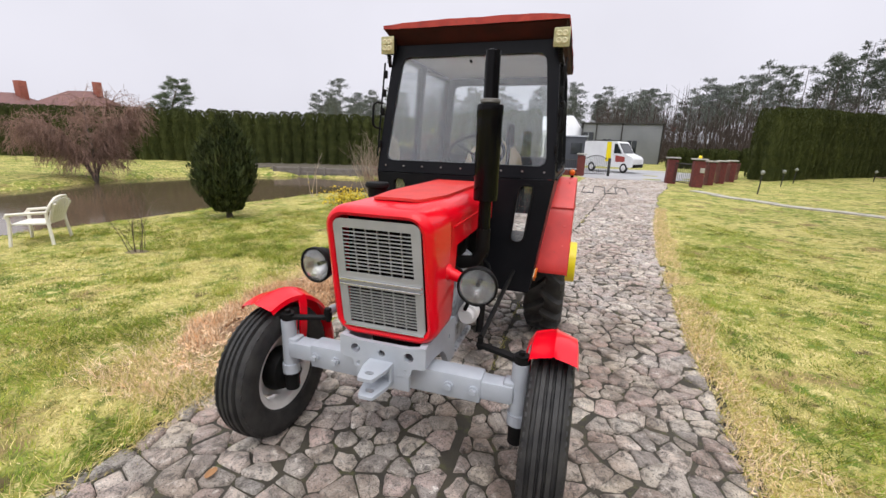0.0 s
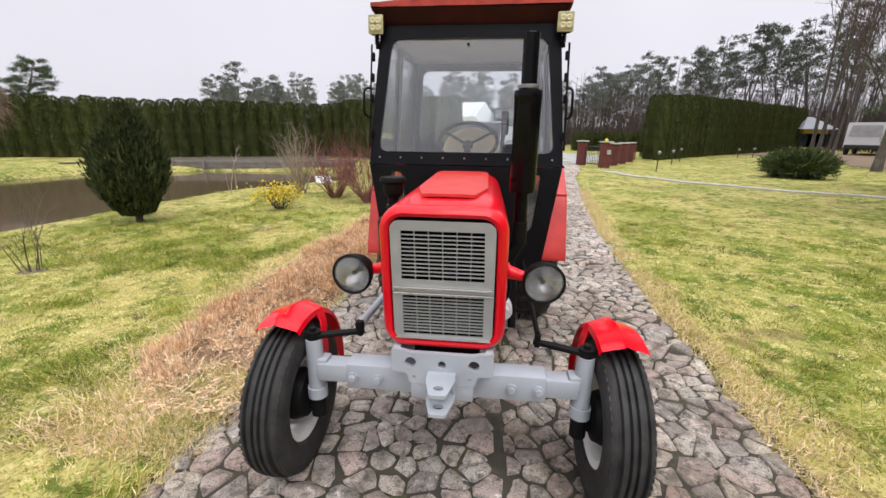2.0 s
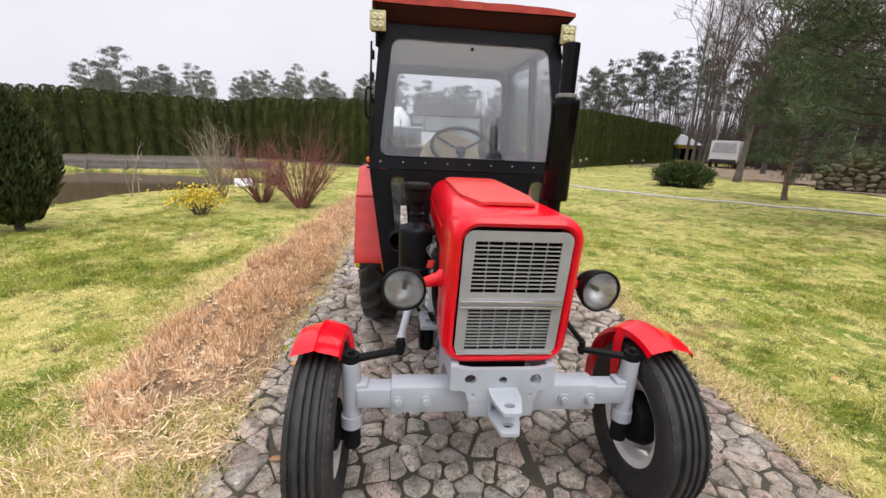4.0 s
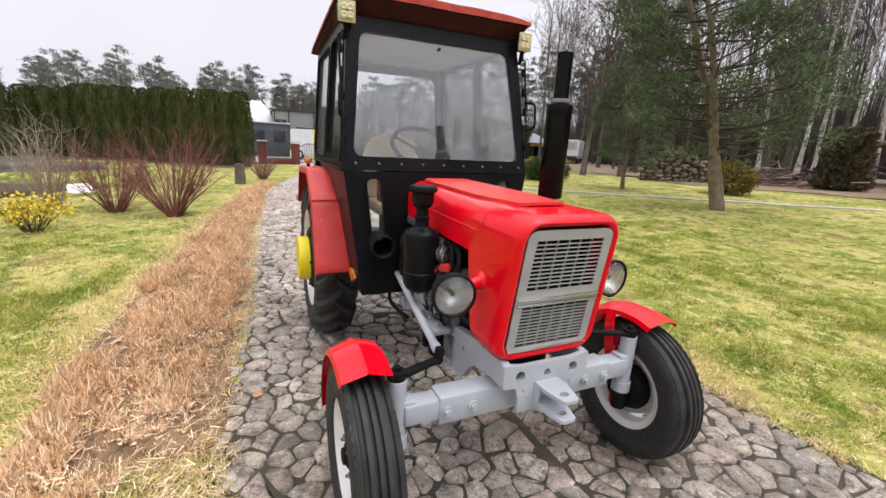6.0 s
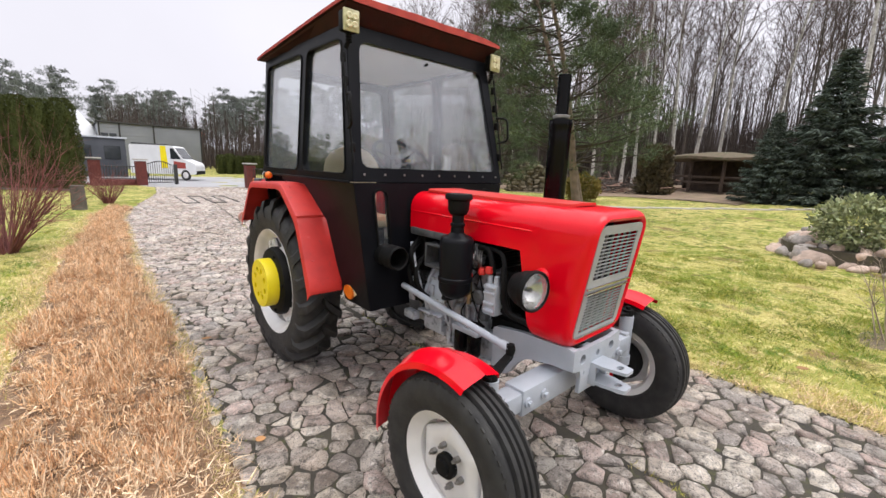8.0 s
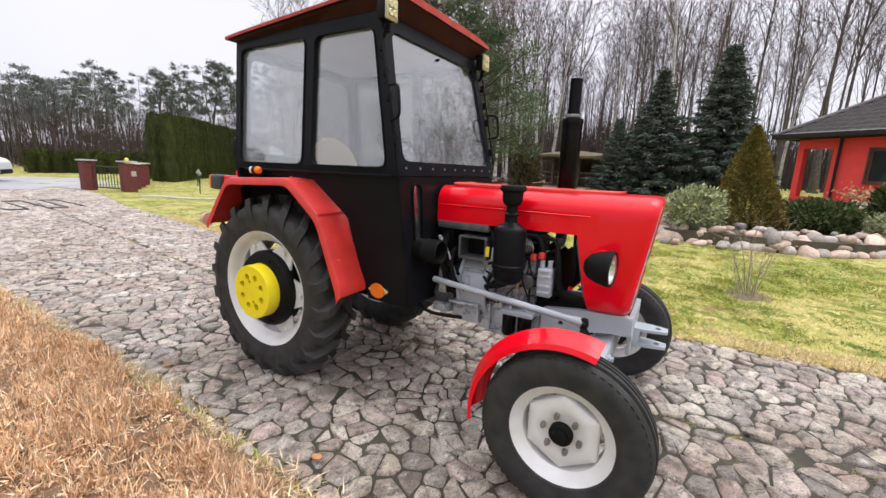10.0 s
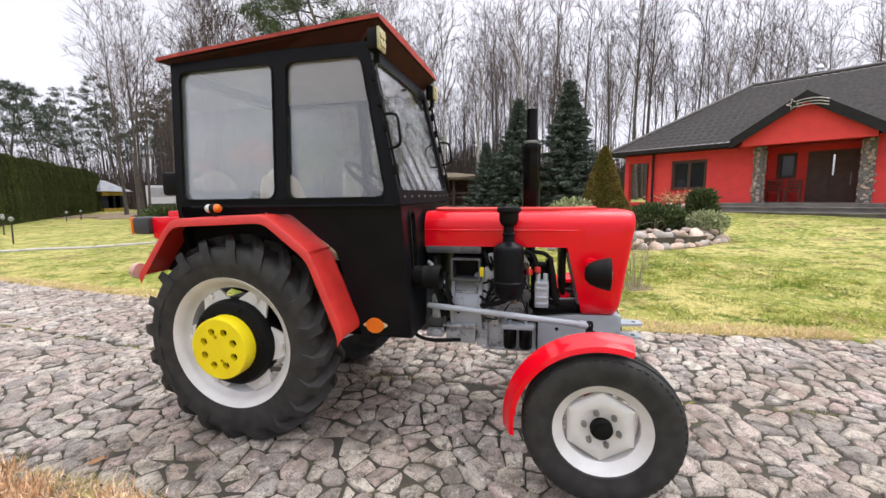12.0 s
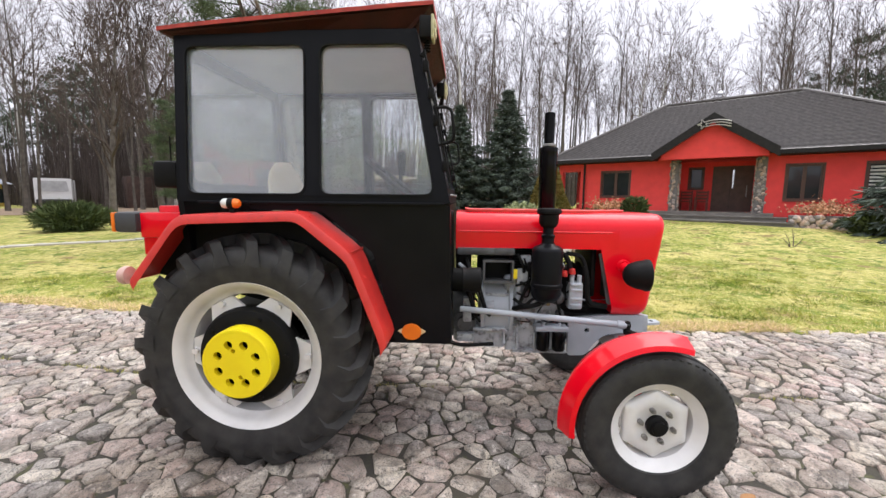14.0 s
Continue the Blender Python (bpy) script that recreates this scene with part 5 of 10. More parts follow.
def rear_gear():
    """Lamps, red lift frame and number plate lamp behind the cab."""
    bm = new_bm()
    box(bm, (-0.30, 0.47, 1.22), (0.34, 0.16, 0.16), 0.008)
    box(bm, (-0.20, 0.55, 1.10), (0.05, 0.30, 0.05), 0.006)
    box(bm, (0.30, 0.47, 1.20), (0.05, 0.22, 0.20), 0.006)
    box(bm, (-0.47, 0.50, 1.20), (0.10, 0.24, 0.13), 0.01)
    box(bm, (-0.45, 0.60, 1.12), (0.06, 0.08, 0.16), 0.01)
    pipe(bm, [(-0.46, 0.40, 1.28), (-0.46, 0.50, 1.22), (-0.46, 0.56, 1.12)], 0.016, 8)
    g = thing("rear_frame", (0, 0.47, 1.2), "", "")
    g.parent, g.matrix_parent_inverse = tractor, tractor.matrix_world.inverted()
    part_each("frame_piece", finish(bm), RED, g, "bright red rear lift frame")
    for s in (-1, 1):
        bm = new_bm()
        box(bm, (s * 0.50, 0.675, 1.215), (0.10, 0.12, 0.105), 0.018)
        t = part("tail_lamp", bm, surf("grey_lamp_plastic", (0.035, 0.038, 0.042), (0.05, 0.052, 0.055), 12, 0.45) if "grey_lamp_plastic" not in MATS else MATS["grey_lamp_plastic"], g, "dark grey tail lamp box")
        bm = new_bm()
        box(bm, (s * 0.50, 0.742, 1.215), (0.095, 0.02, 0.10), 0.008)
        part("lens", bm, ORANGE, t, "amber tail lamp lens")
    bm = new_bm()
    box(bm, (-0.42, 0.50, 1.46), (0.12, 0.13, 0.14), 0.02)
    cyl(bm, (-0.42, 0.45, 1.38), (-0.42, 0.38, 1.36), 0.012)
    pipe(bm, [(-0.42, 0.5, 1.53), (-0.42, 0.5, 1.66)], 0.004, 6)
    part("rear_work_lamp", finish(bm), MATT, tractor, "black rear work lamp")
    bm = new_bm()
    pipe(bm, [(-0.40, 0.44, 1.28), (-0.42, 0.56, 1.24), (-0.42, 0.58, 1.14), (-0.38, 0.50, 1.08)], 0.012, 8)
    part("hydraulic_hose", finish(bm), MATT, g)


rear_gear()


# ---- the house's own directions ----
def hp(u, o, z):
    """A point of the house: u along the front (to the far corner), o out of the front wall, z up."""
    return HOUSE_AT + HOUSE_DIR * u + HOUSE_OUT * o + Vector((0, 0, z))


# ---- plants: mesh makers ----
def mesh_from(name, verts, faces, mats, index=None, smooth=False):
    """A mesh from arrays; faces is an (n, 3) or (n, 4) array."""
    me = bpy.data.meshes.new(name)
    verts, faces = np.asarray(verts, np.float32), np.asarray(faces, np.int32)
    k = faces.shape[1]
    me.vertices.add(len(verts))
    me.vertices.foreach_set("co", verts.ravel())
    me.loops.add(faces.size)
    me.loops.foreach_set("vertex_index", faces.ravel())
    me.polygons.add(len(faces))
    me.polygons.foreach_set("loop_start", np.arange(len(faces), dtype=np.int32) * k)
    me.polygons.foreach_set("loop_total", np.full(len(faces), k, np.int32))
    if smooth:
        me.polygons.foreach_set("use_smooth", np.ones(len(faces), bool))
    for m in mats if isinstance(mats, (list, tuple)) else [mats]:
        me.materials.append(m)
    if index is not None:
        me.polygons.foreach_set("material_index", np.asarray(index, np.int32))
    me.update()
    me.validate()
    return me


def blades(rng, root, way, length, width, droop=0.0):
    """Pointed leaves: three corners each, from root along way."""
    n = len(root)
    side = np.cross(way, rng.normal(size=(n, 3)))
    side /= np.linalg.norm(side, axis=1, keepdims=True) + 1e-9
    tip = root + way * length[:, None]
    tip[:, 2] -= droop * length
    v = np.stack([root - side * width[:, None] / 2, root + side * width[:, None] / 2, tip], 1).reshape(-1, 3)
    return v, np.arange(3 * n).reshape(-1, 3)


def sprays(rng, centre, way, length, width):
    """Small four-cornered leaf sprays (a kite each)."""
    n = len(centre)
    side = np.cross(way, rng.normal(size=(n, 3)))
    side /= np.linalg.norm(side, axis=1, keepdims=True) + 1e-9
    a, l, w = centre, length[:, None], width[:, None]
    v = np.stack([a, a + way * l * 0.45 + side * w / 2, a + way * l, a + way * l * 0.45 - side * w / 2], 1).reshape(-1, 3)
    return v, np.arange(4 * n).reshape(-1, 4)


def unit(v):
    return v / (np.linalg.norm(v, axis=1, keepdims=True) + 1e-9)


def tubes(segs, sides=4):
    """Tapered bars from rows (x0, y0, z0, x1, y1, z1, r0, r1)."""
    s = np.asarray(segs, float)
    p, q, r0, r1 = s[:, :3], s[:, 3:6], s[:, 6:7], s[:, 7:8]
    d = unit(q - p)
    ref = np.where(np.abs(d[:, 2:3]) > 0.9, np.array([[1.0, 0, 0]]), np.array([[0, 0, 1.0]]))
    u = unit(np.cross(d, ref))
    w = np.cross(d, u)
    rings = []
    for c, r in ((p, r0), (q, r1)):
        for k in range(sides):
            a = 2 * math.pi * k / sides
            rings.append(c + (u * math.cos(a) + w * math.sin(a)) * r)
    v = np.stack(rings, 1).reshape(-1, 3)
    base = np.arange(len(s))[:, None] * 2 * sides
    f = []
    for k in range(sides):
        f.append(np.concatenate([base + k, base + (k + 1) % sides, base + sides + (k + 1) % sides, base + sides + k], 1))
    return v, np.stack(f, 1).reshape(-1, 4)


def branching(rng, p, d, length, r, depth, segs, spread=0.6, up=0.15, forks=(2, 4), shrink=0.68, bits=3, wander=0.12):
    """Grows a limb with side limbs; adds rows to segs."""
    p, d = np.array(p, float), np.array(d, float)
    step = length / bits
    for b in range(bits):
        d = d + rng.normal(size=3) * wander + np.array([0, 0, up * 0.3])
        d /= np.linalg.norm(d)
        q = p + d * step
        r1 = r * (1 - 0.45 / bits)
        segs.append((*p, *q, r, r1))
        p, r = q, r1
        if depth > 0:
            for _ in range(rng.integers(forks[0], forks[1] + 1) if b == bits - 1 else rng.integers(0, 2)):
                side = rng.normal(size=3)
                side -= d * side.dot(d)
                side /= np.linalg.norm(side) + 1e-9
                nd = d * (1 - spread * 0.5) + side * spread + np.array([0, 0, up])
                nd /= np.linalg.norm(nd)
                branching(rng, p, nd, length * shrink * rng.uniform(0.7, 1.1), r * 0.6, depth - 1, segs, spread, up, forks, shrink, max(2, bits - 1), wander)


LIMB = surf("dark_pine_limbs", (0.045, 0.036, 0.028), (0.075, 0.06, 0.048), 4, 0.9, bump=0.5)
BARK = surf("grey_brown_bark", (0.066, 0.056, 0.047), (0.118, 0.102, 0.086), 4, 0.9, bump=0.8, fine=25, per=0.25)
BIRCH = surf("birch_bark", (0.55, 0.53, 0.49), (0.30, 0.28, 0.25), 2.5, 0.8, bump=0.4, fine=25, dirt=(0.05, 0.045, 0.04), dirt_amount=0.42, per=0.1)
TWIG = surf("grey_brown_twigs", (0.064, 0.046, 0.038), (0.108, 0.080, 0.066), 1.5, 0.9, per=0.3)
PINE_BARK = surf("pine_bark", (0.25, 0.19, 0.145), (0.15, 0.115, 0.09), 5, 0.9, bump=0.8, fine=22)
FAR_NEEDLES = surf("far_pine_needles", (0.055, 0.072, 0.050), (0.095, 0.112, 0.080), 1.2, 0.85, island=0.35, per=0.15, spec=0.2)
# paler copy of the far needles: distance haze is put into the colour
HAZE_TINTED_NEEDLES = surf("haze_tinted_needles", (0.13, 0.145, 0.13), (0.17, 0.185, 0.165), 1.2, 0.9, island=0.25, per=0.15, spec=0.1)
PINE_NEEDLES = surf("pine_needles", (0.062, 0.090, 0.045), (0.12, 0.15, 0.078), 1.6, 0.7, island=0.4, spec=0.25)
SPRUCE_NEEDLES = surf("grey_green_spruce_needles", (0.055, 0.076, 0.058), (0.10, 0.12, 0.098), 1.8, 0.75, island=0.4, spec=0.25)
HEDGE_LEAF = surf("thuja_hedge_leaf", (0.048, 0.060, 0.018), (0.088, 0.102, 0.030), 2.2, 0.8, island=0.45, per=0.14, spec=0.2)
THUJA_LEAF = surf("dark_thuja_leaf", (0.032, 0.046, 0.015), (0.06, 0.07, 0.022), 3, 0.75, island=0.45, spec=0.25)
GOLD_LEAF = surf("bronze_green_conifer_leaf", (0.14, 0.13, 0.03), (0.22, 0.155, 0.045), 2.2, 0.8, island=0.4, spec=0.2)
JUNIPER_LEAF = surf("juniper_needles", (0.050, 0.075, 0.026), (0.095, 0.115, 0.042), 3, 0.8, island=0.4, spec=0.2)
PALE_LEAF = surf("variegated_pale_leaf", (0.36, 0.37, 0.21), (0.20, 0.25, 0.11), 9, 0.6, island=0.45)
RED_TWIG = surf("dark_red_dogwood_twigs", (0.15, 0.045, 0.042), (0.25, 0.10, 0.085), 3, 0.7, island=0.3)
WILLOW_TWIG = surf("red_brown_willow_twigs", (0.21, 0.125, 0.095), (0.30, 0.19, 0.145), 2, 0.8, island=0.35)
PALE_TWIG = surf("pale_grey_twigs", (0.30, 0.24, 0.18), (0.38, 0.31, 0.25), 4, 0.8, island=0.25)
YELLOW_BLOOM = surf("yellow_forsythia_bloom", (0.62, 0.46, 0.02), (0.50, 0.38, 0.03), 8, 0.7, island=0.3)
DRY = surf("dry_tan_stems", (0.72, 0.47, 0.27), (0.60, 0.37, 0.20), 2.2, 0.9, island=0.5, spec=0.2)
STRAW = surf("straw_grass", (0.68, 0.56, 0.25), (0.57, 0.49, 0.19), 1.3, 0.9, island=0.22, spec=0.2)
GRASS = surf("yellow_green_grass", (0.31, 0.33, 0.05), (0.43, 0.40, 0.085), 0.9, 0.85, island=0.25, spec=0.2)
BRONZE_LEAF = surf("dried_orange_brown_blooms", (0.45, 0.20, 0.10), (0.55, 0.33, 0.20), 6, 0.85, island=0.3)


def plant(name, at, label, category, group="", rz=0, scale=1.0):
    ob = new(name)
    ob.matrix_world = pose(*at, 0, 0, rz) @ Matrix.Diagonal((scale, scale, scale, 1))
    bpy.context.view_layer.update()
    return tagged(ob, label, category, group)


def hang(name, me, parent, label=""):
    ob = new(name, me)
    ob.parent = parent
    if label:
        ob["label"] = label
    return ob


def zat(x, y):
    return float(height(x, y))


# ---- clipped thuja hedges, plant by plant ----
def hedge_plant(seed, h, r, n):
    rng = np.random.default_rng(seed)
    z = rng.uniform(0.02, 1, n) ** 0.9 * h
    a = rng.uniform(0, 2 * math.pi, n)
    prof = r * np.minimum(1, 1.02 - 0.34 * (z / h) ** 3) * np.where(z > h * 0.93, np.sqrt(np.clip(1 - ((z / h - 0.93) / 0.075) ** 2, 0.02, 1)), 1)
    lump = 1 + 0.10 * np.sin(a * 5 + z * 4 + seed) + 0.07 * np.sin(a * 9 - z * 7)
    rad = prof * lump * rng.uniform(0.86, 1.03, n)
    c = np.stack([rad * np.cos(a), rad * np.sin(a), z], 1)
    way = unit(np.stack([np.cos(a) * 0.6, np.sin(a) * 0.6, np.full(n, 0.9)], 1) + rng.normal(size=(n, 3)) * 0.35)
    v, f = sprays(rng, c, way, rng.uniform(0.05, 0.12, n), rng.uniform(0.022, 0.048, n))
    # dark heart
    k = 10
    rings = [(r * 0.72, 0.0), (r * 0.8, h * 0.4), (r * 0.68, h * 0.85), (r * 0.2, h * 0.97)]
    hv = np.array([[rr * math.cos(2 * math.pi * i / k), rr * math.sin(2 * math.pi * i / k), zz] for rr, zz in rings for i in range(k)])
    hf = np.array([[j * k + i, j * k + (i + 1) % k, (j + 1) * k + (i + 1) % k, (j + 1) * k + i] for j in range(3) for i in range(k)])
    return mesh_from("thuja", np.concatenate([v, hv]), np.concatenate([f, hf + len(v)]), HEDGE_LEAF)


HEDGE_MESHES = [hedge_plant(20 + k, 3.25, 0.45, 6500) for k in range(5)]


def hedge_row(points, h, group, label, step=0.72, seed=1, jag=0.05):
    rng = random.Random(seed)
    for (ax, ay), (bx, by) in zip(points, points[1:]):
        n = max(1, round(math.hypot(bx - ax, by - ay) / step))
        for k in range(n):
            t = (k + 0.5) / n
            x, y = ax + (bx - ax) * t + rng.uniform(-0.06, 0.06), ay + (by - ay) * t + rng.uniform(-0.06, 0.06)
            s = h / 3.25 * (1 + rng.uniform(-jag, jag))
            ob = new("hedge_thuja", HEDGE_MESHES[rng.randrange(5)])
            ob.matrix_world = pose(x, y, zat(x, y) - 0.03, 0, 0, rng.uniform(0, 360)) @ Matrix.Diagonal((1.0, 1.0, s, 1))
            tagged(ob, label, "hedge", group)


hedge_row([(-44, 9), (-25, 15.8), (-16.5, 18.6), (-8.8, 22.0)], 3.1, "hedge beyond the pond", "clipped dark green thuja in a tall hedge beyond the pond", seed=2, jag=0.018)
hedge_row([(-8.8, 22.0), (-1.5, 18.3)], 3.3, "hedge by the gate", "clipped dark green thuja in the tall hedge by the gate", 0.62, seed=3, jag=0.015)
hedge_row([(10.2, 23.2), (29.4, 40.5)], 3.80, "hedge on the lawn", "clipped thuja in the tall hedge on the lawn", 0.6, seed=4, jag=0.02)
hedge_row([(10.0, 24.1), (10.4, 24.9)], 3.80, "hedge on the lawn", "clipped thuja in the tall hedge on the lawn", 0.6, seed=5, jag=0.02)
hedge_row([(8, 38), (12.5, 35), (17, 32.5)], 1.7, "low hedge by the road", "low green thuja in the hedge across the road", 0.8, seed=6)


# ---- bare trees ----
def bare_tree(name, seed, h, r, label="", lean=0.03, material=None, deep=3, first=0.35):
    """Trunk and twigs, about h high at scale one."""
    rng = np.random.default_rng(seed)
    trunk, twig = [], []
    p, d = np.zeros(3), np.array([lean * rng.normal(), lean * rng.normal(), 1.0])
    n = 12
    for k in range(n):
        d = d + rng.normal(size=3) * (0.02 if lean < 0.05 else 0.035) + np.array([0, 0, 0.06])
        d[2] = abs(d[2])
        d /= np.linalg.norm(d)
        q = p + d * h / n
        ra, rb = r * (1 - 0.92 * k / n), r * (1 - 0.92 * (k + 1) / n)
        if k == 0:
            ra *= 1.35
        trunk.append((*p, *q, ra, rb))
        p = q
        if k >= n * first:
            for _ in range(3):
                a = rng.uniform(0, 2 * math.pi)
                nd = np.array([math.cos(a) * 0.5, math.sin(a) * 0.5, 0.85])
                branching(rng, p - d * rng.uniform(0, h / n), nd, h * 0.19 * (1.25 - 0.75 * k / n), rb * 0.42 + 0.008, deep - 1, twig, 0.6, 0.16, (2, 3), 0.62, 3, 0.14)
    tv, tf = tubes(trunk, 7)
    me = mesh_from("trunk", tv, tf, material or BARK, smooth=True)
    gv, gf = tubes([(*s[:6], max(s[6], 0.013), max(s[7], 0.010)) for s in twig], 3)
    return me, mesh_from("crown", gv, gf, TWIG)


WOOD = [bare_tree("a", 100 + k, 16.0, 0.12 + 0.018 * (k % 3), material=BIRCH if k in (2, 6) else BARK, first=0.4 + 0.05 * (k % 3)) for k in range(8)]


def set_tree(meshes, x, y, label, group, name="bare_tree", scale=1.0, rz=0, stretch=1.0, category="tree"):
    t = plant(name, (x, y, zat(x, y) - 0.05), label, category, group, rz)
    t.scale = (scale, scale, scale * stretch)
    hang("trunk", meshes[0], t)
    hang("crown", meshes[1], t)
    return t


def wood():
    """The leafless wood behind the house and beside the lawn."""
    rnd = random.Random(11)
    n = 0
    while n < 265:
        a, d = rnd.uniform(-64, 52), rnd.uniform(33, 66)
        if a < -12 and rnd.random() < 0.42:
            continue
        x, y = d * math.cos(radians(a)), d * math.sin(radians(a))
        u = (Vector((x, y, 0)) - HOUSE_AT).dot(HOUSE_DIR)
        o = (Vector((x, y, 0)) - HOUSE_AT).dot(HOUSE_OUT)
        if -13 < u < 7 and o > -13:
            continue
        k = rnd.choice((0, 1, 2, 3, 4, 5, 7, 0, 1, 3, 4, 5, 7))
        set_tree(WOOD[k], x, y, "tall bare birch in the wood, white trunk" if k in (2, 6) else "tall bare deciduous tree in the wood", "trees of the wood", scale=rnd.uniform(0.72, 0.98), rz=rnd.uniform(0, 360), stretch=rnd.uniform(1.0, 1.25))
        n += 1


# ---- the red house ----
PLASTER = surf("coral_red_render", (0.80, 0.068, 0.062), (0.71, 0.060, 0.056), 3, 0.8, bump=0.25, fine=120)
TILE = surf("dark_grey_roof_tile", (0.055, 0.048, 0.045), (0.095, 0.083, 0.077), 9, 0.36, bump=0.2, spec=0.5)
FASCIA = surf("dark_brown_fascia", (0.012, 0.011, 0.011), (0.02, 0.018, 0.017), 6, 0.5, bump=0.1, spec=0.25)
DOOR_WOOD = surf("dark_brown_door", (0.07, 0.035, 0.025), (0.10, 0.05, 0.035), 5, 0.45, bump=0.15)
WINDOW_GLASS = surf("dark_window_glass", (0.02, 0.024, 0.026), (0.03, 0.034, 0.036), 1.5, 0.04, rough2=0.06)
STONE = surf("field_stone", (0.44, 0.39, 0.35), (0.28, 0.25, 0.225), 4, 0.85, bump=0.5, fine=40, per=0.35)
STONE_WARM = surf("warm_field_stone", (0.56, 0.42, 0.34), (0.40, 0.31, 0.25), 4, 0.85, bump=0.5, fine=40, per=0.35)
MORTAR = surf("grey_mortar", (0.20, 0.19, 0.18), (0.15, 0.14, 0.13), 8, 0.9, bump=0.4)
PAVING = surf("weathered_concrete", (0.20, 0.185, 0.165), (0.13, 0.12, 0.11), 2, 0.85, bump=0.3, dirt=(0.10, 0.10, 0.06), dirt_amount=0.3)


def hbox(bm, u0, u1, o0, o1, z0, z1):
    """A block of the house in its own directions."""
    a = [hp(u, o, z) for z in (z0, z1) for u, o in ((u0, o0), (u1, o0), (u1, o1), (u0, o1))]
    v = [bm.verts.new(p) for p in a]
    for f in ((0, 1, 2, 3), (7, 6, 5, 4), (0, 4, 5, 1), (1, 5, 6, 2), (2, 6, 7, 3), (3, 7, 4, 0)):
        bm.faces.new([v[k] for k in f])
    return bm


def rock_mesh(seed, sub=2):
    bm = new_bm()
    bmesh.ops.create_icosphere(bm, subdivisions=sub, radius=1.0)
    rng = np.random.default_rng(seed)
    dirs = unit(rng.normal(size=(7, 3)))
    for v in bm.verts:
        p = v.co.copy()
        for d in dirs:
            dd = p.dot(Vector(d))
            if dd > 0.72:
                p -= Vector(d) * (dd - 0.72) * 0.9
        p *= 1 + 0.16 * noise.noise(p * 1.7 + Vector((seed, 0, 0))) + 0.06 * noise.noise(p * 5 + Vector((0, seed, 0)))
        v.co = p
    return bm


ROCKS = [mesh_of("rock", rock_mesh(k), STONE if k % 2 else STONE_WARM, 60) for k in range(6)]
FLOOR, EAVE = 0.86, 3.22


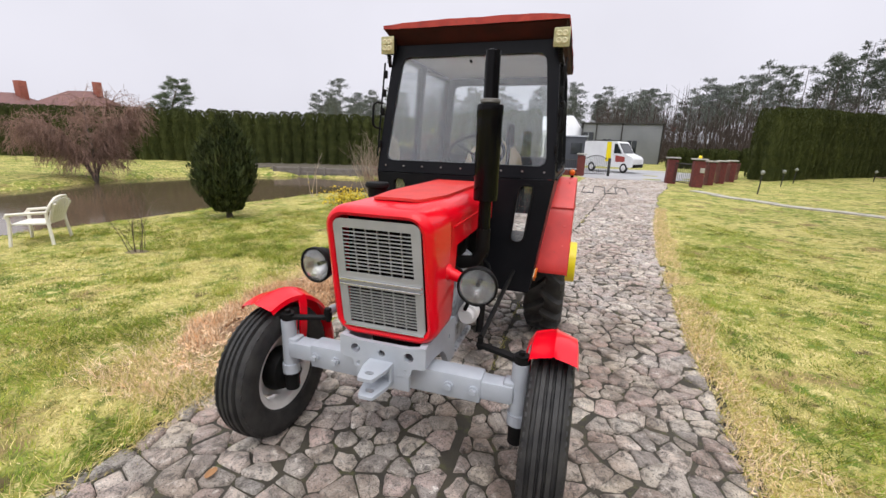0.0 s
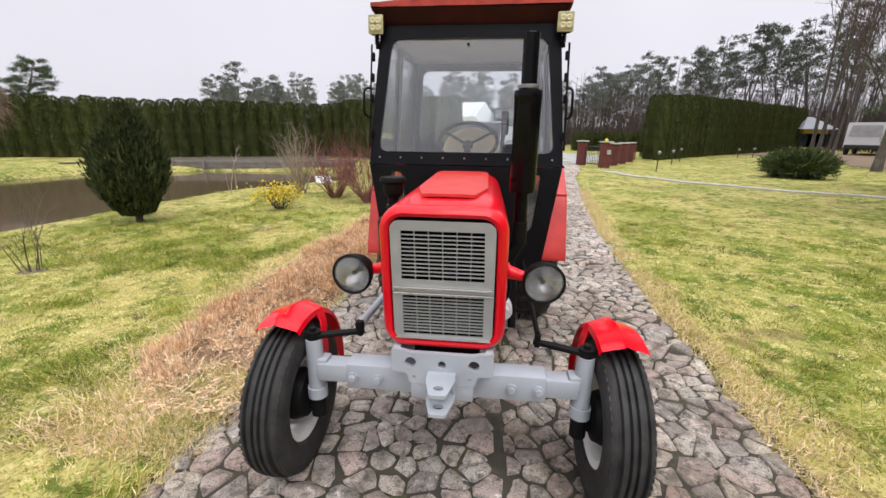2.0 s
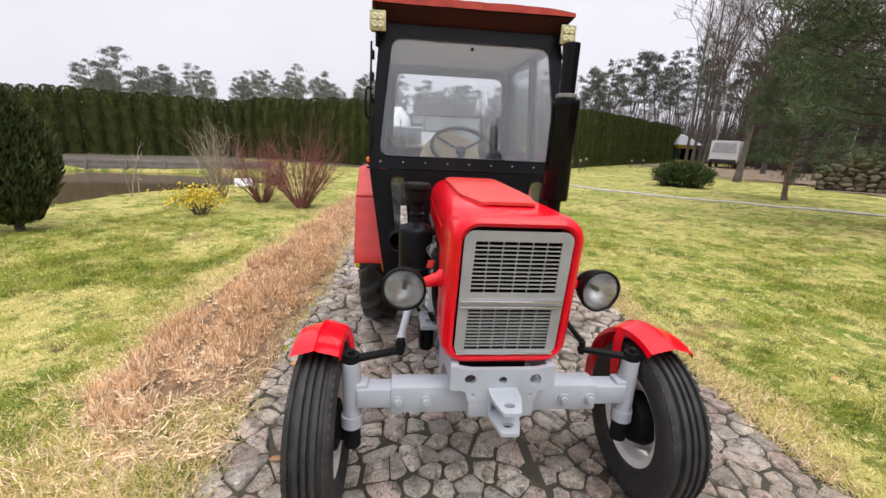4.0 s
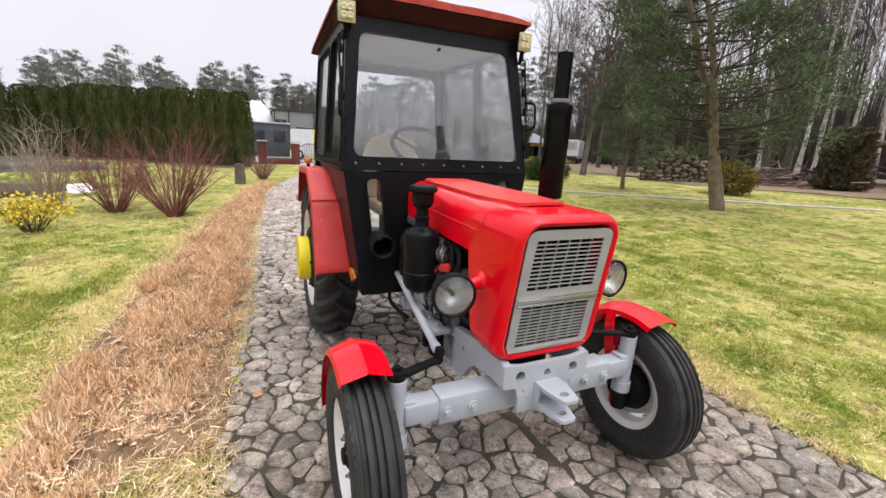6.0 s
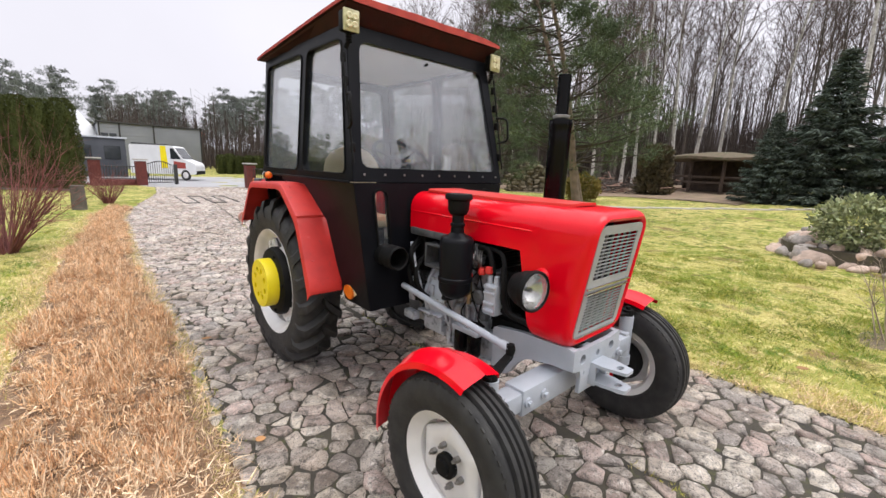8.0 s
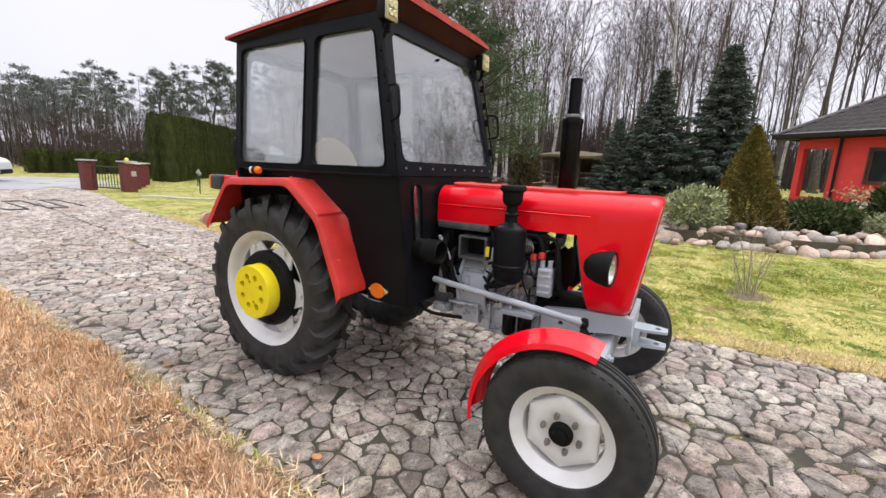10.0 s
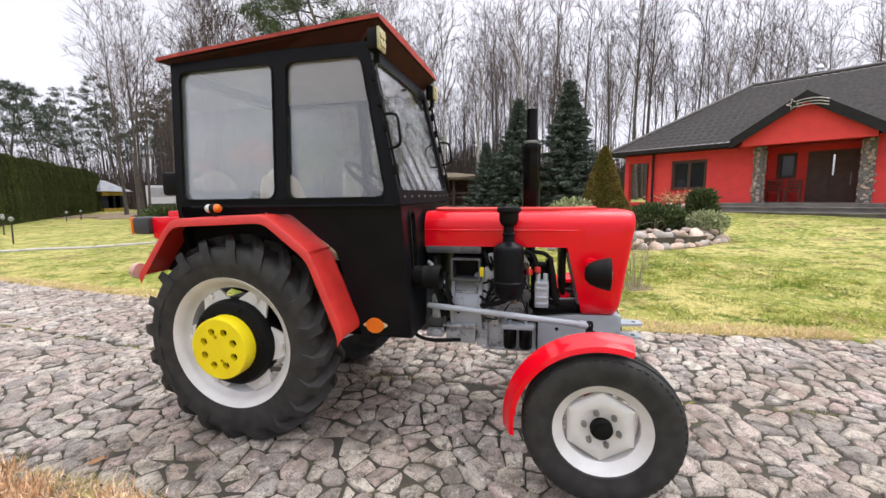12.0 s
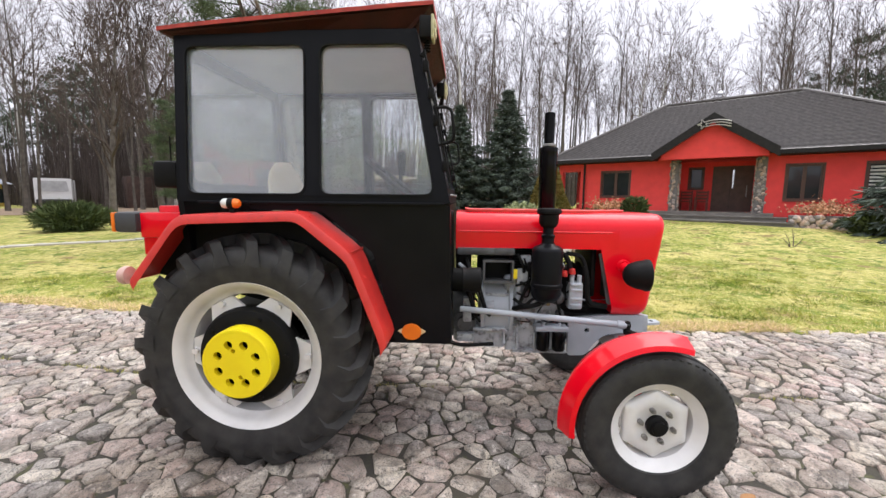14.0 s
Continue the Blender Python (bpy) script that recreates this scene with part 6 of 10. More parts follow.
def house():
    base = HOUSE_AT + Vector((0, 0, 0.2))
    h = thing("house", tuple(base), "single-storey coral red house with a dark tiled hip roof", "house")
    U0, U1 = -10.2, 4.4
    wins = [(0.86, 2.18, 1.48, 2.69), (-5.93, -4.87, 1.38, 2.74), (-8.35, -7.08, 1.40, 2.74)]
    # front wall with its openings, and the recessed porch
    bm = new_bm()
    outer = [(U0, 0.2), (-4.0, 0.2), (-4.0, 3.08), (-1.0, 3.08), (-1.0, 0.2), (U1 - 1.4, 0.2), (U1 - 1.4, EAVE), (U0, EAVE)]
    holes = [[(a, c), (b, c), (b, d), (a, d)] for a, b, c, d in wins]
    sheet(bm, outer, holes, 0.35, lambda u, v, w: hp(u, -w, v))
    part("front_wall", bm, PLASTER, h, "coral red rendered front wall")
    bm = new_bm()
    sheet(bm, [(U1 - 1.4, 0.2), (U1, 0.2), (U1, EAVE), (U1 - 1.4, EAVE)], [[(U1 - 1.15, 0.86), (U1 - 0.2, 0.86), (U1 - 0.2, 2.75), (U1 - 1.15, 2.75)]], 0.35, lambda u, v, w: hp(u, -w - 0.004, v))
    part("terrace_wall", bm, PLASTER, h, "coral red wall with an open terrace arch")
    bm = new_bm()
    hbox(bm, U1 - 0.35, U1, -10, -2.6, 0.2, EAVE)
    hbox(bm, U0, U0 + 0.35, -10, -0.36, 0.2, EAVE)
    hbox(bm, U0 + 0.36, U1 - 0.36, -10, -9.65, 0.2, EAVE)
    hbox(bm, U1 - 1.4, U1 - 0.36, -2.9, -2.6, 0.2, EAVE)
    part_each("side_wall", finish(bm), PLASTER, h)
    bm = new_bm()
    back = [(-4.0, FLOOR), (-1.0, FLOOR), (-1.0, 3.1), (-4.0, 3.1)]
    sheet(bm, back, [[(-3.8, FLOOR + 0.001), (-2.29, FLOOR + 0.001), (-2.29, 2.88), (-3.8, 2.88)], [(-1.92, 1.87), (-1.37, 1.87), (-1.37, 2.82), (-1.92, 2.82)]], 0.2, lambda u, v, w: hp(u, -1.6 - w, v))
    part("porch_wall", bm, PLASTER, h, "coral red porch wall")
    bm = new_bm()
    hbox(bm, -4.3, -4.0, -1.6, -0.36, 0.2, 3.1)
    hbox(bm, -1.0, -0.7, -1.6, -0.36, 0.2, 3.1)
    part_each("porch_cheek", finish(bm), PLASTER, h)
    bm = new_bm()
    hbox(bm, -4.0, -1.0, -1.6, 0.0, 3.08, 3.14)
    part("porch_ceiling", finish(bm), PLASTER, h)

    def window(u0, u1, z0, z1, o, bars=1):
        bm = new_bm()
        f = 0.07
        for a in ((u0, u1, z0, z0 + f), (u0, u1, z1 - f, z1), (u0, u0 + f, z0 + f, z1 - f), (u1 - f, u1, z0 + f, z1 - f)):
            hbox(bm, a[0], a[1], o - 0.14, o - 0.06, a[2], a[3])
        for k in range(bars):
            c = u0 + (u1 - u0) * (k + 1) / (bars + 1)
            hbox(bm, c - 0.06, c + 0.06, o - 0.14, o - 0.06, z0 + f, z1 - f)
        w = part("window", finish(bm), DOOR_WOOD, h, "dark brown framed window")
        bm = new_bm()
        hbox(bm, u0 + f, u1 - f, o - 0.11, o - 0.10, z0 + f, z1 - f)
        part("pane", finish(bm), WINDOW_GLASS, w)
        bm = new_bm()
        hbox(bm, u0 - 0.04, u1 + 0.04, o - 0.10, o + 0.05, z0 - 0.05, z0 - 0.004)
        part("sill", finish(bm), DOOR_WOOD, w)
        # casing round the opening
        bm = new_bm()
        for a in ((u0 - 0.05, u0, z0, z1), (u1, u1 + 0.05, z0, z1), (u0 - 0.05, u1 + 0.05, z1, z1 + 0.05)):
            hbox(bm, a[0], a[1], o - 0.05, o + 0.012, a[2], a[3])
        part("casing", finish(bm), DOOR_WOOD, w)
    for a, b, c, d in wins:
        window(a, b, c, d, 0.0)
    window(-1.92, -1.37, 1.87, 2.82, -1.6, 0)
    # white blind behind the far window
    bm = new_bm()
    for k in range(9):
        hbox(bm, -8.27, -7.16, -0.098, -0.094, 1.55 + 0.125 * k, 1.55 + 0.125 * k + 0.07)
    part_each("blind_slat", finish(bm), surf("white_blind", (0.6, 0.6, 0.58), None, 9, 0.6), h)
    bm = new_bm()
    hbox(bm, -3.8, -2.29, -1.70, -1.62, FLOOR, 2.88)
    d = part("front_door", finish(bm), DOOR_WOOD, h, "wide dark brown front door")
    bm = new_bm()
    hbox(bm, -3.10, -3.04, -1.619, -1.60, 1.9, 2.7)
    part("door_glass", finish(bm), CHROME, d, "narrow bright glass strip")
    bm = new_bm()
    hbox(bm, -3.60, -3.57, -1.619, -1.56, 1.5, 2.0)
    part("door_handle", finish(bm), STEEL, d)
    bm = new_bm()
    hbox(bm, -2.98, -2.97, -1.618, -1.612, FLOOR, 2.86)
    part("door_joint", finish(bm), FASCIA, d)
    # stone pillars
    rnd = random.Random(5)
    for u0, u1 in ((-1.20, -0.82), (-4.30, -3.90)):
        bm = new_bm()
        hbox(bm, u0 + 0.03, u1 - 0.03, -0.33, 0.05, 0.3, 3.09)
        p = part("pillar", finish(bm), MORTAR, h, "porch pillar faced with round field stones")
        for k in range(30):
            for o, uu in ((0.05, None), (None, u0 + 0.03), (None, u1 - 0.03)):
                z = 0.85 + 2.2 * (k + rnd.random()) / 30
                s = new("stone", ROCKS[rnd.randrange(6)])
                u = rnd.uniform(u0 + 0.08, u1 - 0.08) if uu is None else uu
                oo = 0.05 if o else rnd.uniform(-0.25, 0.0)
                s.matrix_world = Matrix.Translation(hp(u, oo, z)) @ pose(0, 0, 0, rnd.uniform(0, 360), rnd.uniform(0, 360), 0) @ Matrix.Diagonal((0.085, 0.075, 0.06, 1))
                s.parent = p
    # gable over the porch
    gp, gz, gu = -2.42, 4.66, 2.12
    bm = new_bm()
    o = 0.02
    tri = [(gp - 1.86, 3.08), (gp + 1.86, 3.08), (gp + 1.86, 3.30), (gp, gz - 0.12), (gp - 1.86, 3.30)]
    sheet(bm, tri, [], 0.3, lambda u, v, w: hp(u, 0.76 - w, v))
    part("gable_wall", bm, PLASTER, h, "coral red gable over the porch")
    # roof surfaces with real tile courses
    def slope(a, b, c, d, nu, nv, name="roof_tiles"):
        """Tiles on the quad a b (eave) c d (top)."""
        a, b, c, d = (Vector(p) for p in (a, b, c, d))
        nrm = (b - a).cross(d - a).normalized()
        if nrm.z < 0:
            nrm = -nrm
        fu = nu * 6
        verts, faces = [], []
        for j in range(nv):
            for e, lift in ((0.0, 0.075), (1.0, 0.010)):
                v = (j + e) / nv
                l, r = a.lerp(d, v), b.lerp(c, v)
                for i in range(fu + 1):
                    q = l.lerp(r, i / fu)
                    ph = (q - a).dot((b - a).normalized()) / 0.30 * 2 * math.pi
                    verts.append(q + nrm * (lift + 0.018 * math.cos(ph)))
        row = fu + 1
        for j in range(2 * nv - 1):
            for i in range(fu):
                faces.append((j * row + i, j * row + i + 1, (j + 1) * row + i + 1, (j + 1) * row + i))
        me = mesh_from(name, [tuple(v) for v in verts], faces, TILE)
        return me
    r = thing("roof", tuple(base), "", "")
    r.parent, r.matrix_parent_inverse = h, h.matrix_world.inverted()
    ov, E = 0.62, 3.20
    rz = 6.45
    A, B = hp(U0 - ov, ov, E), hp(U1 + ov, ov, E)
    C, D = hp(U1 + ov, -10 - ov, E), hp(U0 - ov, -10 - ov, E)
    R0, R1 = hp(U0 + 5.0, -5, rz), hp(U1 - 3.9, -5, rz)
    for q, nu, nv in (((A, B, R1, R0), 46, 17), ((B, C, R1, R1), 34, 17), ((C, D, R0, R1), 46, 10), ((D, A, R0, R0), 34, 17)):
        ob = new("roof_tiles", slope(*q, nu, nv))
        ob.parent, ob.matrix_parent_inverse = r, r.matrix_world.inverted()
        tagged(ob, "dark grey interlocking roof tiles", kind="stuff")
    # gable roof slopes
    P0, P1 = hp(gp, 0.98, gz + 0.05), hp(gp, -2.45, gz + 0.05)
    for s in (1, -1):
        e0 = hp(gp + s * gu, 0.98, 3.26)
        ob = new("roof_tiles", slope(e0, hp(gp + s * gu, 0.3, 3.26), P1, P0, 8, 8))
        ob.parent, ob.matrix_parent_inverse = r, r.matrix_world.inverted()
        tagged(ob, "dark grey tiles of the porch gable", kind="stuff")
        bm = new_bm()
        n1 = hp(gp + s * (gu + 0.05), 0.47, 3.20)
        a = [hp(gp + s * (gu + 0.08), oo, zz) for oo, zz in ((1.04, 3.36), (1.04, 3.00), (0.94, 3.00), (0.94, 3.36))]
        b = [hp(gp, oo, zz) for oo, zz in ((1.04, gz + 0.18), (1.04, gz - 0.20), (0.94, gz - 0.20), (0.94, gz + 0.18))]
        loft(bm, [a, b], True, (True, True))
        c = [hp(gp + s * (gu + 0.02), oo, zz) for oo, zz in ((0.94, 3.12), (0.94, 3.08), (0.4, 3.08), (0.4, 3.12))]
        e = [hp(gp, oo, zz) for oo, zz in ((0.94, gz - 0.08), (0.94, gz - 0.12), (0.4, gz - 0.12), (0.4, gz - 0.08))]
        loft(bm, [c, e], True, (True, True))
        part("barge_board", finish(bm), FASCIA, r, "dark barge board")
    # fascia, gutter, ridge caps
    bm = new_bm()
    hbox(bm, gp + gu, U1 + ov, ov - 0.02, ov + 0.08, E - 0.07, E + 0.085)
    hbox(bm, U0 - ov, gp - gu, ov - 0.02, ov + 0.08, E - 0.07, E + 0.085)
    hbox(bm, U1 + ov - 0.02, U1 + ov + 0.08, -10, ov, E - 0.07, E + 0.085)
    hbox(bm, gp + gu, U1 + ov, 0.0, ov - 0.02, E - 0.10, E - 0.06)
    hbox(bm, U0 - ov, gp - gu, 0.0, ov - 0.02, E - 0.10, E - 0.06)
    part_each("gutter", finish(bm), FASCIA, r)
    bm = new_bm()
    for a, b in ((A, R0), (B, R1), (R0, R1), (P0, P1)):
        pipe(bm, [a + Vector((0, 0, 0.06)), b + Vector((0, 0, 0.06))], 0.09, 8)
    part_each("ridge_cap", finish(bm), TILE, r)
    bm = new_bm()
    cyl(bm, hp(3.02, 0.10, 0.3), hp(3.02, 0.10, 3.1), 0.05, seg=12)
    part("downpipe", finish(bm), FASCIA, h, "dark downpipe")
    bm = new_bm()
    hbox(bm, -2.1, -1.5, -6.6, -6.0, 5.4, 6.75)
    hbox(bm, -2.15, -1.45, -6.65, -5.95, 6.75, 6.82)
    part("chimney", finish(bm), FASCIA, r, "dark chimney")
    bm = new_bm()
    cyl(bm, hp(-1.8, -6.3, 6.82), hp(-1.8, -6.3, 7.0), 0.10, seg=14)
    lathe(bm, [(0.0, 0.38), (0.10, 0.36), (0.17, 0.28), (0.17, 0.20), (0.10, 0.16)], Matrix.Translation(hp(-1.8, -6.3, 6.82)), 16)
    part("chimney_cowl", finish(bm), CHROME, r, "round metal chimney cowl")
    bm = new_bm()
    for u, z, o in ((-0.2, 4.9, -3.0), (-4.6, 5.2, -3.2)):
        cyl(bm, hp(u, o, z - 0.2), hp(u, o, z + 0.2), 0.06, seg=10)
    part_each("roof_vent", finish(bm), FASCIA, r)
    # comet ornament on the gable
    bm = new_bm()
    c0 = (gp + 0.33, 4.40)
    star = [(c0[0] + (0.20 if k % 2 == 0 else 0.08) * math.cos(math.pi * k / 5), c0[1] + (0.20 if k % 2 == 0 else 0.08) * math.sin(math.pi * k / 5)) for k in range(11)]
    pipe(bm, [hp(u, 1.10, z) for u, z in star], 0.02, 6)
    for k in range(3):
        pipe(bm, [hp(c0[0] - 0.1 - 0.85 * t, 1.10, c0[1] + (0.10 - 0.10 * k) + 0.10 * math.sin(2.6 * t) - 0.12 * t) for t in (0, 0.25, 0.5, 0.75, 1)], 0.017, 6)
    tagged(part("comet_ornament", finish(bm), surf("pale_metal_tube", (0.55, 0.53, 0.5), None, 9, 0.4, metal=0.3), h), "pale comet-shaped light ornament")
    # porch floor and wide steps
    bm = new_bm()
    hbox(bm, -4.6, 0.1, -1.62, 0.9, 0.2, FLOOR)
    st = part("porch_floor", finish(bm), PAVING, h, "grey stone porch floor")
    for k, (o1, z1, u0, u1) in enumerate(((1.35, 0.70, -5.0, 0.4), (1.8, 0.53, -5.2, 0.7))):
        bm = new_bm()
        hbox(bm, u0, u1, 0.85, o1, 0.1, z1)
        hbox(bm, u0 - 0.03, u1 + 0.03, 0.85, o1 + 0.04, z1, z1 + 0.04)
        part("step", finish(bm), PAVING, h, "grey stone step")
    return h


house_thing = house()


def porch_chair(u):
    c = thing("porch_chair", tuple(hp(u, -1.1, FLOOR)), "dark red-brown wooden chair on the porch", "chair", "porch chairs")
    m = surf("red_brown_wood", (0.16, 0.035, 0.025), (0.22, 0.05, 0.035), 7, 0.5) if "red_brown_wood" not in MATS else MATS["red_brown_wood"]
    bm = new_bm()
    hbox(bm, u - 0.24, u + 0.24, -1.32, -0.86, FLOOR + 0.40, FLOOR + 0.44)
    part("seat", finish(bm), m, c)
    for k in range(3):
        bm = new_bm()
        hbox(bm, u - 0.24, u + 0.24, -1.36, -1.33, FLOOR + 0.52 + 0.14 * k, FLOOR + 0.61 + 0.14 * k)
        part("back_slat", finish(bm), m, c)
    for a, b in ((-0.22, -1.34), (0.22, -1.34), (-0.22, -0.90), (0.22, -0.90)):
        bm = new_bm()
        hbox(bm, u + a - 0.025, u + a + 0.025, b - 0.02, b + 0.02, FLOOR, FLOOR + (0.92 if b < -1 else 0.62))
        part("leg", finish(bm), m, c)


porch_chair(-1.35)
porch_chair(-1.98)


def planter(u, w):
    """A low field-stone planter beside the steps."""
    p = thing("stone_planter", tuple(hp(u, 1.2, 0.25)), "low planter wall of round field stones beside the steps", "planter", "planters by the steps")
    bm = new_bm()
    hbox(bm, u - w / 2, u + w / 2, 0.3, 1.7, 0.1, 0.82)
    part("core", finish(bm), MORTAR, p)
    rnd = random.Random(int(u * 10))
    n = int(w * 22)
    for k in range(n):
        s = new("stone", ROCKS[rnd.randrange(6)])
        uu = u - w / 2 + w * rnd.random()
        s.matrix_world = Matrix.Translation(hp(uu, 1.7, 0.32 + 0.46 * rnd.random())) @ pose(0, 0, 0, rnd.uniform(0, 360), rnd.uniform(0, 360), 0) @ Matrix.Diagonal((0.14, 0.12, 0.10, 1))
        s.parent, s.matrix_parent_inverse = p, p.matrix_world.inverted()
    rng = np.random.default_rng(int(abs(u) * 10))
    n = 900
    c = rng.normal(size=(n, 3)) * np.array([0.42, 0.42, 0.17])
    c[:, 2] = np.abs(c[:, 2]) + 0.10
    v, f = sprays(rng, c, unit(rng.normal(size=(n, 3)) + np.array([0, 0, 0.5])), rng.uniform(0.07, 0.14, n), rng.uniform(0.05, 0.10, n))
    b = new("hydrangea", mesh_from("hydrangea", v, f, BRONZE_LEAF))
    b.location = hp(u, 1.1, 0.82)
    tagged(b, "dried orange-brown hydrangea in the stone planter", "shrub", "dried hydrangeas")


planter(1.35, 1.3)
planter(-6.0, 1.9)
wood()


# ---- conifers ----
def spruce(seed, h, r):
    """Cone of drooping whorled branches set with needle sprays."""
    rng = np.random.default_rng(seed)
    segs, root, way, ln, wd = [], [], [], [], []
    z = 0.12
    while z < h - 0.1:
        t = z / h
        reach = r * (1 - t) * (1 + 0.12 * math.sin(z * 9)) + 0.02
        n = int(7 + 6 * (1 - t))
        a0 = rng.uniform(0, 6.28)
        for k in range(n):
            a = a0 + 2 * math.pi * k / n + rng.normal() * 0.12
            L = reach * rng.uniform(0.55, 1.12)
            d = np.array([math.cos(a), math.sin(a), -0.12 - 0.15 * (1 - t)])
            p0 = np.array([0, 0, z])
            steps = max(3, int(L / 0.16))
            for j in range(steps):
                q0, q1 = p0 + d * L * j / steps, p0 + d * L * (j + 1) / steps
                q0[2] += 0.20 * L * (j / steps) ** 2
                q1[2] += 0.20 * L * ((j + 1) / steps) ** 2
                if j < steps - 1:
                    segs.append((*q0, *q1, 0.018 * (1 - j / steps) + 0.004, 0.018 * (1 - (j + 1) / steps) + 0.004))
                m = 22
                f = (j + 1) / steps
                root.append(np.tile(q1, (m, 1)) + rng.normal(size=(m, 3)) * np.array([0.09, 0.09, 0.05]))
                side = np.array([-math.sin(a), math.cos(a), 0])
                way.append(unit(np.tile(d * 0.9, (m, 1)) + side * rng.uniform(-1.1, 1.1, (m, 1)) + rng.normal(size=(m, 3)) * 0.25 + np.array([0, 0, -0.12])))
                ln.append(rng.uniform(0.2, 0.42, m) * (0.45 + 0.55 * min(1, 2 * (1 - t))))
                wd.append(rng.uniform(0.035, 0.075, m))
        z += 0.22 + 0.13 * (1 - t)
    v, f = sprays(rng, np.concatenate(root), np.concatenate(way), np.concatenate(ln), np.concatenate(wd))
    crown = mesh_from("crown", v, f, SPRUCE_NEEDLES)
    tv, tf = tubes([(0, 0, 0, 0, 0, h * 0.6, 0.016 * h, 0.007 * h), (0, 0, h * 0.6, 0, 0, h, 0.007 * h, 0.004)] + segs, 5)
    return mesh_from("trunk", tv, tf, BARK), crown


SP = [spruce(31, 7.0, 2.5), spruce(32, 6.2, 2.3)]
set_tree(SP[0], 21.3, -3.3, "tall blue-green spruce behind the rockery", "spruces", "spruce")
set_tree(SP[1], 21.2, -0.6, "blue-green spruce beside the summer shelter", "spruces", "spruce", scale=0.98, rz=40)
set_tree(SP[1], 20.6, 1.1, "smaller blue-green spruce by the shelter", "spruces", "spruce", scale=0.62, rz=160)
set_tree(spruce(33, 2.6, 1.9), 10.6, -14.4, "low spreading blue spruce by the house", "spruces", "spruce")


def pine(seed, h, r, low, clumps, per, trunks=1, needle=0.3, wide=1.0, thin=0.03, material=None, bark=None, tight=1.0, lean=0.0):
    """Bare stem below, clumps of needles on upswept limbs above."""
    rng = np.random.default_rng(seed)
    segs, root, way, ln = [], [], [], []
    for s in range(trunks):
        p = np.array([0.12 * (s - (trunks - 1) / 2), 0.03 * s, 0.0])
        d = np.array([0.10 * rng.normal() + 0.18 * (s - (trunks - 1) / 2), 0.05 * rng.normal(), 1.0]) if trunks == 1 else np.array([lean + 0.05 * (s - 0.5), 0.03 * rng.normal(), 1.0])
        n = 10
        spine = [p.copy()]
        for k in range(n):
            d = unit((d + rng.normal(size=3) * 0.05 + np.array([0, 0, 0.05]))[None])[0]
            q = p + d * h / n
            segs.append((*p, *q, r * (1 - 0.85 * k / n) * (1.25 if k == 0 else 1), r * (1 - 0.85 * (k + 1) / n)))
            p = q
            spine.append(p.copy())
        spine = np.array(spine)
        for c in range(clumps):
            t = low + (1 - low) * (c + rng.uniform(0, 1)) / clumps
            base = spine[0] * 0 + np.array([np.interp(t * n, range(n + 1), spine[:, i]) for i in range(3)])
            a = rng.uniform(0, 2 * math.pi)
            L = wide * (0.30 * h * (1.0 - 0.72 * (t - low) / (1 - low)) * rng.uniform(0.5, 1.1) + 0.25)
            tip = base + np.array([math.cos(a) * L, math.sin(a) * L, L * rng.uniform(0.0, 0.45)])
            mid = (base + tip) / 2 + np.array([0, 0, -0.06 * L])
            segs.append((*base, *mid, r * 0.28 * (1 - 0.6 * t), r * 0.18 * (1 - 0.6 * t)))
            segs.append((*mid, *tip, r * 0.18 * (1 - 0.6 * t), 0.012))
            for cc, cn in ((tip, per), (mid * 0.35 + tip * 0.65 + rng.normal(size=3) * 0.25 * L * 0.4, per // 2)):
                sp = (0.17 * L + 0.22) * tight
                m = cn
                root.append(cc + rng.normal(size=(m, 3)) * sp * np.array([1, 1, 0.45]))
                way.append(unit(rng.normal(size=(m, 3)) + np.array([math.cos(a) * 0.5, math.sin(a) * 0.5, 0.6])))
                ln.append(rng.uniform(0.6, 1.2, m) * needle)
    root, way, ln = np.concatenate(root), np.concatenate(way), np.concatenate(ln)
    v, f = sprays(rng, root, way, ln, ln * thin * rng.uniform(0.7, 1.4, len(ln)))
    tv, tf = tubes(segs, 6)
    thick = np.repeat(np.array(segs)[:, 6] > r * 0.30, 6).astype(int)
    return mesh_from("trunk", tv, tf, [LIMB, bark or PINE_BARK], thick, smooth=True), mesh_from("crown", v, f, material or PINE_NEEDLES)


GARDEN_PINE = pine(51, 8.2, 0.145, 0.19, 72, 200, 2, 0.18, 1.05, 0.115, bark=PINE_BARK, tight=0.36, lean=0.42)
set_tree(GARDEN_PINE, 10.7, 4.15, "large dark green garden pine with two leaning stems", "", "pine_tree", rz=175)
set_tree(GARDEN_PINE, 12.2, 9.0, "smaller dark green pine leaning at the lawn edge", "", "pine_tree", rz=215, scale=0.56)

FAR_PINES = [pine(60 + k, 16.5, 0.16, 0.50 - 0.05 * (k % 2), 24, 54, 1, 0.42, 0.60, 0.20, FAR_NEEDLES, BARK, tight=0.66) for k in range(5)]

# farthest pines, with the haze painted into their needles
HAZY_PINES = [pine(70 + k, 15.0, 0.16, 0.45, 30, 60, 1, 0.48, 0.7, 0.22, HAZE_TINTED_NEEDLES, BARK, tight=0.8) for k in range(3)]


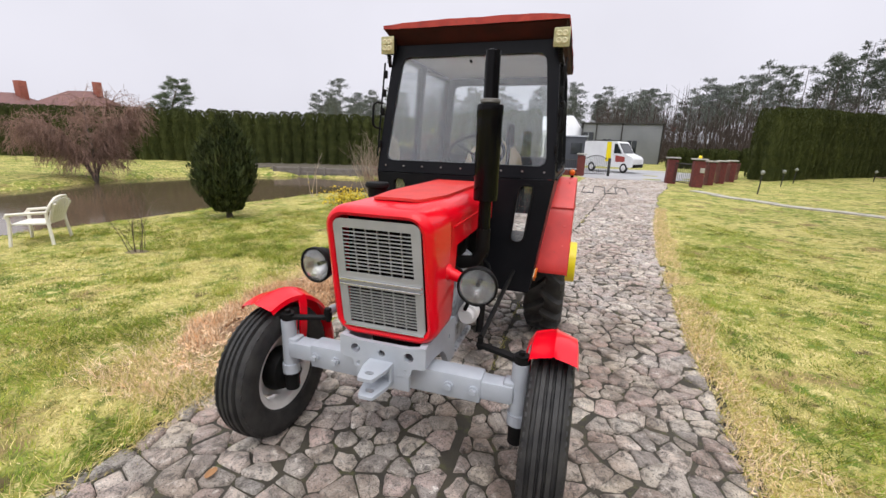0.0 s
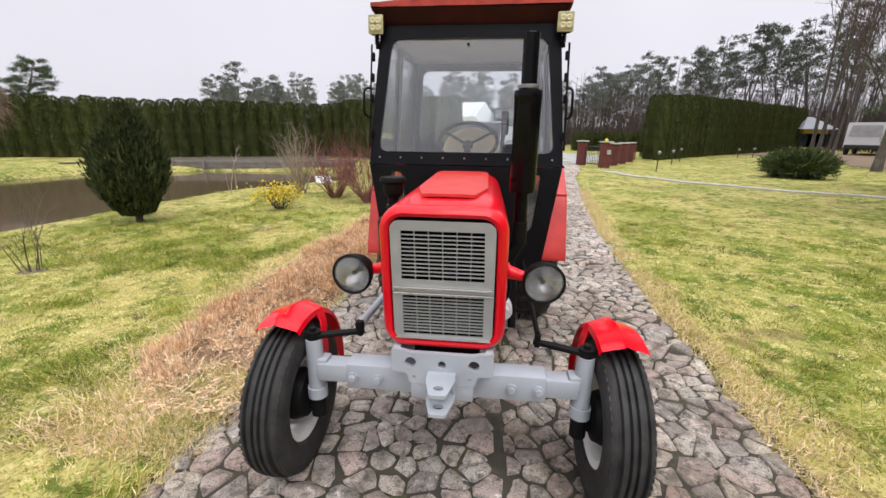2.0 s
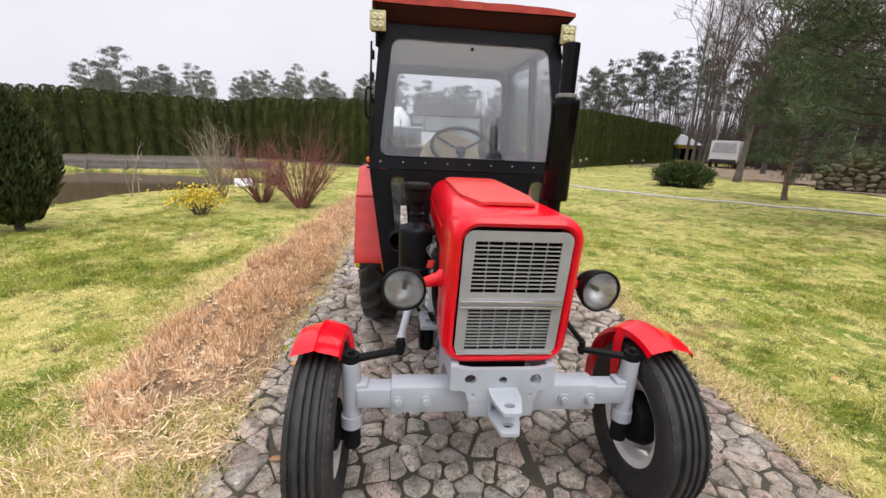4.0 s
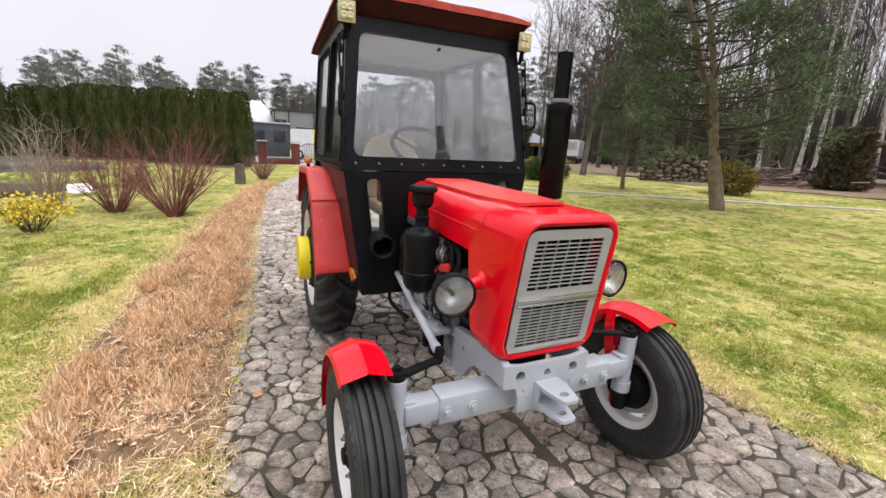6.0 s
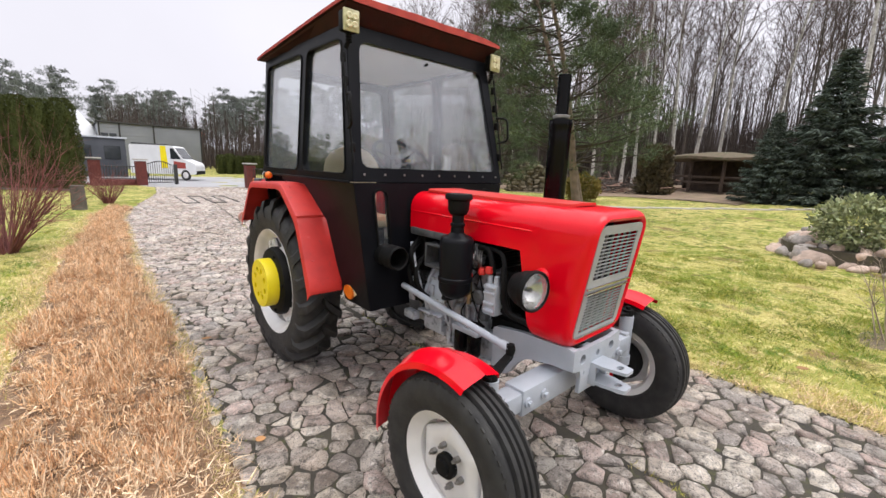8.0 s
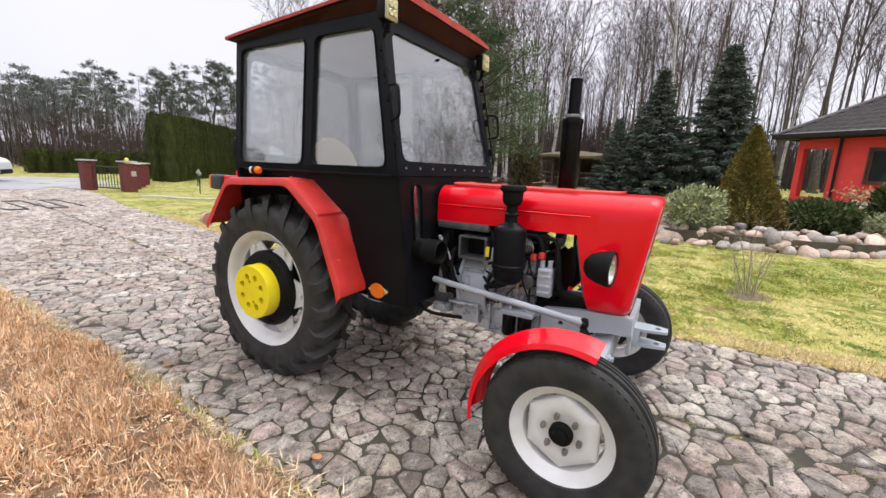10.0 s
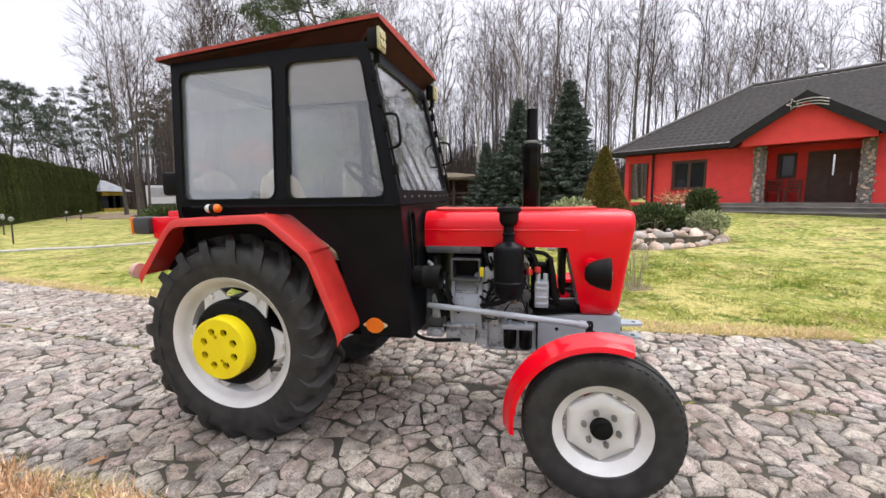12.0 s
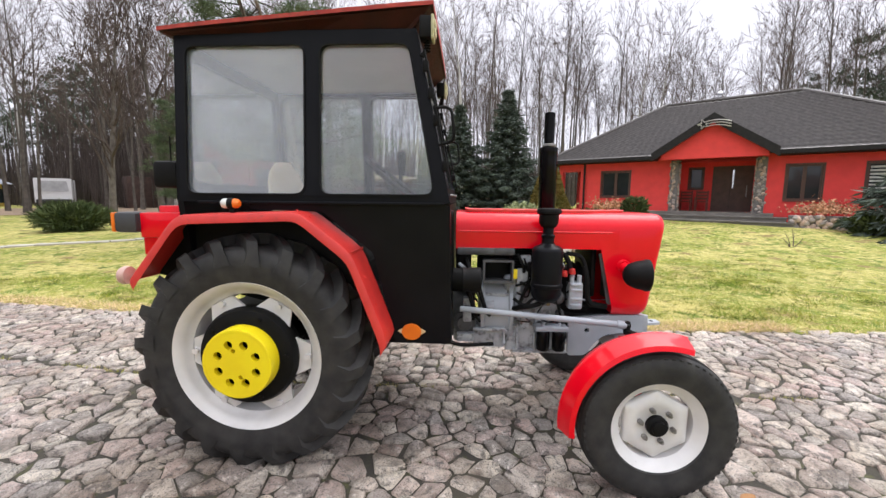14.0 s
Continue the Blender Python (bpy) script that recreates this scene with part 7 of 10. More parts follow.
def far_pines():
    rnd = random.Random(21)
    spots = []
    for k in range(74):
        a = rnd.uniform(36, 84)
        d = rnd.uniform(62, 92)
        spots.append((d * math.cos(radians(a)), d * math.sin(radians(a)), (0.64 + 0.52 * (84 - a) / 48) * rnd.uniform(0.82, 1.12) * d / 75))
    for k in range(84):
        a = rnd.uniform(84, 128)
        d = rnd.uniform(88, 125)
        spots.append((d * math.cos(radians(a)), d * math.sin(radians(a)), rnd.uniform(0.62, 0.98)))
    for k in range(12):
        a = rnd.uniform(-58, -38)
        d = rnd.uniform(48, 66)
        spots.append((d * math.cos(radians(a)), d * math.sin(radians(a)), rnd.uniform(0.7, 0.9)))
    for k in range(10):
        a = rnd.uniform(22, 40)
        d = rnd.uniform(40, 62)
        spots.append((d * math.cos(radians(a)), d * math.sin(radians(a)), rnd.uniform(0.6, 0.85)))
    for x, y, s in spots:
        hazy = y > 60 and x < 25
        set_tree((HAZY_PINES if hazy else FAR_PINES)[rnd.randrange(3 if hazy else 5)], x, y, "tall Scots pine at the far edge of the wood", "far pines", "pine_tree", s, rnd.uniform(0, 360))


far_pines()
set_tree(GARDEN_PINE, -27, 17.8, "dark evergreen tree rising behind the hedge", "", "evergreen_tree", 0.66, 30)


def far_wood():
    """Countless thin stems and twigs that close the wood."""
    rng = np.random.default_rng(8)
    segs = []
    for k in range(10500):
        a, d = radians(rng.uniform(-66, 88)), rng.uniform(52, 98)
        x, y = d * math.cos(a), d * math.sin(a)
        h = (rng.uniform(3, 10) if k % 3 else rng.uniform(1.5, 5)) if a < 0.7 else rng.uniform(3, 9)
        tx, ty = rng.normal() * 0.06 * h, rng.normal() * 0.06 * h
        r = rng.uniform(0.02, 0.09)
        segs.append((x, y, 0.3, x + tx, y + ty, h, r, r * 0.2))
        for j in range(3):
            t = rng.uniform(0.25, 0.9)
            bx, by, bz = x + tx * t, y + ty * t, 0.3 + (h - 0.3) * t
            an = rng.uniform(0, 6.28)
            L = rng.uniform(0.6, 2.2)
            segs.append((bx, by, bz, bx + L * math.cos(an), by + L * math.sin(an), bz + L * 0.7, r * 0.35, 0.008))
    for k in range(5000):
        a, d = radians(rng.uniform(-60, 45)), rng.uniform(40, 75)
        x, y = d * math.cos(a), d * math.sin(a)
        u, o = (Vector((x, y, 0)) - HOUSE_AT).dot(HOUSE_DIR), (Vector((x, y, 0)) - HOUSE_AT).dot(HOUSE_OUT)
        if -14 < u < 8 and o > -14:
            continue
        h, r = rng.uniform(2.5, 7), rng.uniform(0.03, 0.07)
        segs.append((x, y, 0.3, x + rng.normal() * 0.4, y + rng.normal() * 0.4, h, r, r * 0.25))
        for j in range(3):
            t, an, L = rng.uniform(0.35, 0.95), rng.uniform(0, 6.28), rng.uniform(0.5, 1.6)
            segs.append((x, y, h * t, x + L * 0.6 * math.cos(an), y + L * 0.6 * math.sin(an), h * t + L, 0.02, 0.008))
    # taller thicket that closes the view past the shelter
    for k in range(2200):
        a, d = radians(rng.uniform(2, 48)), rng.uniform(44, 86)
        x, y = d * math.cos(a), d * math.sin(a)
        h, r = rng.uniform(5, 12.5), rng.uniform(0.03, 0.10)
        tx, ty = rng.normal() * 0.35, rng.normal() * 0.35
        segs.append((x, y, 0.3, x + tx, y + ty, h, r, r * 0.25))
        for j in range(4):
            t, an, L = rng.uniform(0.3, 0.95), rng.uniform(0, 6.28), rng.uniform(0.6, 2.0)
            segs.append((x + tx * t, y + ty * t, h * t, x + tx * t + L * 0.6 * math.cos(an), y + ty * t + L * 0.6 * math.sin(an), h * t + L, 0.024, 0.009))
    for k in range(9000):
        a, d = radians(rng.uniform(-66, 92)), rng.uniform(48, 80)
        x, y = d * math.cos(a), d * math.sin(a)
        h = rng.uniform(1.0, 4.5)
        segs.append((x, y, 0.2, x + rng.normal() * 0.5, y + rng.normal() * 0.5, h, 0.05, 0.015))
    v, f = tubes(segs, 3)
    tagged(new("far_wood", mesh_from("far_wood", v, f, TWIG)), "dense bare stems and twigs of the far wood", "wood", kind="stuff")


far_wood()


def ball_plant(name, at, size, n, leaf, mat, label, category="shrub", seed=1, up=0.4, hollow=0.75, cone=0.0, group="", core=True, width=0.55, bottom=0.0, foot=0.06, power=1.0, lumps=0.09):
    """A dense leafy shrub: size (rx, ry, h); cone: how far it tapers."""
    rng = np.random.default_rng(seed)
    d = unit(rng.normal(size=(n, 3)))
    t = rng.uniform(0, 1, n)
    if cone:
        z = t ** 1.35
        a = rng.uniform(0, 2 * math.pi, n)
        rr = (1 - z ** power * cone) * np.where(z < foot, 0.5 + 0.5 * z / foot, 1) * np.where(z > 0.9, np.sqrt(np.clip(1 - ((z - 0.9) / 0.1) ** 2, 0.03, 1)), 1)
        rr *= rng.uniform(hollow, 1.04, n) * (1 + lumps * np.sin(a * 4 + z * 8 * (lumps < 0.1) + seed) + 0.06 * np.sin(a * 9 + z * 21))
        c = np.stack([rr * np.cos(a) * size[0], rr * np.sin(a) * size[1], z * size[2]], 1)
        out = np.stack([np.cos(a), np.sin(a), np.zeros(n)], 1)
    else:
        rad = rng.uniform(hollow, 1.05, n) * (1 + 0.12 * np.sin(d[:, 0] * 6 + seed) * np.sin(d[:, 1] * 7) + 0.08 * np.sin(d[:, 2] * 11 + d[:, 0] * 8))
        c = d * rad[:, None] * np.array([size[0], size[1], size[2] / 2]) + np.array([0, 0, size[2] / 2])
        c[:, 2] = np.maximum(c[:, 2], bottom)
        out = d
    way = unit(out * 0.8 + np.array([0, 0, up]) + rng.normal(size=(n, 3)) * 0.45)
    L = rng.uniform(0.6, 1.3, n) * leaf
    v, f = sprays(rng, c, way, L, L * width)
    if core:
        bm = new_bm()
        bmesh.ops.create_icosphere(bm, subdivisions=2, radius=1.0)
        k = 0.74
        for vv in bm.verts:
            zz = (vv.co.z + 1) / 2
            s = (1 - zz * cone) if cone else 1
            flat = math.sqrt(max(1e-3, 1 - vv.co.z ** 2)) if cone else 1
            if cone:
                a = math.atan2(vv.co.y, vv.co.x)
                vv.co = Vector((math.cos(a) * size[0] * k * s * min(1, flat * 1.6), math.sin(a) * size[1] * k * s * min(1, flat * 1.6), zz * size[2] * 0.95))
            else:
                vv.co = Vector((vv.co.x * size[0] * k, vv.co.y * size[1] * k, vv.co.z * size[2] / 2 * k + size[2] / 2))
        cv = np.array([tuple(vv.co) for vv in bm.verts])
        cf = np.array([[q.index for q in ff.verts] + [ff.verts[2].index] for ff in bm.faces])
        bm.free()
        v, f = np.concatenate([v, cv]), np.concatenate([f, cf + len(v)])
        f3 = f
    me = mesh_from(name, v, f, mat)
    ob = new(name, me)
    ob.location = at
    return tagged(ob, label, category, group)




def lawn_thuja():
    """Upright feathery thuja: narrow foot, broad shoulder, several tips."""
    rng = np.random.default_rng(3)
    n = 40000
    z = rng.uniform(0.02, 1, n) ** 0.85
    a = rng.uniform(0, 2 * math.pi, n)
    # five upright leaders, each with a tip of its own
    lead = np.floor(rng.uniform(0, 6, n))
    tip = np.array([1.0, 0.86, 0.78, 0.92, 0.74, 0.83])[lead.astype(int)]
    la = lead * 1.047 + 0.4
    prof = np.interp(z, (0, 0.12, 0.35, 0.55, 0.75, 0.9, 1.0), (0.30, 0.55, 0.92, 1.0, 0.80, 0.48, 0.12))
    rr = prof * rng.uniform(0.5, 1.06, n) * (1 + 0.14 * np.sin(a * 5 + 3 * z) + 0.08 * np.sin(a * 11 - z * 6))
    x = 0.54 * (0.62 * rr * np.cos(a) + 0.40 * prof * np.cos(la))
    y = 0.54 * (0.62 * rr * np.sin(a) + 0.40 * prof * np.sin(la))
    c = np.stack([x, y, 0.06 + 1.78 * z * tip], 1)
    way = unit(np.stack([0.35 * np.cos(a), 0.35 * np.sin(a), np.full(n, 1.0)], 1) + rng.normal(size=(n, 3)) * 0.28)
    L = rng.uniform(0.06, 0.15, n)
    v, f = sprays(rng, c, way, L, L * 0.26)
    t = plant("thuja", (-5.68, 2.68, zat(-5.68, 2.68)), "dark green upright feathery thuja on the lawn", "shrub")
    hang("crown", mesh_from("crown", v, f, THUJA_LEAF), t)
    segs = [(0, 0, -0.05, 0, 0, 0.5, 0.06, 0.045)] + [(0, 0, 0.3, 0.22 * math.cos(k * 1.047 + 0.4), 0.22 * math.sin(k * 1.047 + 0.4), 1.4, 0.03, 0.008) for k in range(6)]
    hang("trunk", mesh_from("trunk", *tubes(segs, 6), BARK, smooth=True), t)


lawn_thuja()
ball_plant("juniper", (11.3, 13.0, zat(11.3, 13)), (1.0, 0.95, 0.9), 9000, 0.24, JUNIPER_LEAF, "low spreading green juniper on the lawn", "shrub", 4, 0.5, 0.45, width=0.16)
ball_plant("clipped_bush", (15.0, 6.6, zat(15, 6.6)), (0.72, 0.72, 1.15), 5000, 0.10, GOLD_LEAF, "round clipped olive-green bush", "shrub", 5)
ball_plant("columnar_conifer", (21.4, 6.1, zat(21.4, 6.1)), (0.85, 0.85, 2.5), 7000, 0.20, surf("brownish_conifer", (0.07, 0.06, 0.03), (0.10, 0.075, 0.04), 3, 0.8, island=0.4), "brownish green conifer by the shelter", "shrub", 6, 0.9, 0.7, 0.3)

# ---- rockery ----
BED_Z = 0.30


def rockery():
    bm = new_bm()
    edge = bend([(7.75, -1.9), (7.7, -4.2), (8.3, -5.7), (10.2, -6.7), (12.2, -6.2), (12.6, -3.6), (10.5, -1.5), (8.8, -1.3)], 0.8, 6)
    prism(bm, edge, "z", -0.05, BED_Z)
    soil = part("rockery_bed", finish(bm), surf("dark_bed_soil", (0.06, 0.05, 0.035), (0.10, 0.085, 0.06), 5, 0.95, bump=0.8, fine=60, dirt=(0.10, 0.11, 0.03), dirt_amount=0.35), None)
    tagged(soil, "raised bed of dark soil inside the rockery", "flower bed", kind="structure")
    rnd = random.Random(9)
    n = len(edge)
    per = [Vector((x, y, 0)) for x, y in edge]
    total = sum((per[k] - per[k - 1]).length for k in range(n))

    def stone(x, y, z, s):
        ob = new("rockery_stone", ROCKS[rnd.randrange(6)])
        ob.matrix_world = pose(x, y, z, rnd.uniform(-25, 25), rnd.uniform(-25, 25), rnd.uniform(0, 360)) @ Matrix.Diagonal((s * rnd.uniform(0.9, 1.5), s * rnd.uniform(0.7, 1.1), s * rnd.uniform(0.55, 0.85), 1))
        tagged(ob, "rounded pinkish-grey field stone of the rockery wall", "stone", "rockery stones")
    for course, (lift, size, gap) in enumerate(((0.06, 0.15, 0.235), (0.19, 0.13, 0.22), (0.29, 0.12, 0.25), (0.37, 0.09, 0.5))):
        run = 0.0
        for k in range(n):
            a, b = per[k - 1], per[k]
            L = (b - a).length
            t = gap - run
            while t < L:
                p = a.lerp(b, t / L)
                inward = (Vector((10, -4, 0)) - p).normalized() * (0.10 * course + rnd.uniform(-0.04, 0.08))
                p = p + inward
                if p.x < 10.8 or rnd.random() < 0.3:
                    stone(p.x, p.y, zat(p.x, p.y) * 0.5 + lift, size * (rnd.uniform(0.6, 1.15) if rnd.random() < 0.65 else rnd.uniform(1.2, 1.75)))
                t += gap * rnd.uniform(0.75, 1.3)
            run = L - (t - gap) if t > L else 0
            run = max(0.0, L - (t - gap * 1.0))
            run = min(run, gap * 0.8)
    for k in range(16):
        stone(rnd.uniform(8.1, 9.6), rnd.uniform(-6.2, -2.2), BED_Z + 0.06, rnd.uniform(0.08, 0.17))
    for k in range(5):
        stone(7.45 + rnd.uniform(-0.12, 0.1), -1.9 - 0.35 * k + rnd.uniform(-0.1, 0.1), 0.08, 0.11)


rockery()
ball_plant("variegated_shrub", (8.35, -2.45, BED_Z - 0.02), (0.58, 0.58, 0.92), 4200, 0.085, PALE_LEAF, "pale variegated evergreen shrub in the rockery", seed=7, up=0.2, hollow=0.55)
ball_plant("golden_conifer", (9.7, -3.45, BED_Z - 0.02), (0.86, 0.86, 2.32), 34000, 0.065, GOLD_LEAF, "bronze-green cone-shaped dwarf conifer in the rockery", seed=8, up=0.6, hollow=0.86, cone=0.97)
ball_plant("juniper", (10.2, -4.9, BED_Z), (0.95, 0.8, 0.68), 12000, 0.11, JUNIPER_LEAF, "low dark green juniper in the rockery", seed=9, up=0.2, hollow=0.55, width=0.3)
ball_plant("upright_juniper", (10.0, -6.05, BED_Z), (0.42, 0.42, 1.05), 2600, 0.16, JUNIPER_LEAF, "upright green juniper in the rockery", seed=10, up=1.0, hollow=0.6, cone=0.45, width=0.3)
ball_plant("variegated_shrub", (9.2, -5.9, BED_Z), (0.42, 0.46, 0.55), 4500, 0.06, PALE_LEAF, "pale variegated low shrub in the rockery", seed=11, up=0.2, hollow=0.55)
ball_plant("dark_shrub", (11.0, -13.7, zat(11.0, -13.7)), (0.5, 0.5, 0.6), 2000, 0.16, JUNIPER_LEAF, "dark green low shrub by the house", seed=12)


# ---- leafless shrubs ----
def twiggy(name, at, n, h, spread, mat, label, seed=1, fork=2, r=0.007, group="", category="shrub", forksize=0.45, droop=0.0, stems=False):
    rng = np.random.default_rng(seed)
    segs, bush = [], None
    if stems:
        bush = plant(name, at, label, category, group)
    for k in range(n):
        a = rng.uniform(0, 2 * math.pi)
        s = spread * math.sqrt(rng.uniform(0, 1))
        p = np.array([0.12 * math.cos(a) * rng.uniform(0.2, 1), 0.12 * math.sin(a) * rng.uniform(0.2, 1), 0.0])
        L = h * rng.uniform(0.65, 1.05) * (1 - 0.25 * s / max(spread, 1e-3))
        d = unit(np.array([[math.cos(a) * s, math.sin(a) * s, 1.0]]))[0]
        q, rr = p, r * rng.uniform(0.8, 1.3)
        for j in range(4):
            d = unit((d + rng.normal(size=3) * 0.11 + np.array([0, 0, 0.05 - droop * j]))[None])[0]
            q2 = q + d * L / 4
            segs.append((*q, *q2, rr, rr * 0.78))
            q, rr = q2, rr * 0.78
            if j >= 1:
                for _ in range(fork):
                    dd = unit((d + rng.normal(size=3) * forksize)[None])[0]
                    e = q + dd * L * rng.uniform(0.12, 0.28)
                    segs.append((*q, *e, rr * 0.7, rr * 0.35))
                    if stems:
                        e2 = e + unit((dd + rng.normal(size=3) * 0.5)[None])[0] * L * 0.12
                        segs.append((*e, *e2, rr * 0.4, rr * 0.25))
    if stems:
        thick = [s for s in segs if s[6] > r * 0.55]
        thin = [s for s in segs if s[6] <= r * 0.55]
        tagged(hang("stem_mass", mesh_from("stem_mass", *tubes(thick, 4), mat), bush), "upright bare stems", kind="stuff")
        tagged(hang("twig_mass", mesh_from("twig_mass", *tubes(thin, 3), mat), bush), "fine bare twigs", kind="stuff")
        return bush
    v, f = tubes(segs, 3)
    ob = new(name, mesh_from(name, v, f, mat))
    ob.location = at
    return tagged(ob, label, category, group)


twiggy("dogwood", (-2.45, 5.25, 0), 105, 1.72, 0.98, RED_TWIG, "leafless dark red dogwood beside the drive", 1, 3, 0.0075, "red dogwoods", forksize=0.4, stems=True)
twiggy("dogwood", (-3.45, 5.85, 0), 80, 1.4, 0.88, RED_TWIG, "smaller leafless dark red dogwood", 2, 3, 0.007, "red dogwoods", forksize=0.4, stems=True)
twiggy("dogwood", (-0.95, 12.3, 0), 70, 1.05, 0.8, RED_TWIG, "low leafless red-brown shrub by the gate", 3, 2, 0.008, "red dogwoods", forksize=0.5, stems=True)
twiggy("bare_shrub", (-4.5, 6.3, -0.02), 30, 1.6, 0.6, PALE_TWIG, "leafless pale grey shrub near the pond", 4, 3, 0.012, forksize=0.6, stems=True)
twiggy("sapling", (-4.83, 0.25, 0), 9, 0.95, 0.5, TWIG, "thin leafless sapling on the lawn", 5, 2, 0.006, forksize=0.6, stems=True)
twiggy("sapling", (-6.3, 6.3, -0.05), 3, 1.2, 0.12, PALE_TWIG, "single thin bare sapling at the pond edge", 6, 3, 0.014)
twiggy("sapling", (3.75, -3.05, 0), 9, 1.05, 0.30, PALE_TWIG, "small bare shrub in a ring of soil", 7, 4, 0.007, forksize=0.6, stems=True)
twiggy("dead_plant", (8.9, -9.8, zat(8.9, -9.8)), 4, 0.5, 1.2, TWIG, "short dead stick plant in the lawn", 8, 1, 0.018)


def weeping_willow():
    """A low pond-side tree: leaning stems, arching limbs, hanging twigs."""
    rng = np.random.default_rng(9)
    limbs, twigs = [], []
    for k in range(7):
        a = 2 * math.pi * k / 7 + rng.normal() * 0.3
        p, d, r = np.array([0.0, 0, -0.1]), unit(np.array([[0.30 * math.cos(a) - 0.1, 0.30 * math.sin(a), 1.0]]))[0], 0.08
        for j in range(7):
            q = p + d * rng.uniform(0.42, 0.60)
            limbs.append((*p, *q, r, r * 0.8))
            p, r = q, r * 0.8
            d = unit((d + rng.normal(size=3) * 0.16 + np.array([0.14 * math.cos(a), 0.14 * math.sin(a), -0.02 - 0.02 * j]))[None])[0]
            if j < 1:
                continue
            for _ in range(12):
                b = a + rng.normal() * 1.0
                e, dd, rr = p.copy(), unit(np.array([[0.8 * math.cos(b), 0.8 * math.sin(b), rng.uniform(0.2, 0.9)]]))[0], 0.024
                for m in range(5):
                    g = e + dd * rng.uniform(0.22, 0.36)
                    if g[2] < 0.15:
                        break
                    twigs.append((*e, *g, rr, rr * 0.75))
                    e, rr = g, rr * 0.75
                    dd = unit((dd + rng.normal(size=3) * 0.2 + np.array([0, 0, -0.26]))[None])[0]
                    for _ in range(3):
                        h = e + unit((dd * 0.6 + rng.normal(size=3) * 0.5 + np.array([0, 0, -0.35]))[None])[0] * rng.uniform(0.25, 0.6)
                        if h[2] > 0.1:
                            twigs.append((*e, *h, 0.009, 0.005))
    w = plant("weeping_willow", (-16.9, 7.4, zat(-16.9, 7.4)), "leafless red-brown weeping tree on the pond bank", "tree")
    size = np.array((0.62, 0.62, 0.88, 0.62, 0.62, 0.88, 0.75, 0.75))
    limbs, twigs = np.array(limbs) * size, np.array(twigs) * size
    hang("trunk", mesh_from("trunk", *tubes(limbs, 6), BARK, smooth=True), w)
    hang("crown", mesh_from("crown", *tubes(twigs, 3), WILLOW_TWIG), w)


weeping_willow()
twiggy("bare_shrub", (-19.5, 3.5, 0.0), 120, 2.2, 0.9, TWIG, "bare brown shrub on the far bank", 10, 3, 0.014)
SOIL = surf("dry_brown_soil", (0.17, 0.13, 0.09), (0.11, 0.085, 0.055), 9, 0.95, bump=0.8, fine=60, dirt=(0.24, 0.21, 0.08), dirt_amount=0.4)


def soil_patch(cx, cy, r, label):
    """A thin uneven disc of soil that follows the ground."""
    bm = new_bm()
    rings = []
    for j in range(1, 5):
        rr = r * j / 4
        rings.append([Vector((x, y, zat(x, y) + 0.022 - 0.028 * (j / 4) ** 2)) for x, y in [(cx + rr * math.cos(a) * (1 + 0.22 * math.sin(3 * a) * j / 4), cy + rr * math.sin(a) * (1 + 0.15 * math.cos(2 * a))) for a in [2 * math.pi * k / 28 for k in range(28)]]])
    loft(bm, rings, True, (True, False))
    tagged(part("soil_patch", finish(bm), SOIL, None), label, "soil", kind="structure")


soil_patch(3.75, -3.05, 0.30, "ring of dark soil round the small shrub")
soil_patch(-4.83, 0.25, 0.16, "ring of dark soil round the sapling")


def hedge_bed(points, near, label):
    """Bare dark soil at the foot of a hedge."""
    bm = new_bm()
    rings = []
    for (ax, ay), (bx, by) in zip(points, points[1:]):
        for k in range(13):
            x, y = ax + (bx - ax) * k / 12, ay + (by - ay) * k / 12
            w = near * (1 + 0.15 * math.sin(k * 1.7 + x))
            rings.append([Vector((x, y + 0.8 - (w + 0.8) * j / 8, zat(x, y + 0.8 - (w + 0.8) * j / 8) + 0.03)) for j in range(9)])
    loft(bm, rings, False)
    tagged(part("hedge_bed", finish(bm), MATS["dark_bed_soil"], None), label, "soil", kind="structure")


hedge_bed([(-19.0, 17.7), (-13.5, 19.9), (-8.8, 22.0)], 4.6, "bare dark soil between the pond wall and the hedge")
hedge_bed([(-8.8, 22.0), (-1.5, 18.3)], 1.5, "bare dark soil under the tall hedge")


def forsythia():
    f = twiggy("forsythia", (-4.0, 4.25, 0), 50, 0.45, 0.9, TWIG, "low forsythia dotted with yellow blossom", 12, 2, 0.006)
    rng = np.random.default_rng(13)
    n = 700
    c = rng.normal(size=(n, 3)) * np.array([0.25, 0.22, 0.10]) + np.array([0, 0, 0.32])
    v, q = sprays(rng, c, unit(rng.normal(size=(n, 3))), rng.uniform(0.03, 0.06, n), rng.uniform(0.03, 0.05, n))
    b = new("blossom", mesh_from("blossom", v, q, YELLOW_BLOOM))
    b.parent = f
    tagged(b, "yellow blossom")


forsythia()

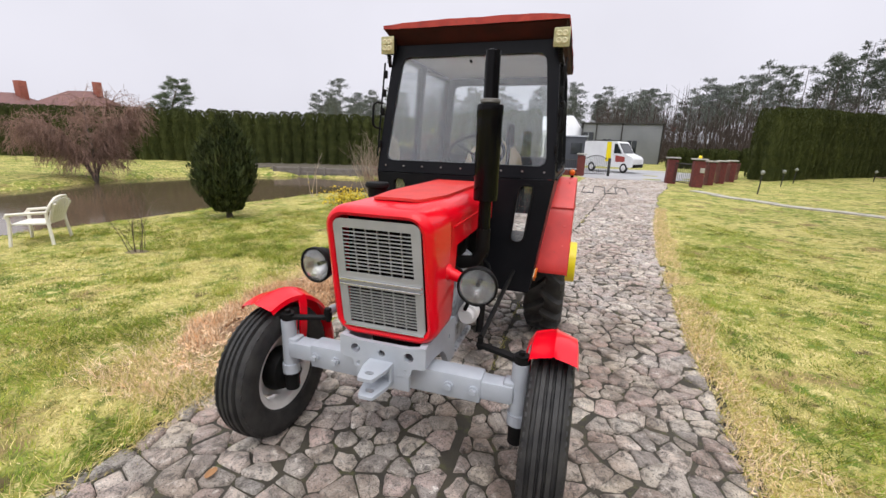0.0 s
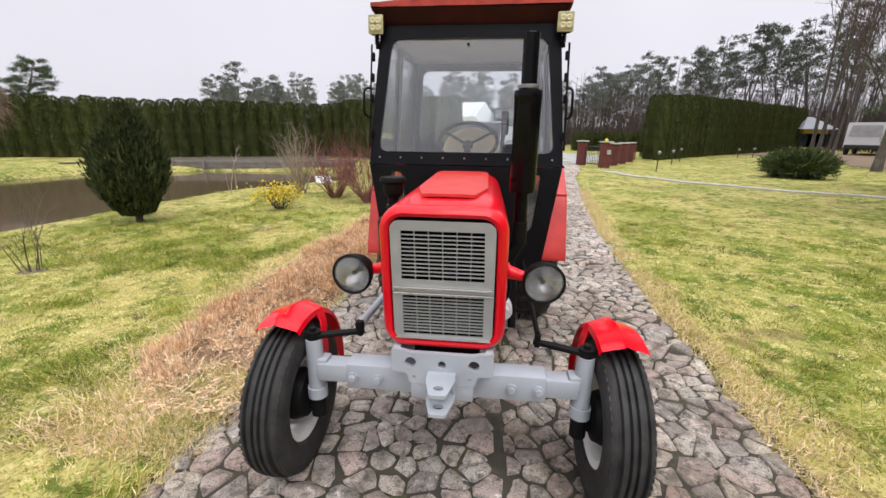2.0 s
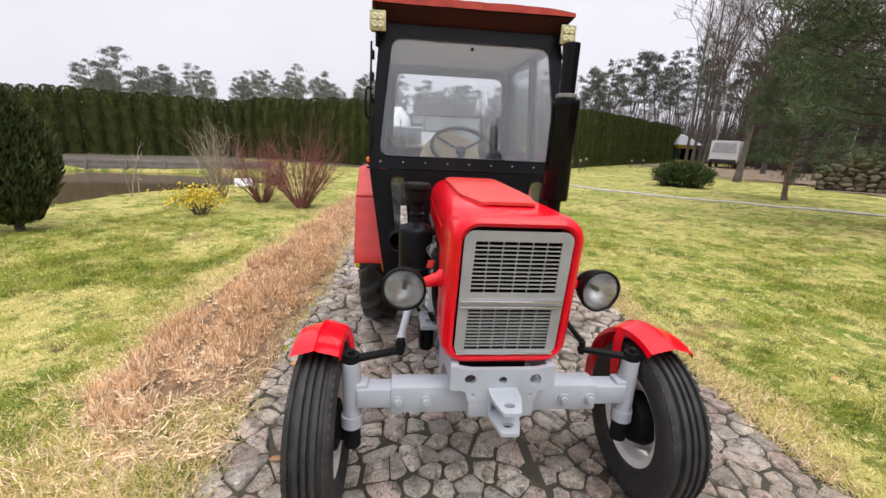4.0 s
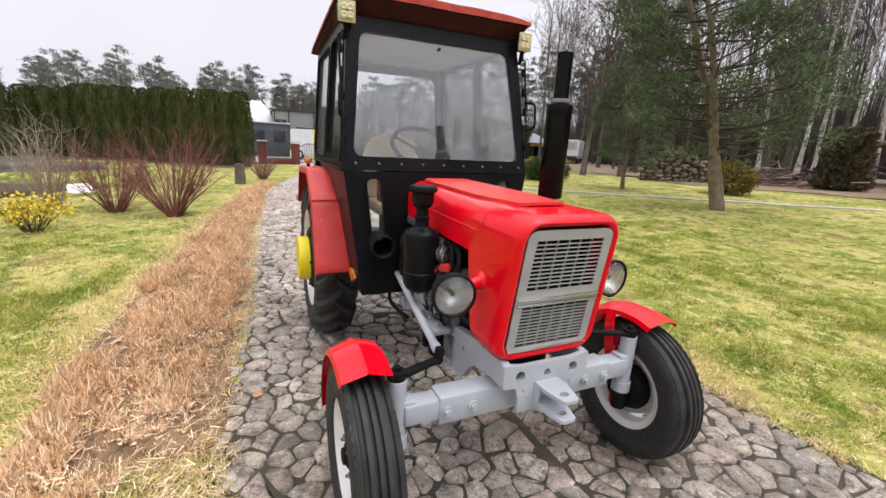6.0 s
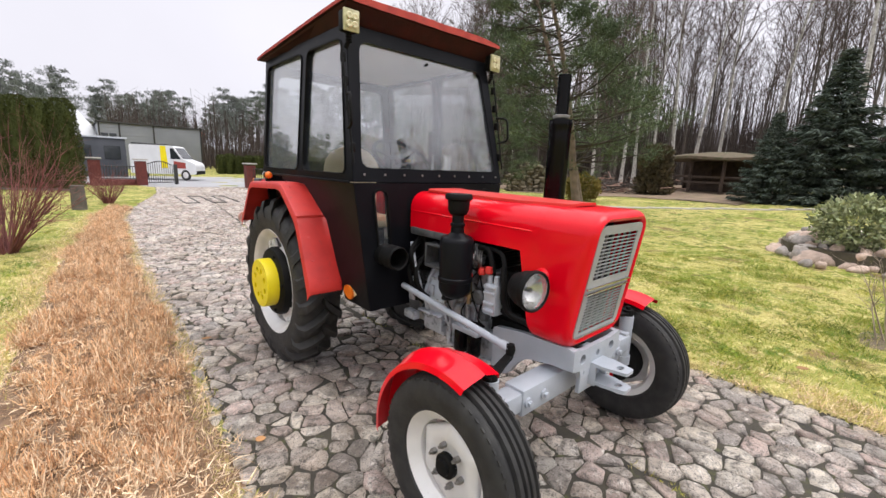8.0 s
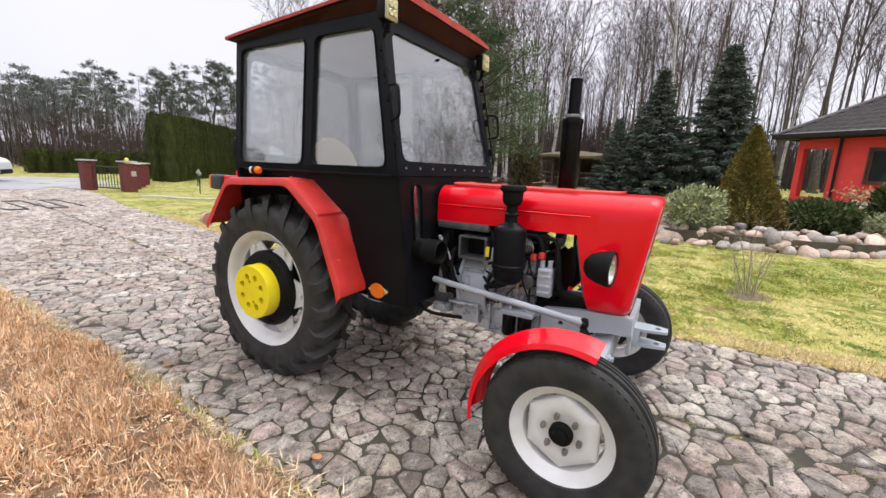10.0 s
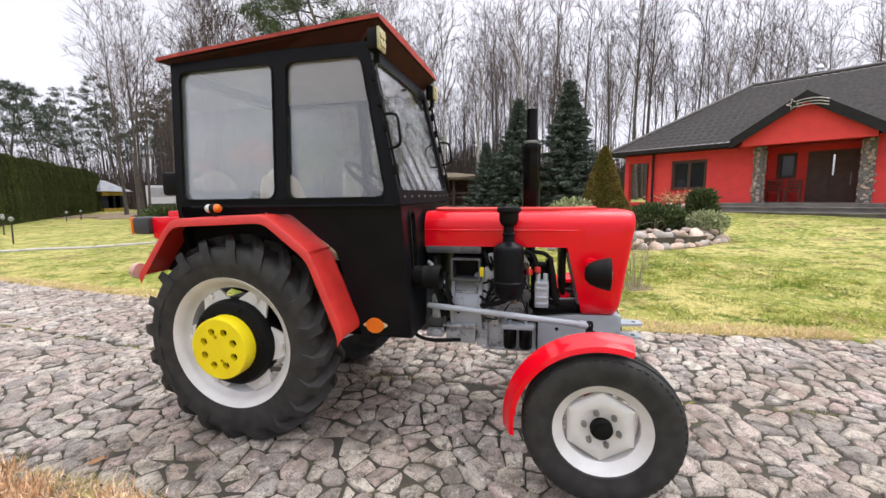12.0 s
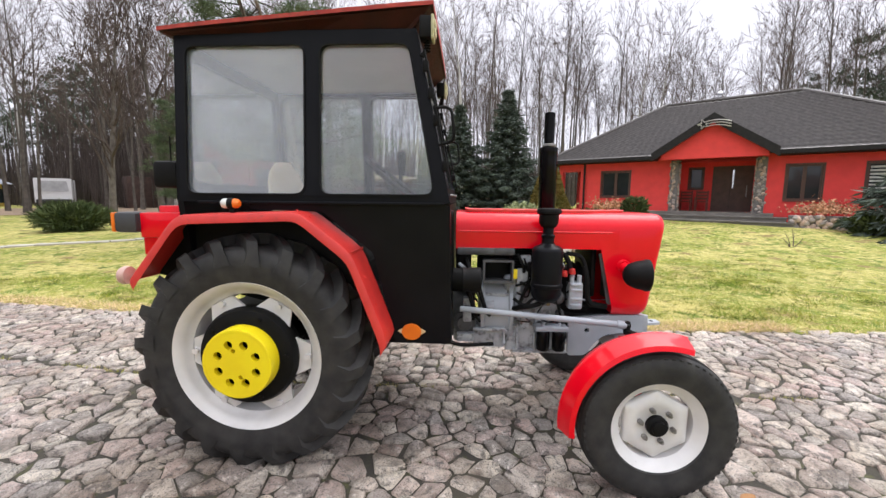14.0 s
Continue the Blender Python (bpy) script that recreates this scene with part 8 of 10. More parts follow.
# two old broad trees near the lawn's far side
OLD = [bare_tree("old", 300 + k, 11.0, 0.16, lean=0.035, deep=4, first=0.16) for k in range(2)]
set_tree(OLD[0], 16.8, 16.4, "spreading bare tree with a leaning trunk", "old bare trees", rz=30)
set_tree(OLD[1], 18.6, 15.2, "spreading bare tree beside the wood", "old bare trees", rz=200, scale=1.05)
set_tree(OLD[0], 23.5, 18.5, "spreading bare tree before the wood", "old bare trees", rz=120, scale=1.1)
set_tree(OLD[0], 27.5, 12.5, "spreading bare tree before the wood", "old bare trees", rz=10, scale=1.15)
for k, (x, y) in enumerate(((24.5, 8.6), (28.0, 7.6), (29.5, 9.5), (31.0, 3.0), (30.0, 5.6), (33.0, 8.0), (27.0, 10.5), (29.0, -0.5))):
    set_tree(WOOD[2 if k % 2 else 6], x, y, "white-barked birch beside the summer shelter", "birches", rz=40 * k, scale=0.85 + 0.03 * k)


# ---- gate, road, buildings and vehicles beyond it ----
BRICK = surf("dark_red_brick", (0.16, 0.04, 0.035), (0.11, 0.03, 0.028), 14, 0.75, bump=0.3, fine=60)
CAP = surf("pale_concrete_cap", (0.45, 0.43, 0.40), (0.36, 0.34, 0.31), 6, 0.8, bump=0.2)
IRON = surf("black_wrought_iron", (0.018, 0.018, 0.018), (0.03, 0.028, 0.026), 8, 0.5)
ROAD = surf("pale_wet_asphalt", (0.32, 0.32, 0.33), (0.25, 0.25, 0.26), 0.6, 0.45, bump=0.2, fine=40)
PANEL = surf("grey_cladding", (0.22, 0.23, 0.25), (0.18, 0.19, 0.21), 0.5, 0.5)
WHITE = surf("white_vehicle_paint", (0.72, 0.73, 0.74), (0.66, 0.67, 0.68), 2, 0.3, coat=0.3)
PALE_ROOF = surf("pale_grey_roofing", (0.48, 0.50, 0.53), (0.40, 0.42, 0.45), 1, 0.5)

bm = new_bm()
prism(bm, bend([(-60, 26), (-20, 24.0), (0.4, 21.4), (1.0, 19.5), (4.95, 19.5), (5.4, 20.6), (8, 21.0), (9.6, 26.4), (30, 44), (28, 48), (8, 31), (0, 31), (-20, 30.5), (-60, 33)], 0.3, 3), "z", -0.05, 0.012)
tagged(part("road", finish(bm), ROAD, None, smooth=0), "pale wet asphalt road outside the gate", "road", kind="structure")


def gate_post(x, y, h, w=0.42):
    p = thing("gate_post", (x, y, 0), "square dark red brick gate post with a pale cap", "gate post", "gate posts")
    bm = new_bm()
    for k in range(int(h / 0.085)):
        z0 = k * 0.085
        box(bm, (x, y, z0 + 0.038), (w, w, 0.076))
        box(bm, (x, y, z0 + 0.08), (w - 0.02, w - 0.02, 0.012))
    part_each("brick_course", bm, BRICK, p)
    bm = new_bm()
    box(bm, (x, y, h + 0.035), (w + 0.12, w + 0.12, 0.06), 0.015)
    part("cap", bm, CAP, p)


for x, y, h in ((4.85, 18.6, 1.15), (5.55, 16.9, 1.15), (0.75, 20.9, 1.15), (-0.9, 21.0, 1.15)):
    gate_post(x, y, h)


def bar_panel(name, a, b, z0, z1, label, category, group="", bars=12, arch=0.0, solid=None):
    a, b = Vector((*a, 0)), Vector((*b, 0))
    t = thing(name, tuple(a), label, category, group)
    L = (b - a).length
    for z in (z0, z1):
        bm = new_bm()
        n = 8
        pipe(bm, [a.lerp(b, k / n) + Vector((0, 0, z + (arch * math.sin(math.pi * k / n) if z == z1 else 0))) for k in range(n + 1)], 0.022, 6)
        part("rail", finish(bm), solid or IRON, t)
    for k in range(bars + 1):
        bm = new_bm()
        p = a.lerp(b, k / bars)
        cyl(bm, p + Vector((0, 0, z0)), p + Vector((0, 0, z1 + arch * math.sin(math.pi * k / bars))), 0.013, seg=6)
        part("bar", finish(bm), solid or IRON, t)
    return t


bar_panel("wicket_gate", (4.95, 18.35), (5.45, 17.1), 0.12, 0.95, "black wrought iron wicket gate between brick posts", "gate", bars=10)
bar_panel("gate_leaf", (0.95, 20.9), (2.1, 21.6), 0.12, 0.95, "open black wrought iron gate leaf with an arched top", "gate", bars=12, arch=0.18)
bar_panel("fence_panel", (-0.7, 21.0), (0.55, 20.9), 0.30, 0.85, "black iron fence panel on a low wall", "fence", bars=12)
bm = new_bm()
box(bm, (-0.08, 20.95, 0.12), (1.25, 0.2, 0.30), 0.01)
tagged(part("low_wall", bm, BRICK, None), "low dark brick wall under the fence panel", "wall")
bm = new_bm()
box(bm, (2.25, 21.7, 0.5), (0.14, 0.30, 1.0), 0.01)
tagged(part("gate_end_post", bm, IRON, None), "dark metal end post of the open gate", "gate post")
# letter plate on the brick post, a yellow lamp and a stone
bm = new_bm()
box(bm, (5.66, 16.672, 0.72), (0.17, 0.02, 0.20), 0.004)
tagged(part("notice_plate", bm, CAP, None), "pale plate fixed on the brick gate post", "plate")
bm = new_bm()
lathe(bm, [(0.0, 0.0), (0.06, 0.0), (0.08, 0.05), (0.06, 0.10), (0.0, 0.13)], Matrix.Translation((5.55, 16.9, 1.215)), 12)
tagged(part("lamp_globe", finish(bm), YELLOW, None), "small yellow lamp on the gate post", "lamp")


def fence_run():
    pts = [(5.55, 16.9), (6.4, 18.4), (7.25, 19.9), (8.1, 21.4), (8.95, 22.9)]
    for k, (a, b) in enumerate(zip(pts, pts[1:])):
        if k:
            gate_post(a[0], a[1], 1.05, 0.32)
        t = thing("board_fence", (a[0], a[1], 0), "dark red-brown board fence section between posts", "fence", "board fence sections")
        va, vb = Vector((*a, 0)), Vector((*b, 0))
        rot = Matrix.Rotation(math.atan2(b[1] - a[1], b[0] - a[0]), 3, "Z")
        for j in range(7):
            bm = new_bm()
            c = va.lerp(vb, 0.5) + Vector((0, 0, 0.14 + 0.125 * j))
            box(bm, c, ((vb - va).length - 0.36, 0.025, 0.11), 0, rot)
            part("board", bm, surf("dark_red_brown_boards", (0.09, 0.03, 0.028), (0.13, 0.045, 0.04), 5, 0.6, per=0.15) if "dark_red_brown_boards" not in MATS else MATS["dark_red_brown_boards"], t)


fence_run()


GLOBE = surf("dull_grey_globe", (0.30, 0.31, 0.29), (0.22, 0.23, 0.21), 9, 0.4)


def garden_lamp(x, y, h, small=False):
    t = thing("garden_lamp", (x, y, zat(x, y)), "low garden lamp, pale globe on a black stake", "lamp", "garden lamps")
    z = zat(x, y)
    bm = new_bm()
    cyl(bm, (x, y, z - 0.02), (x + 0.03, y, z + h * 0.78), 0.022, seg=8)
    part("stake", finish(bm), IRON, t)
    bm = new_bm()
    lathe(bm, [(0.0, 0.0), (0.035, 0.01), (0.07, 0.06), (0.07, 0.11), (0.035, 0.155), (0.0, 0.16)], Matrix.Translation((x + 0.03, y, z + h * 0.76)), 14)
    part("globe", finish(bm), GLOBE, t)


for x, y, h in ((7.1, 14.7, 0.95), (9.5, 19.2, 0.8), (11.0, 21.8, 0.8), (16.0, 25.3, 0.6), (17.3, 26.0, 0.6)):
    garden_lamp(x, y, h)


def van():
    """White panel van with a yellow stripe, parked outside; built facing +x, then turned."""
    t = thing("van", (0, 0, 0), "white panel van with a yellow stripe parked outside the gate", "van")
    x0, y0 = -2.33, -0.95
    prof = [(0.0, 0.42), (0.0, 2.05), (0.08, 2.14), (2.85, 2.14), (3.1, 2.08), (3.75, 1.32), (4.45, 1.12), (4.62, 0.95), (4.66, 0.45), (4.5, 0.38), (0.05, 0.38)]
    bm = new_bm()
    prism(bm, [(x0 + u, v) for u, v in bend(prof, 0.08, 3)], "y", y0, y0 + 1.9)
    body = part("body", finish(bm), WHITE, t, "white van body", 30)
    bm = new_bm()
    prism(bm, [(x0 + 2.15, 0.75), (x0 + 2.15, 2.10), (x0 + 2.55, 2.10), (x0 + 2.65, 0.75)], "y", y0 - 0.006, y0 + 0.02)
    part("yellow_stripe", finish(bm), YELLOW, body)
    bm = new_bm()
    prism(bm, [(x0 + 2.85, 1.32), (x0 + 2.85, 1.98), (x0 + 3.08, 1.98), (x0 + 3.6, 1.32)], "y", y0 - 0.006, y0 + 0.02)
    part("side_window", finish(bm), WINDOW_GLASS, body)
    bm = new_bm()
    prism(bm, [(x0 + 3.14, 1.98), (x0 + 3.74, 1.34), (x0 + 3.77, 1.36), (x0 + 3.16, 2.02)], "y", y0 + 0.12, y0 + 1.78)
    part("windscreen", finish(bm), WINDOW_GLASS, body)
    bm = new_bm()
    box(bm, (x0 + 4.55, y0 + 0.95, 0.50), (0.22, 1.86, 0.24), 0.03)
    part("bumper", bm, MATT, body)
    bm = new_bm()
    box(bm, (x0 + 3.4, y0 + 0.3, 1.1), (0.1, 0.7, 0.02), 0)
    prism(bm, [(x0 + 3.05, 0.75), (x0 + 3.05, 1.2), (x0 + 3.9, 1.1), (x0 + 3.9, 0.75)], "y", y0 - 0.008, y0 + 0.02)
    part("dark_lettering_block", finish(bm), surf("dull_red_decal", (0.35, 0.06, 0.05), None, 9, 0.4), body)
    for u in (0.85, 3.85):
        bm = new_bm()
        lathe(bm, [(0.20, 0.0), (0.32, 0.01), (0.34, 0.04), (0.34, 0.18), (0.32, 0.21), (0.2, 0.21)], Matrix.Translation((x0 + u, y0 + 0.20, 0.34)) @ pose(0, 0, 0, 90, 0, 0), 28)
        w = part("tyre", finish(bm), RUBBER, t)
        bm = new_bm()
        lathe(bm, [(0.0, 0.20), (0.18, 0.205), (0.205, 0.19)], Matrix.Translation((x0 + u, y0 + 0.20, 0.34)) @ pose(0, 0, 0, 90, 0, 0), 24)
        part("rim", finish(bm), RIM, w)
    bm = new_bm()
    box(bm, (x0 + 1.4, y0 + 0.95, 2.2), (2.2, 1.4, 0.04), 0.01)
    part("roof_rack", bm, IRON, t)
    t.matrix_world = pose(2.75, 26.6, 0.012, 0, 0, -28) @ Matrix.Diagonal((0.72, 0.88, 0.92, 1))


van()


def warehouse():
    t = thing("warehouse", (4.5, 46, 0), "low grey clad workshop with a flat roof and dark trim", "building")
    bm = new_bm()
    box(bm, (4.55, 50, 2.05), (8.1, 8, 4.1), 0.03)
    part("wall", bm, PANEL, t, "grey clad wall")
    bm = new_bm()
    box(bm, (4.55, 50, 4.16), (8.4, 8.3, 0.12), 0.02)
    part("roof_edge", bm, IRON, t)
    for x in (0.55, 2.0, 4.6, 8.55):
        bm = new_bm()
        box(bm, (x, 45.97, 2.05), (0.12, 0.06, 4.1), 0)
        part("trim_post", bm, IRON, t)
    for k in range(13):
        bm = new_bm()
        box(bm, (4.55, 45.985, 0.3 + 0.31 * k), (8.0, 0.03, 0.012), 0)
        part("cladding_joint", bm, PANEL, t)
    for x, w, z0, z1 in ((1.2, 1.1, 0.0, 3.2), (3.2, 0.9, 1.3, 2.5), (5.7, 1.0, 0.0, 2.4)):
        bm = new_bm()
        box(bm, (x, 45.95, (z0 + z1) / 2), (w, 0.06, z1 - z0), 0.01)
        o = part("opening", bm, WINDOW_GLASS, t)
        bm = new_bm()
        box(bm, (x, 45.94, (z0 + z1) / 2), (0.06, 0.06, z1 - z0), 0)
        part("mullion", bm, PANEL, o)


warehouse()


def hip_house(name, x, y, w, d, eave, top, wall, roof, label, rz=0, chimneys=(), category="house"):
    t = thing(name, (x, y, 0), label, category, rz=rz)
    m = pose(x, y, 0, 0, 0, rz)
    bm = new_bm()
    box(bm, m @ Vector((0, 0, eave / 2)), (w, d, eave), 0.02, m.to_3x3())
    part("wall", bm, wall, t)
    bm = new_bm()
    a = [m @ Vector(p) for p in ((-w / 2 - 0.5, -d / 2 - 0.5, eave), (w / 2 + 0.5, -d / 2 - 0.5, eave), (w / 2 + 0.5, d / 2 + 0.5, eave), (-w / 2 - 0.5, d / 2 + 0.5, eave))]
    k = min(w, d) / 2 * 0.8
    b = [m @ Vector(p) for p in ((-w / 2 + k, -0.05, top), (w / 2 - k, -0.05, top), (w / 2 - k, 0.05, top), (-w / 2 + k, 0.05, top))]
    loft(bm, [a, b], True, (True, True))
    r = part("roof", finish(bm), roof, t, smooth=0)
    for cx, cy in chimneys:
        bm = new_bm()
        box(bm, m @ Vector((cx, cy, top + 0.2)), (0.7, 0.6, 1.6), 0.02)
        part("chimney", bm, MATS["chimney_brick"] if "chimney_brick" in MATS else surf("chimney_brick", (0.32, 0.10, 0.07), None, 6, 0.8), r)
    for k in range(3):
        bm = new_bm()
        box(bm, m @ Vector((-w / 3 + k * w / 3, -d / 2 - 0.01, eave * 0.55)), (1.2, 0.06, 1.2), 0, m.to_3x3())
        part("window", bm, WINDOW_GLASS, t)
    return t


DULL_ROOF = surf("dull_grey_roof", (0.27, 0.28, 0.30), (0.22, 0.23, 0.25), 2, 0.6)
YELLOW_WALL = surf("pale_yellow_render", (0.60, 0.42, 0.08), None, 1, 0.8)
RED_ROOF = surf("red_brown_roof", (0.17, 0.08, 0.07), (0.12, 0.06, 0.055), 2, 0.7)
hip_house("far_house", 16.0, 71, 13, 9, 2.6, 4.4, PANEL, PALE_ROOF, "far bungalow with a pale grey hip roof", chimneys=((-2, 0),))
hip_house("yellow_house", 29.6, 39.9, 2.1, 2.4, 2.2, 3.3, YELLOW_WALL, DULL_ROOF, "small yellow house with a grey roof")
hip_house("neighbour_house", -47, 20, 8, 8, 2.8, 4.7, surf("beige_render", (0.55, 0.48, 0.38), None, 1, 0.8), RED_ROOF, "neighbouring house with red-brown roof and chimneys", 25, ((-1.5, 0), (1.5, 0)))
hip_house("neighbour_house", -55, 31, 9, 8, 3.4, 6.2, MATS["beige_render"], RED_ROOF, "second neighbouring house with a red-brown roof", 20, ((2, 0),))


def storage_hall():
    t = thing("storage_hall", (-8, 52, 0), "long white storage hall showing above the hedge", "building")
    d = Vector((20.0, -7.6, 0)).normalized()
    n = Vector((0.355, 0.935, 0))
    a0 = Vector((-19.0, 54.0, 0))
    rings = []
    for s in (0.0, 18.5, 20.6):
        e = 1 if s < 20 else 0.35
        rings.append([a0 + d * s + n * o + Vector((0, 0, z)) for o, z in ((0, 0), (0, 3.4 * e), (3.0, 5.2 * e), (6.0, 3.4 * e), (6.0, 0))])
    bm = new_bm()
    loft(bm, rings, True, (True, True))
    part("canvas", finish(bm), surf("white_canvas", (0.70, 0.71, 0.72), (0.62, 0.63, 0.64), 0.6, 0.6), t, smooth=0)
    for k in range(6):
        bm = new_bm()
        p = a0 + d * (1 + 3.4 * k) - n * 0.03
        pipe(bm, [p, p + Vector((0, 0, 3.4)), p + n * 3.03 + Vector((0, 0, 5.23))], 0.06, 6)
        part("frame_rib", finish(bm), PALE_ROOF, t)


storage_hall()


def camper():
    t = thing("camper", (28.8, 31.9, zat(28.8, 31.9)), "white camper van parked by the wood", "camper")
    m = pose(28.8, 31.9, zat(28.8, 31.9) - 0.02, 0, 0, -48) @ Matrix.Diagonal((1.0, 1.0, 1.0, 1))
    bm = new_bm()
    prism(bm, bend([(-1.05, 0.5), (-1.05, 2.35), (1.05, 2.35), (1.05, 0.5)], 0.12, 3), "y", -2.2, 2.2)
    bmesh.ops.transform(bm, matrix=m, verts=bm.verts)
    b = part("body", finish(bm), WHITE, t)
    bm = new_bm()
    prism(bm, bend([(-0.9, 1.35), (-0.8, 2.15), (0.8, 2.15), (0.9, 1.35)], 0.1, 3), "y", -2.23, -2.18)
    bmesh.ops.transform(bm, matrix=m, verts=bm.verts)
    part("windscreen", finish(bm), surf("pale_screen_cover", (0.45, 0.46, 0.47), (0.35, 0.36, 0.37), 3, 0.5), b)
    bm = new_bm()
    box(bm, m @ Vector((0, -2.2, 0.62)), (2.0, 0.16, 0.3), 0.04, m.to_3x3())
    part("bumper", bm, IRON, b)
    for sx in (-0.95, 0.95):
        for yy in (-1.4, 1.4):
            bm = new_bm()
            cyl(bm, m @ Vector((sx - 0.1, yy, 0.34)), m @ Vector((sx + 0.1, yy, 0.34)), 0.34, seg=20)
            part("wheel", finish(bm), RUBBER, t)


camper()
bm = new_bm()
box(bm, (32, 27.2, zat(32, 27.2) + 1.3), (2.6, 2.2, 2.7), 0.04, Matrix.Rotation(radians(-40), 3, "Z"))
tagged(part("garden_shed", bm, surf("dark_brown_boarding", (0.05, 0.03, 0.024), (0.075, 0.045, 0.035), 3, 0.8, bump=0.3), None), "dark brown boarded garden shed", "shed")


def shelter():
    """Open summer shelter with a mossy thatched roof."""
    x, y = 26.5, 4.6
    z = zat(x, y)
    t = thing("summer_shelter", (x, y, z), "open timber summer shelter with a mossy thatched roof", "shelter")
    wood_m = surf("old_dark_timber", (0.05, 0.036, 0.028), (0.085, 0.06, 0.045), 4, 0.85, bump=0.3)
    for dx in (-1.9, 1.9):
        for dy in (-2.3, -0.8, 0.8, 2.3):
            bm = new_bm()
            cyl(bm, (x + dx, y + dy, z), (x + dx, y + dy, z + 1.85), 0.09, seg=10)
            part("post", finish(bm), wood_m, t)
    for zz in (0.55, 0.85):
        bm = new_bm()
        box(bm, (x - 1.9, y, z + zz), (0.06, 4.6, 0.10), 0.01)
        part("rail", bm, wood_m, t)
    bm = new_bm()
    box(bm, (x + 1.9, y, z + 0.95), (0.08, 4.6, 1.9), 0.01)
    part("back_wall", bm, wood_m, t)
    bm = new_bm()
    box(bm, (x, y, z + 0.75), (1.0, 3.0, 0.08), 0.02)
    box(bm, (x, y, z + 0.37), (0.5, 2.4, 0.7), 0.02)
    part("table", bm, wood_m, t)
    bm = new_bm()
    n = 24
    for zb, zt in ((0, 0),):
        eave = [Vector((x + 2.5 * math.cos(a), y + 3.0 * math.sin(a), z + 1.80 + 0.05 * math.sin(5 * a))) for a in [2 * math.pi * k / n for k in range(n)]]
        lip = [p + Vector((0, 0, 0.14)) for p in eave]
        mid = [Vector((x + 1.3 * math.cos(a), y + 1.8 * math.sin(a), z + 2.12 + 0.04 * math.sin(7 * a))) for a in [2 * math.pi * k / n for k in range(n)]]
        top = [Vector((x + 0.1 * math.cos(a), y + 0.6 * math.sin(a), z + 2.3)) for a in [2 * math.pi * k / n for k in range(n)]]
        loft(bm, [eave, lip, mid, top], True, (True, True))
    part("thatched_roof", finish(bm), surf("mossy_thatch", (0.15, 0.11, 0.075), (0.085, 0.08, 0.04), 3, 0.95, bump=1.0, fine=30), t, "mossy brown thatch")


shelter()


def woodpile():
    t = thing("branch_pile", (21.5, 9.5, zat(21.5, 9.5)), "heap of cut branches by the wood", "woodpile")
    rng = np.random.default_rng(3)
    for j in range(3):
        segs = []
        for k in range(130):
            a, b = rng.normal(size=3) * np.array([0.9, 1.5, 0.1]), rng.normal(size=3)
            z = 0.05 + abs(rng.normal()) * 0.35
            b[2] *= 0.25
            b = b / np.linalg.norm(b) * rng.uniform(0.5, 1.2)
            x, y = 21.5 + a[0], 9.5 + a[1]
            zz = zat(x, y) + z
            segs.append((x, y, zz, x + b[0], y + b[1], max(zz + b[2], zat(x, y) + 0.02), 0.03, 0.012))
        v, f = tubes(segs, 4)
        ob = new("brushwood", mesh_from("brushwood", v, f, (WILLOW_TWIG, BARK, TWIG)[j]))
        ob.parent, ob.matrix_parent_inverse = t, t.matrix_world.inverted()
        tagged(ob, "tangle of cut branches", kind="stuff")


woodpile()


PATH_STONE = surf("pale_worn_slab", (0.42, 0.40, 0.35), (0.30, 0.28, 0.235), 3, 0.85, bump=0.4, dirt=(0.16, 0.15, 0.08), dirt_amount=0.32)


def garden_path():
    pts = [(5.0, 14.6), (5.6, 12.8), (6.7, 10.9), (8.4, 9.0), (10.6, 7.1), (13.4, 4.6), (16.5, 1.6), (18.5, -1.5)]
    t = thing("garden_path", (8.4, 9.0, zat(8.4, 9)), "narrow path of pale slabs across the lawn", "path", kind="structure")
    rnd = random.Random(2)
    for (ax, ay), (bx, by) in zip(pts, pts[1:]):
        L = math.hypot(bx - ax, by - ay)
        n = max(1, int(L / 0.5))
        for k in range(n):
            f = (k + 0.5) / n
            x, y = ax + (bx - ax) * f, ay + (by - ay) * f
            bm = new_bm()
            box(bm, (x, y, zat(x, y) + 0.008), (L / n - 0.02, 0.38, 0.05), 0.008, Matrix.Rotation(math.atan2(by - ay, bx - ax) + rnd.uniform(-0.03, 0.03), 3, "Z"), 1)
            part("slab", bm, PATH_STONE, t)


garden_path()
# dark tar lines in the paving before the gate
bm = new_bm()
for k in range(5):
    x = 0.85 + 0.38 * k
    pipe(bm, [(x, 11.7, 0.010), (x + 0.12, 14.2, 0.010)], 0.02, 4)
    if k < 4:
        e = 11.7 if k % 2 == 0 else 14.2
        xx = x + (0.12 if e > 13 else 0)
        pipe(bm, [(xx, e, 0.010), (xx + 0.38, e, 0.010)], 0.02, 4)
tagged(part("drain_channel", finish(bm), IRON, None), "dark zigzag drain channel let into the paving", "drain", kind="structure")


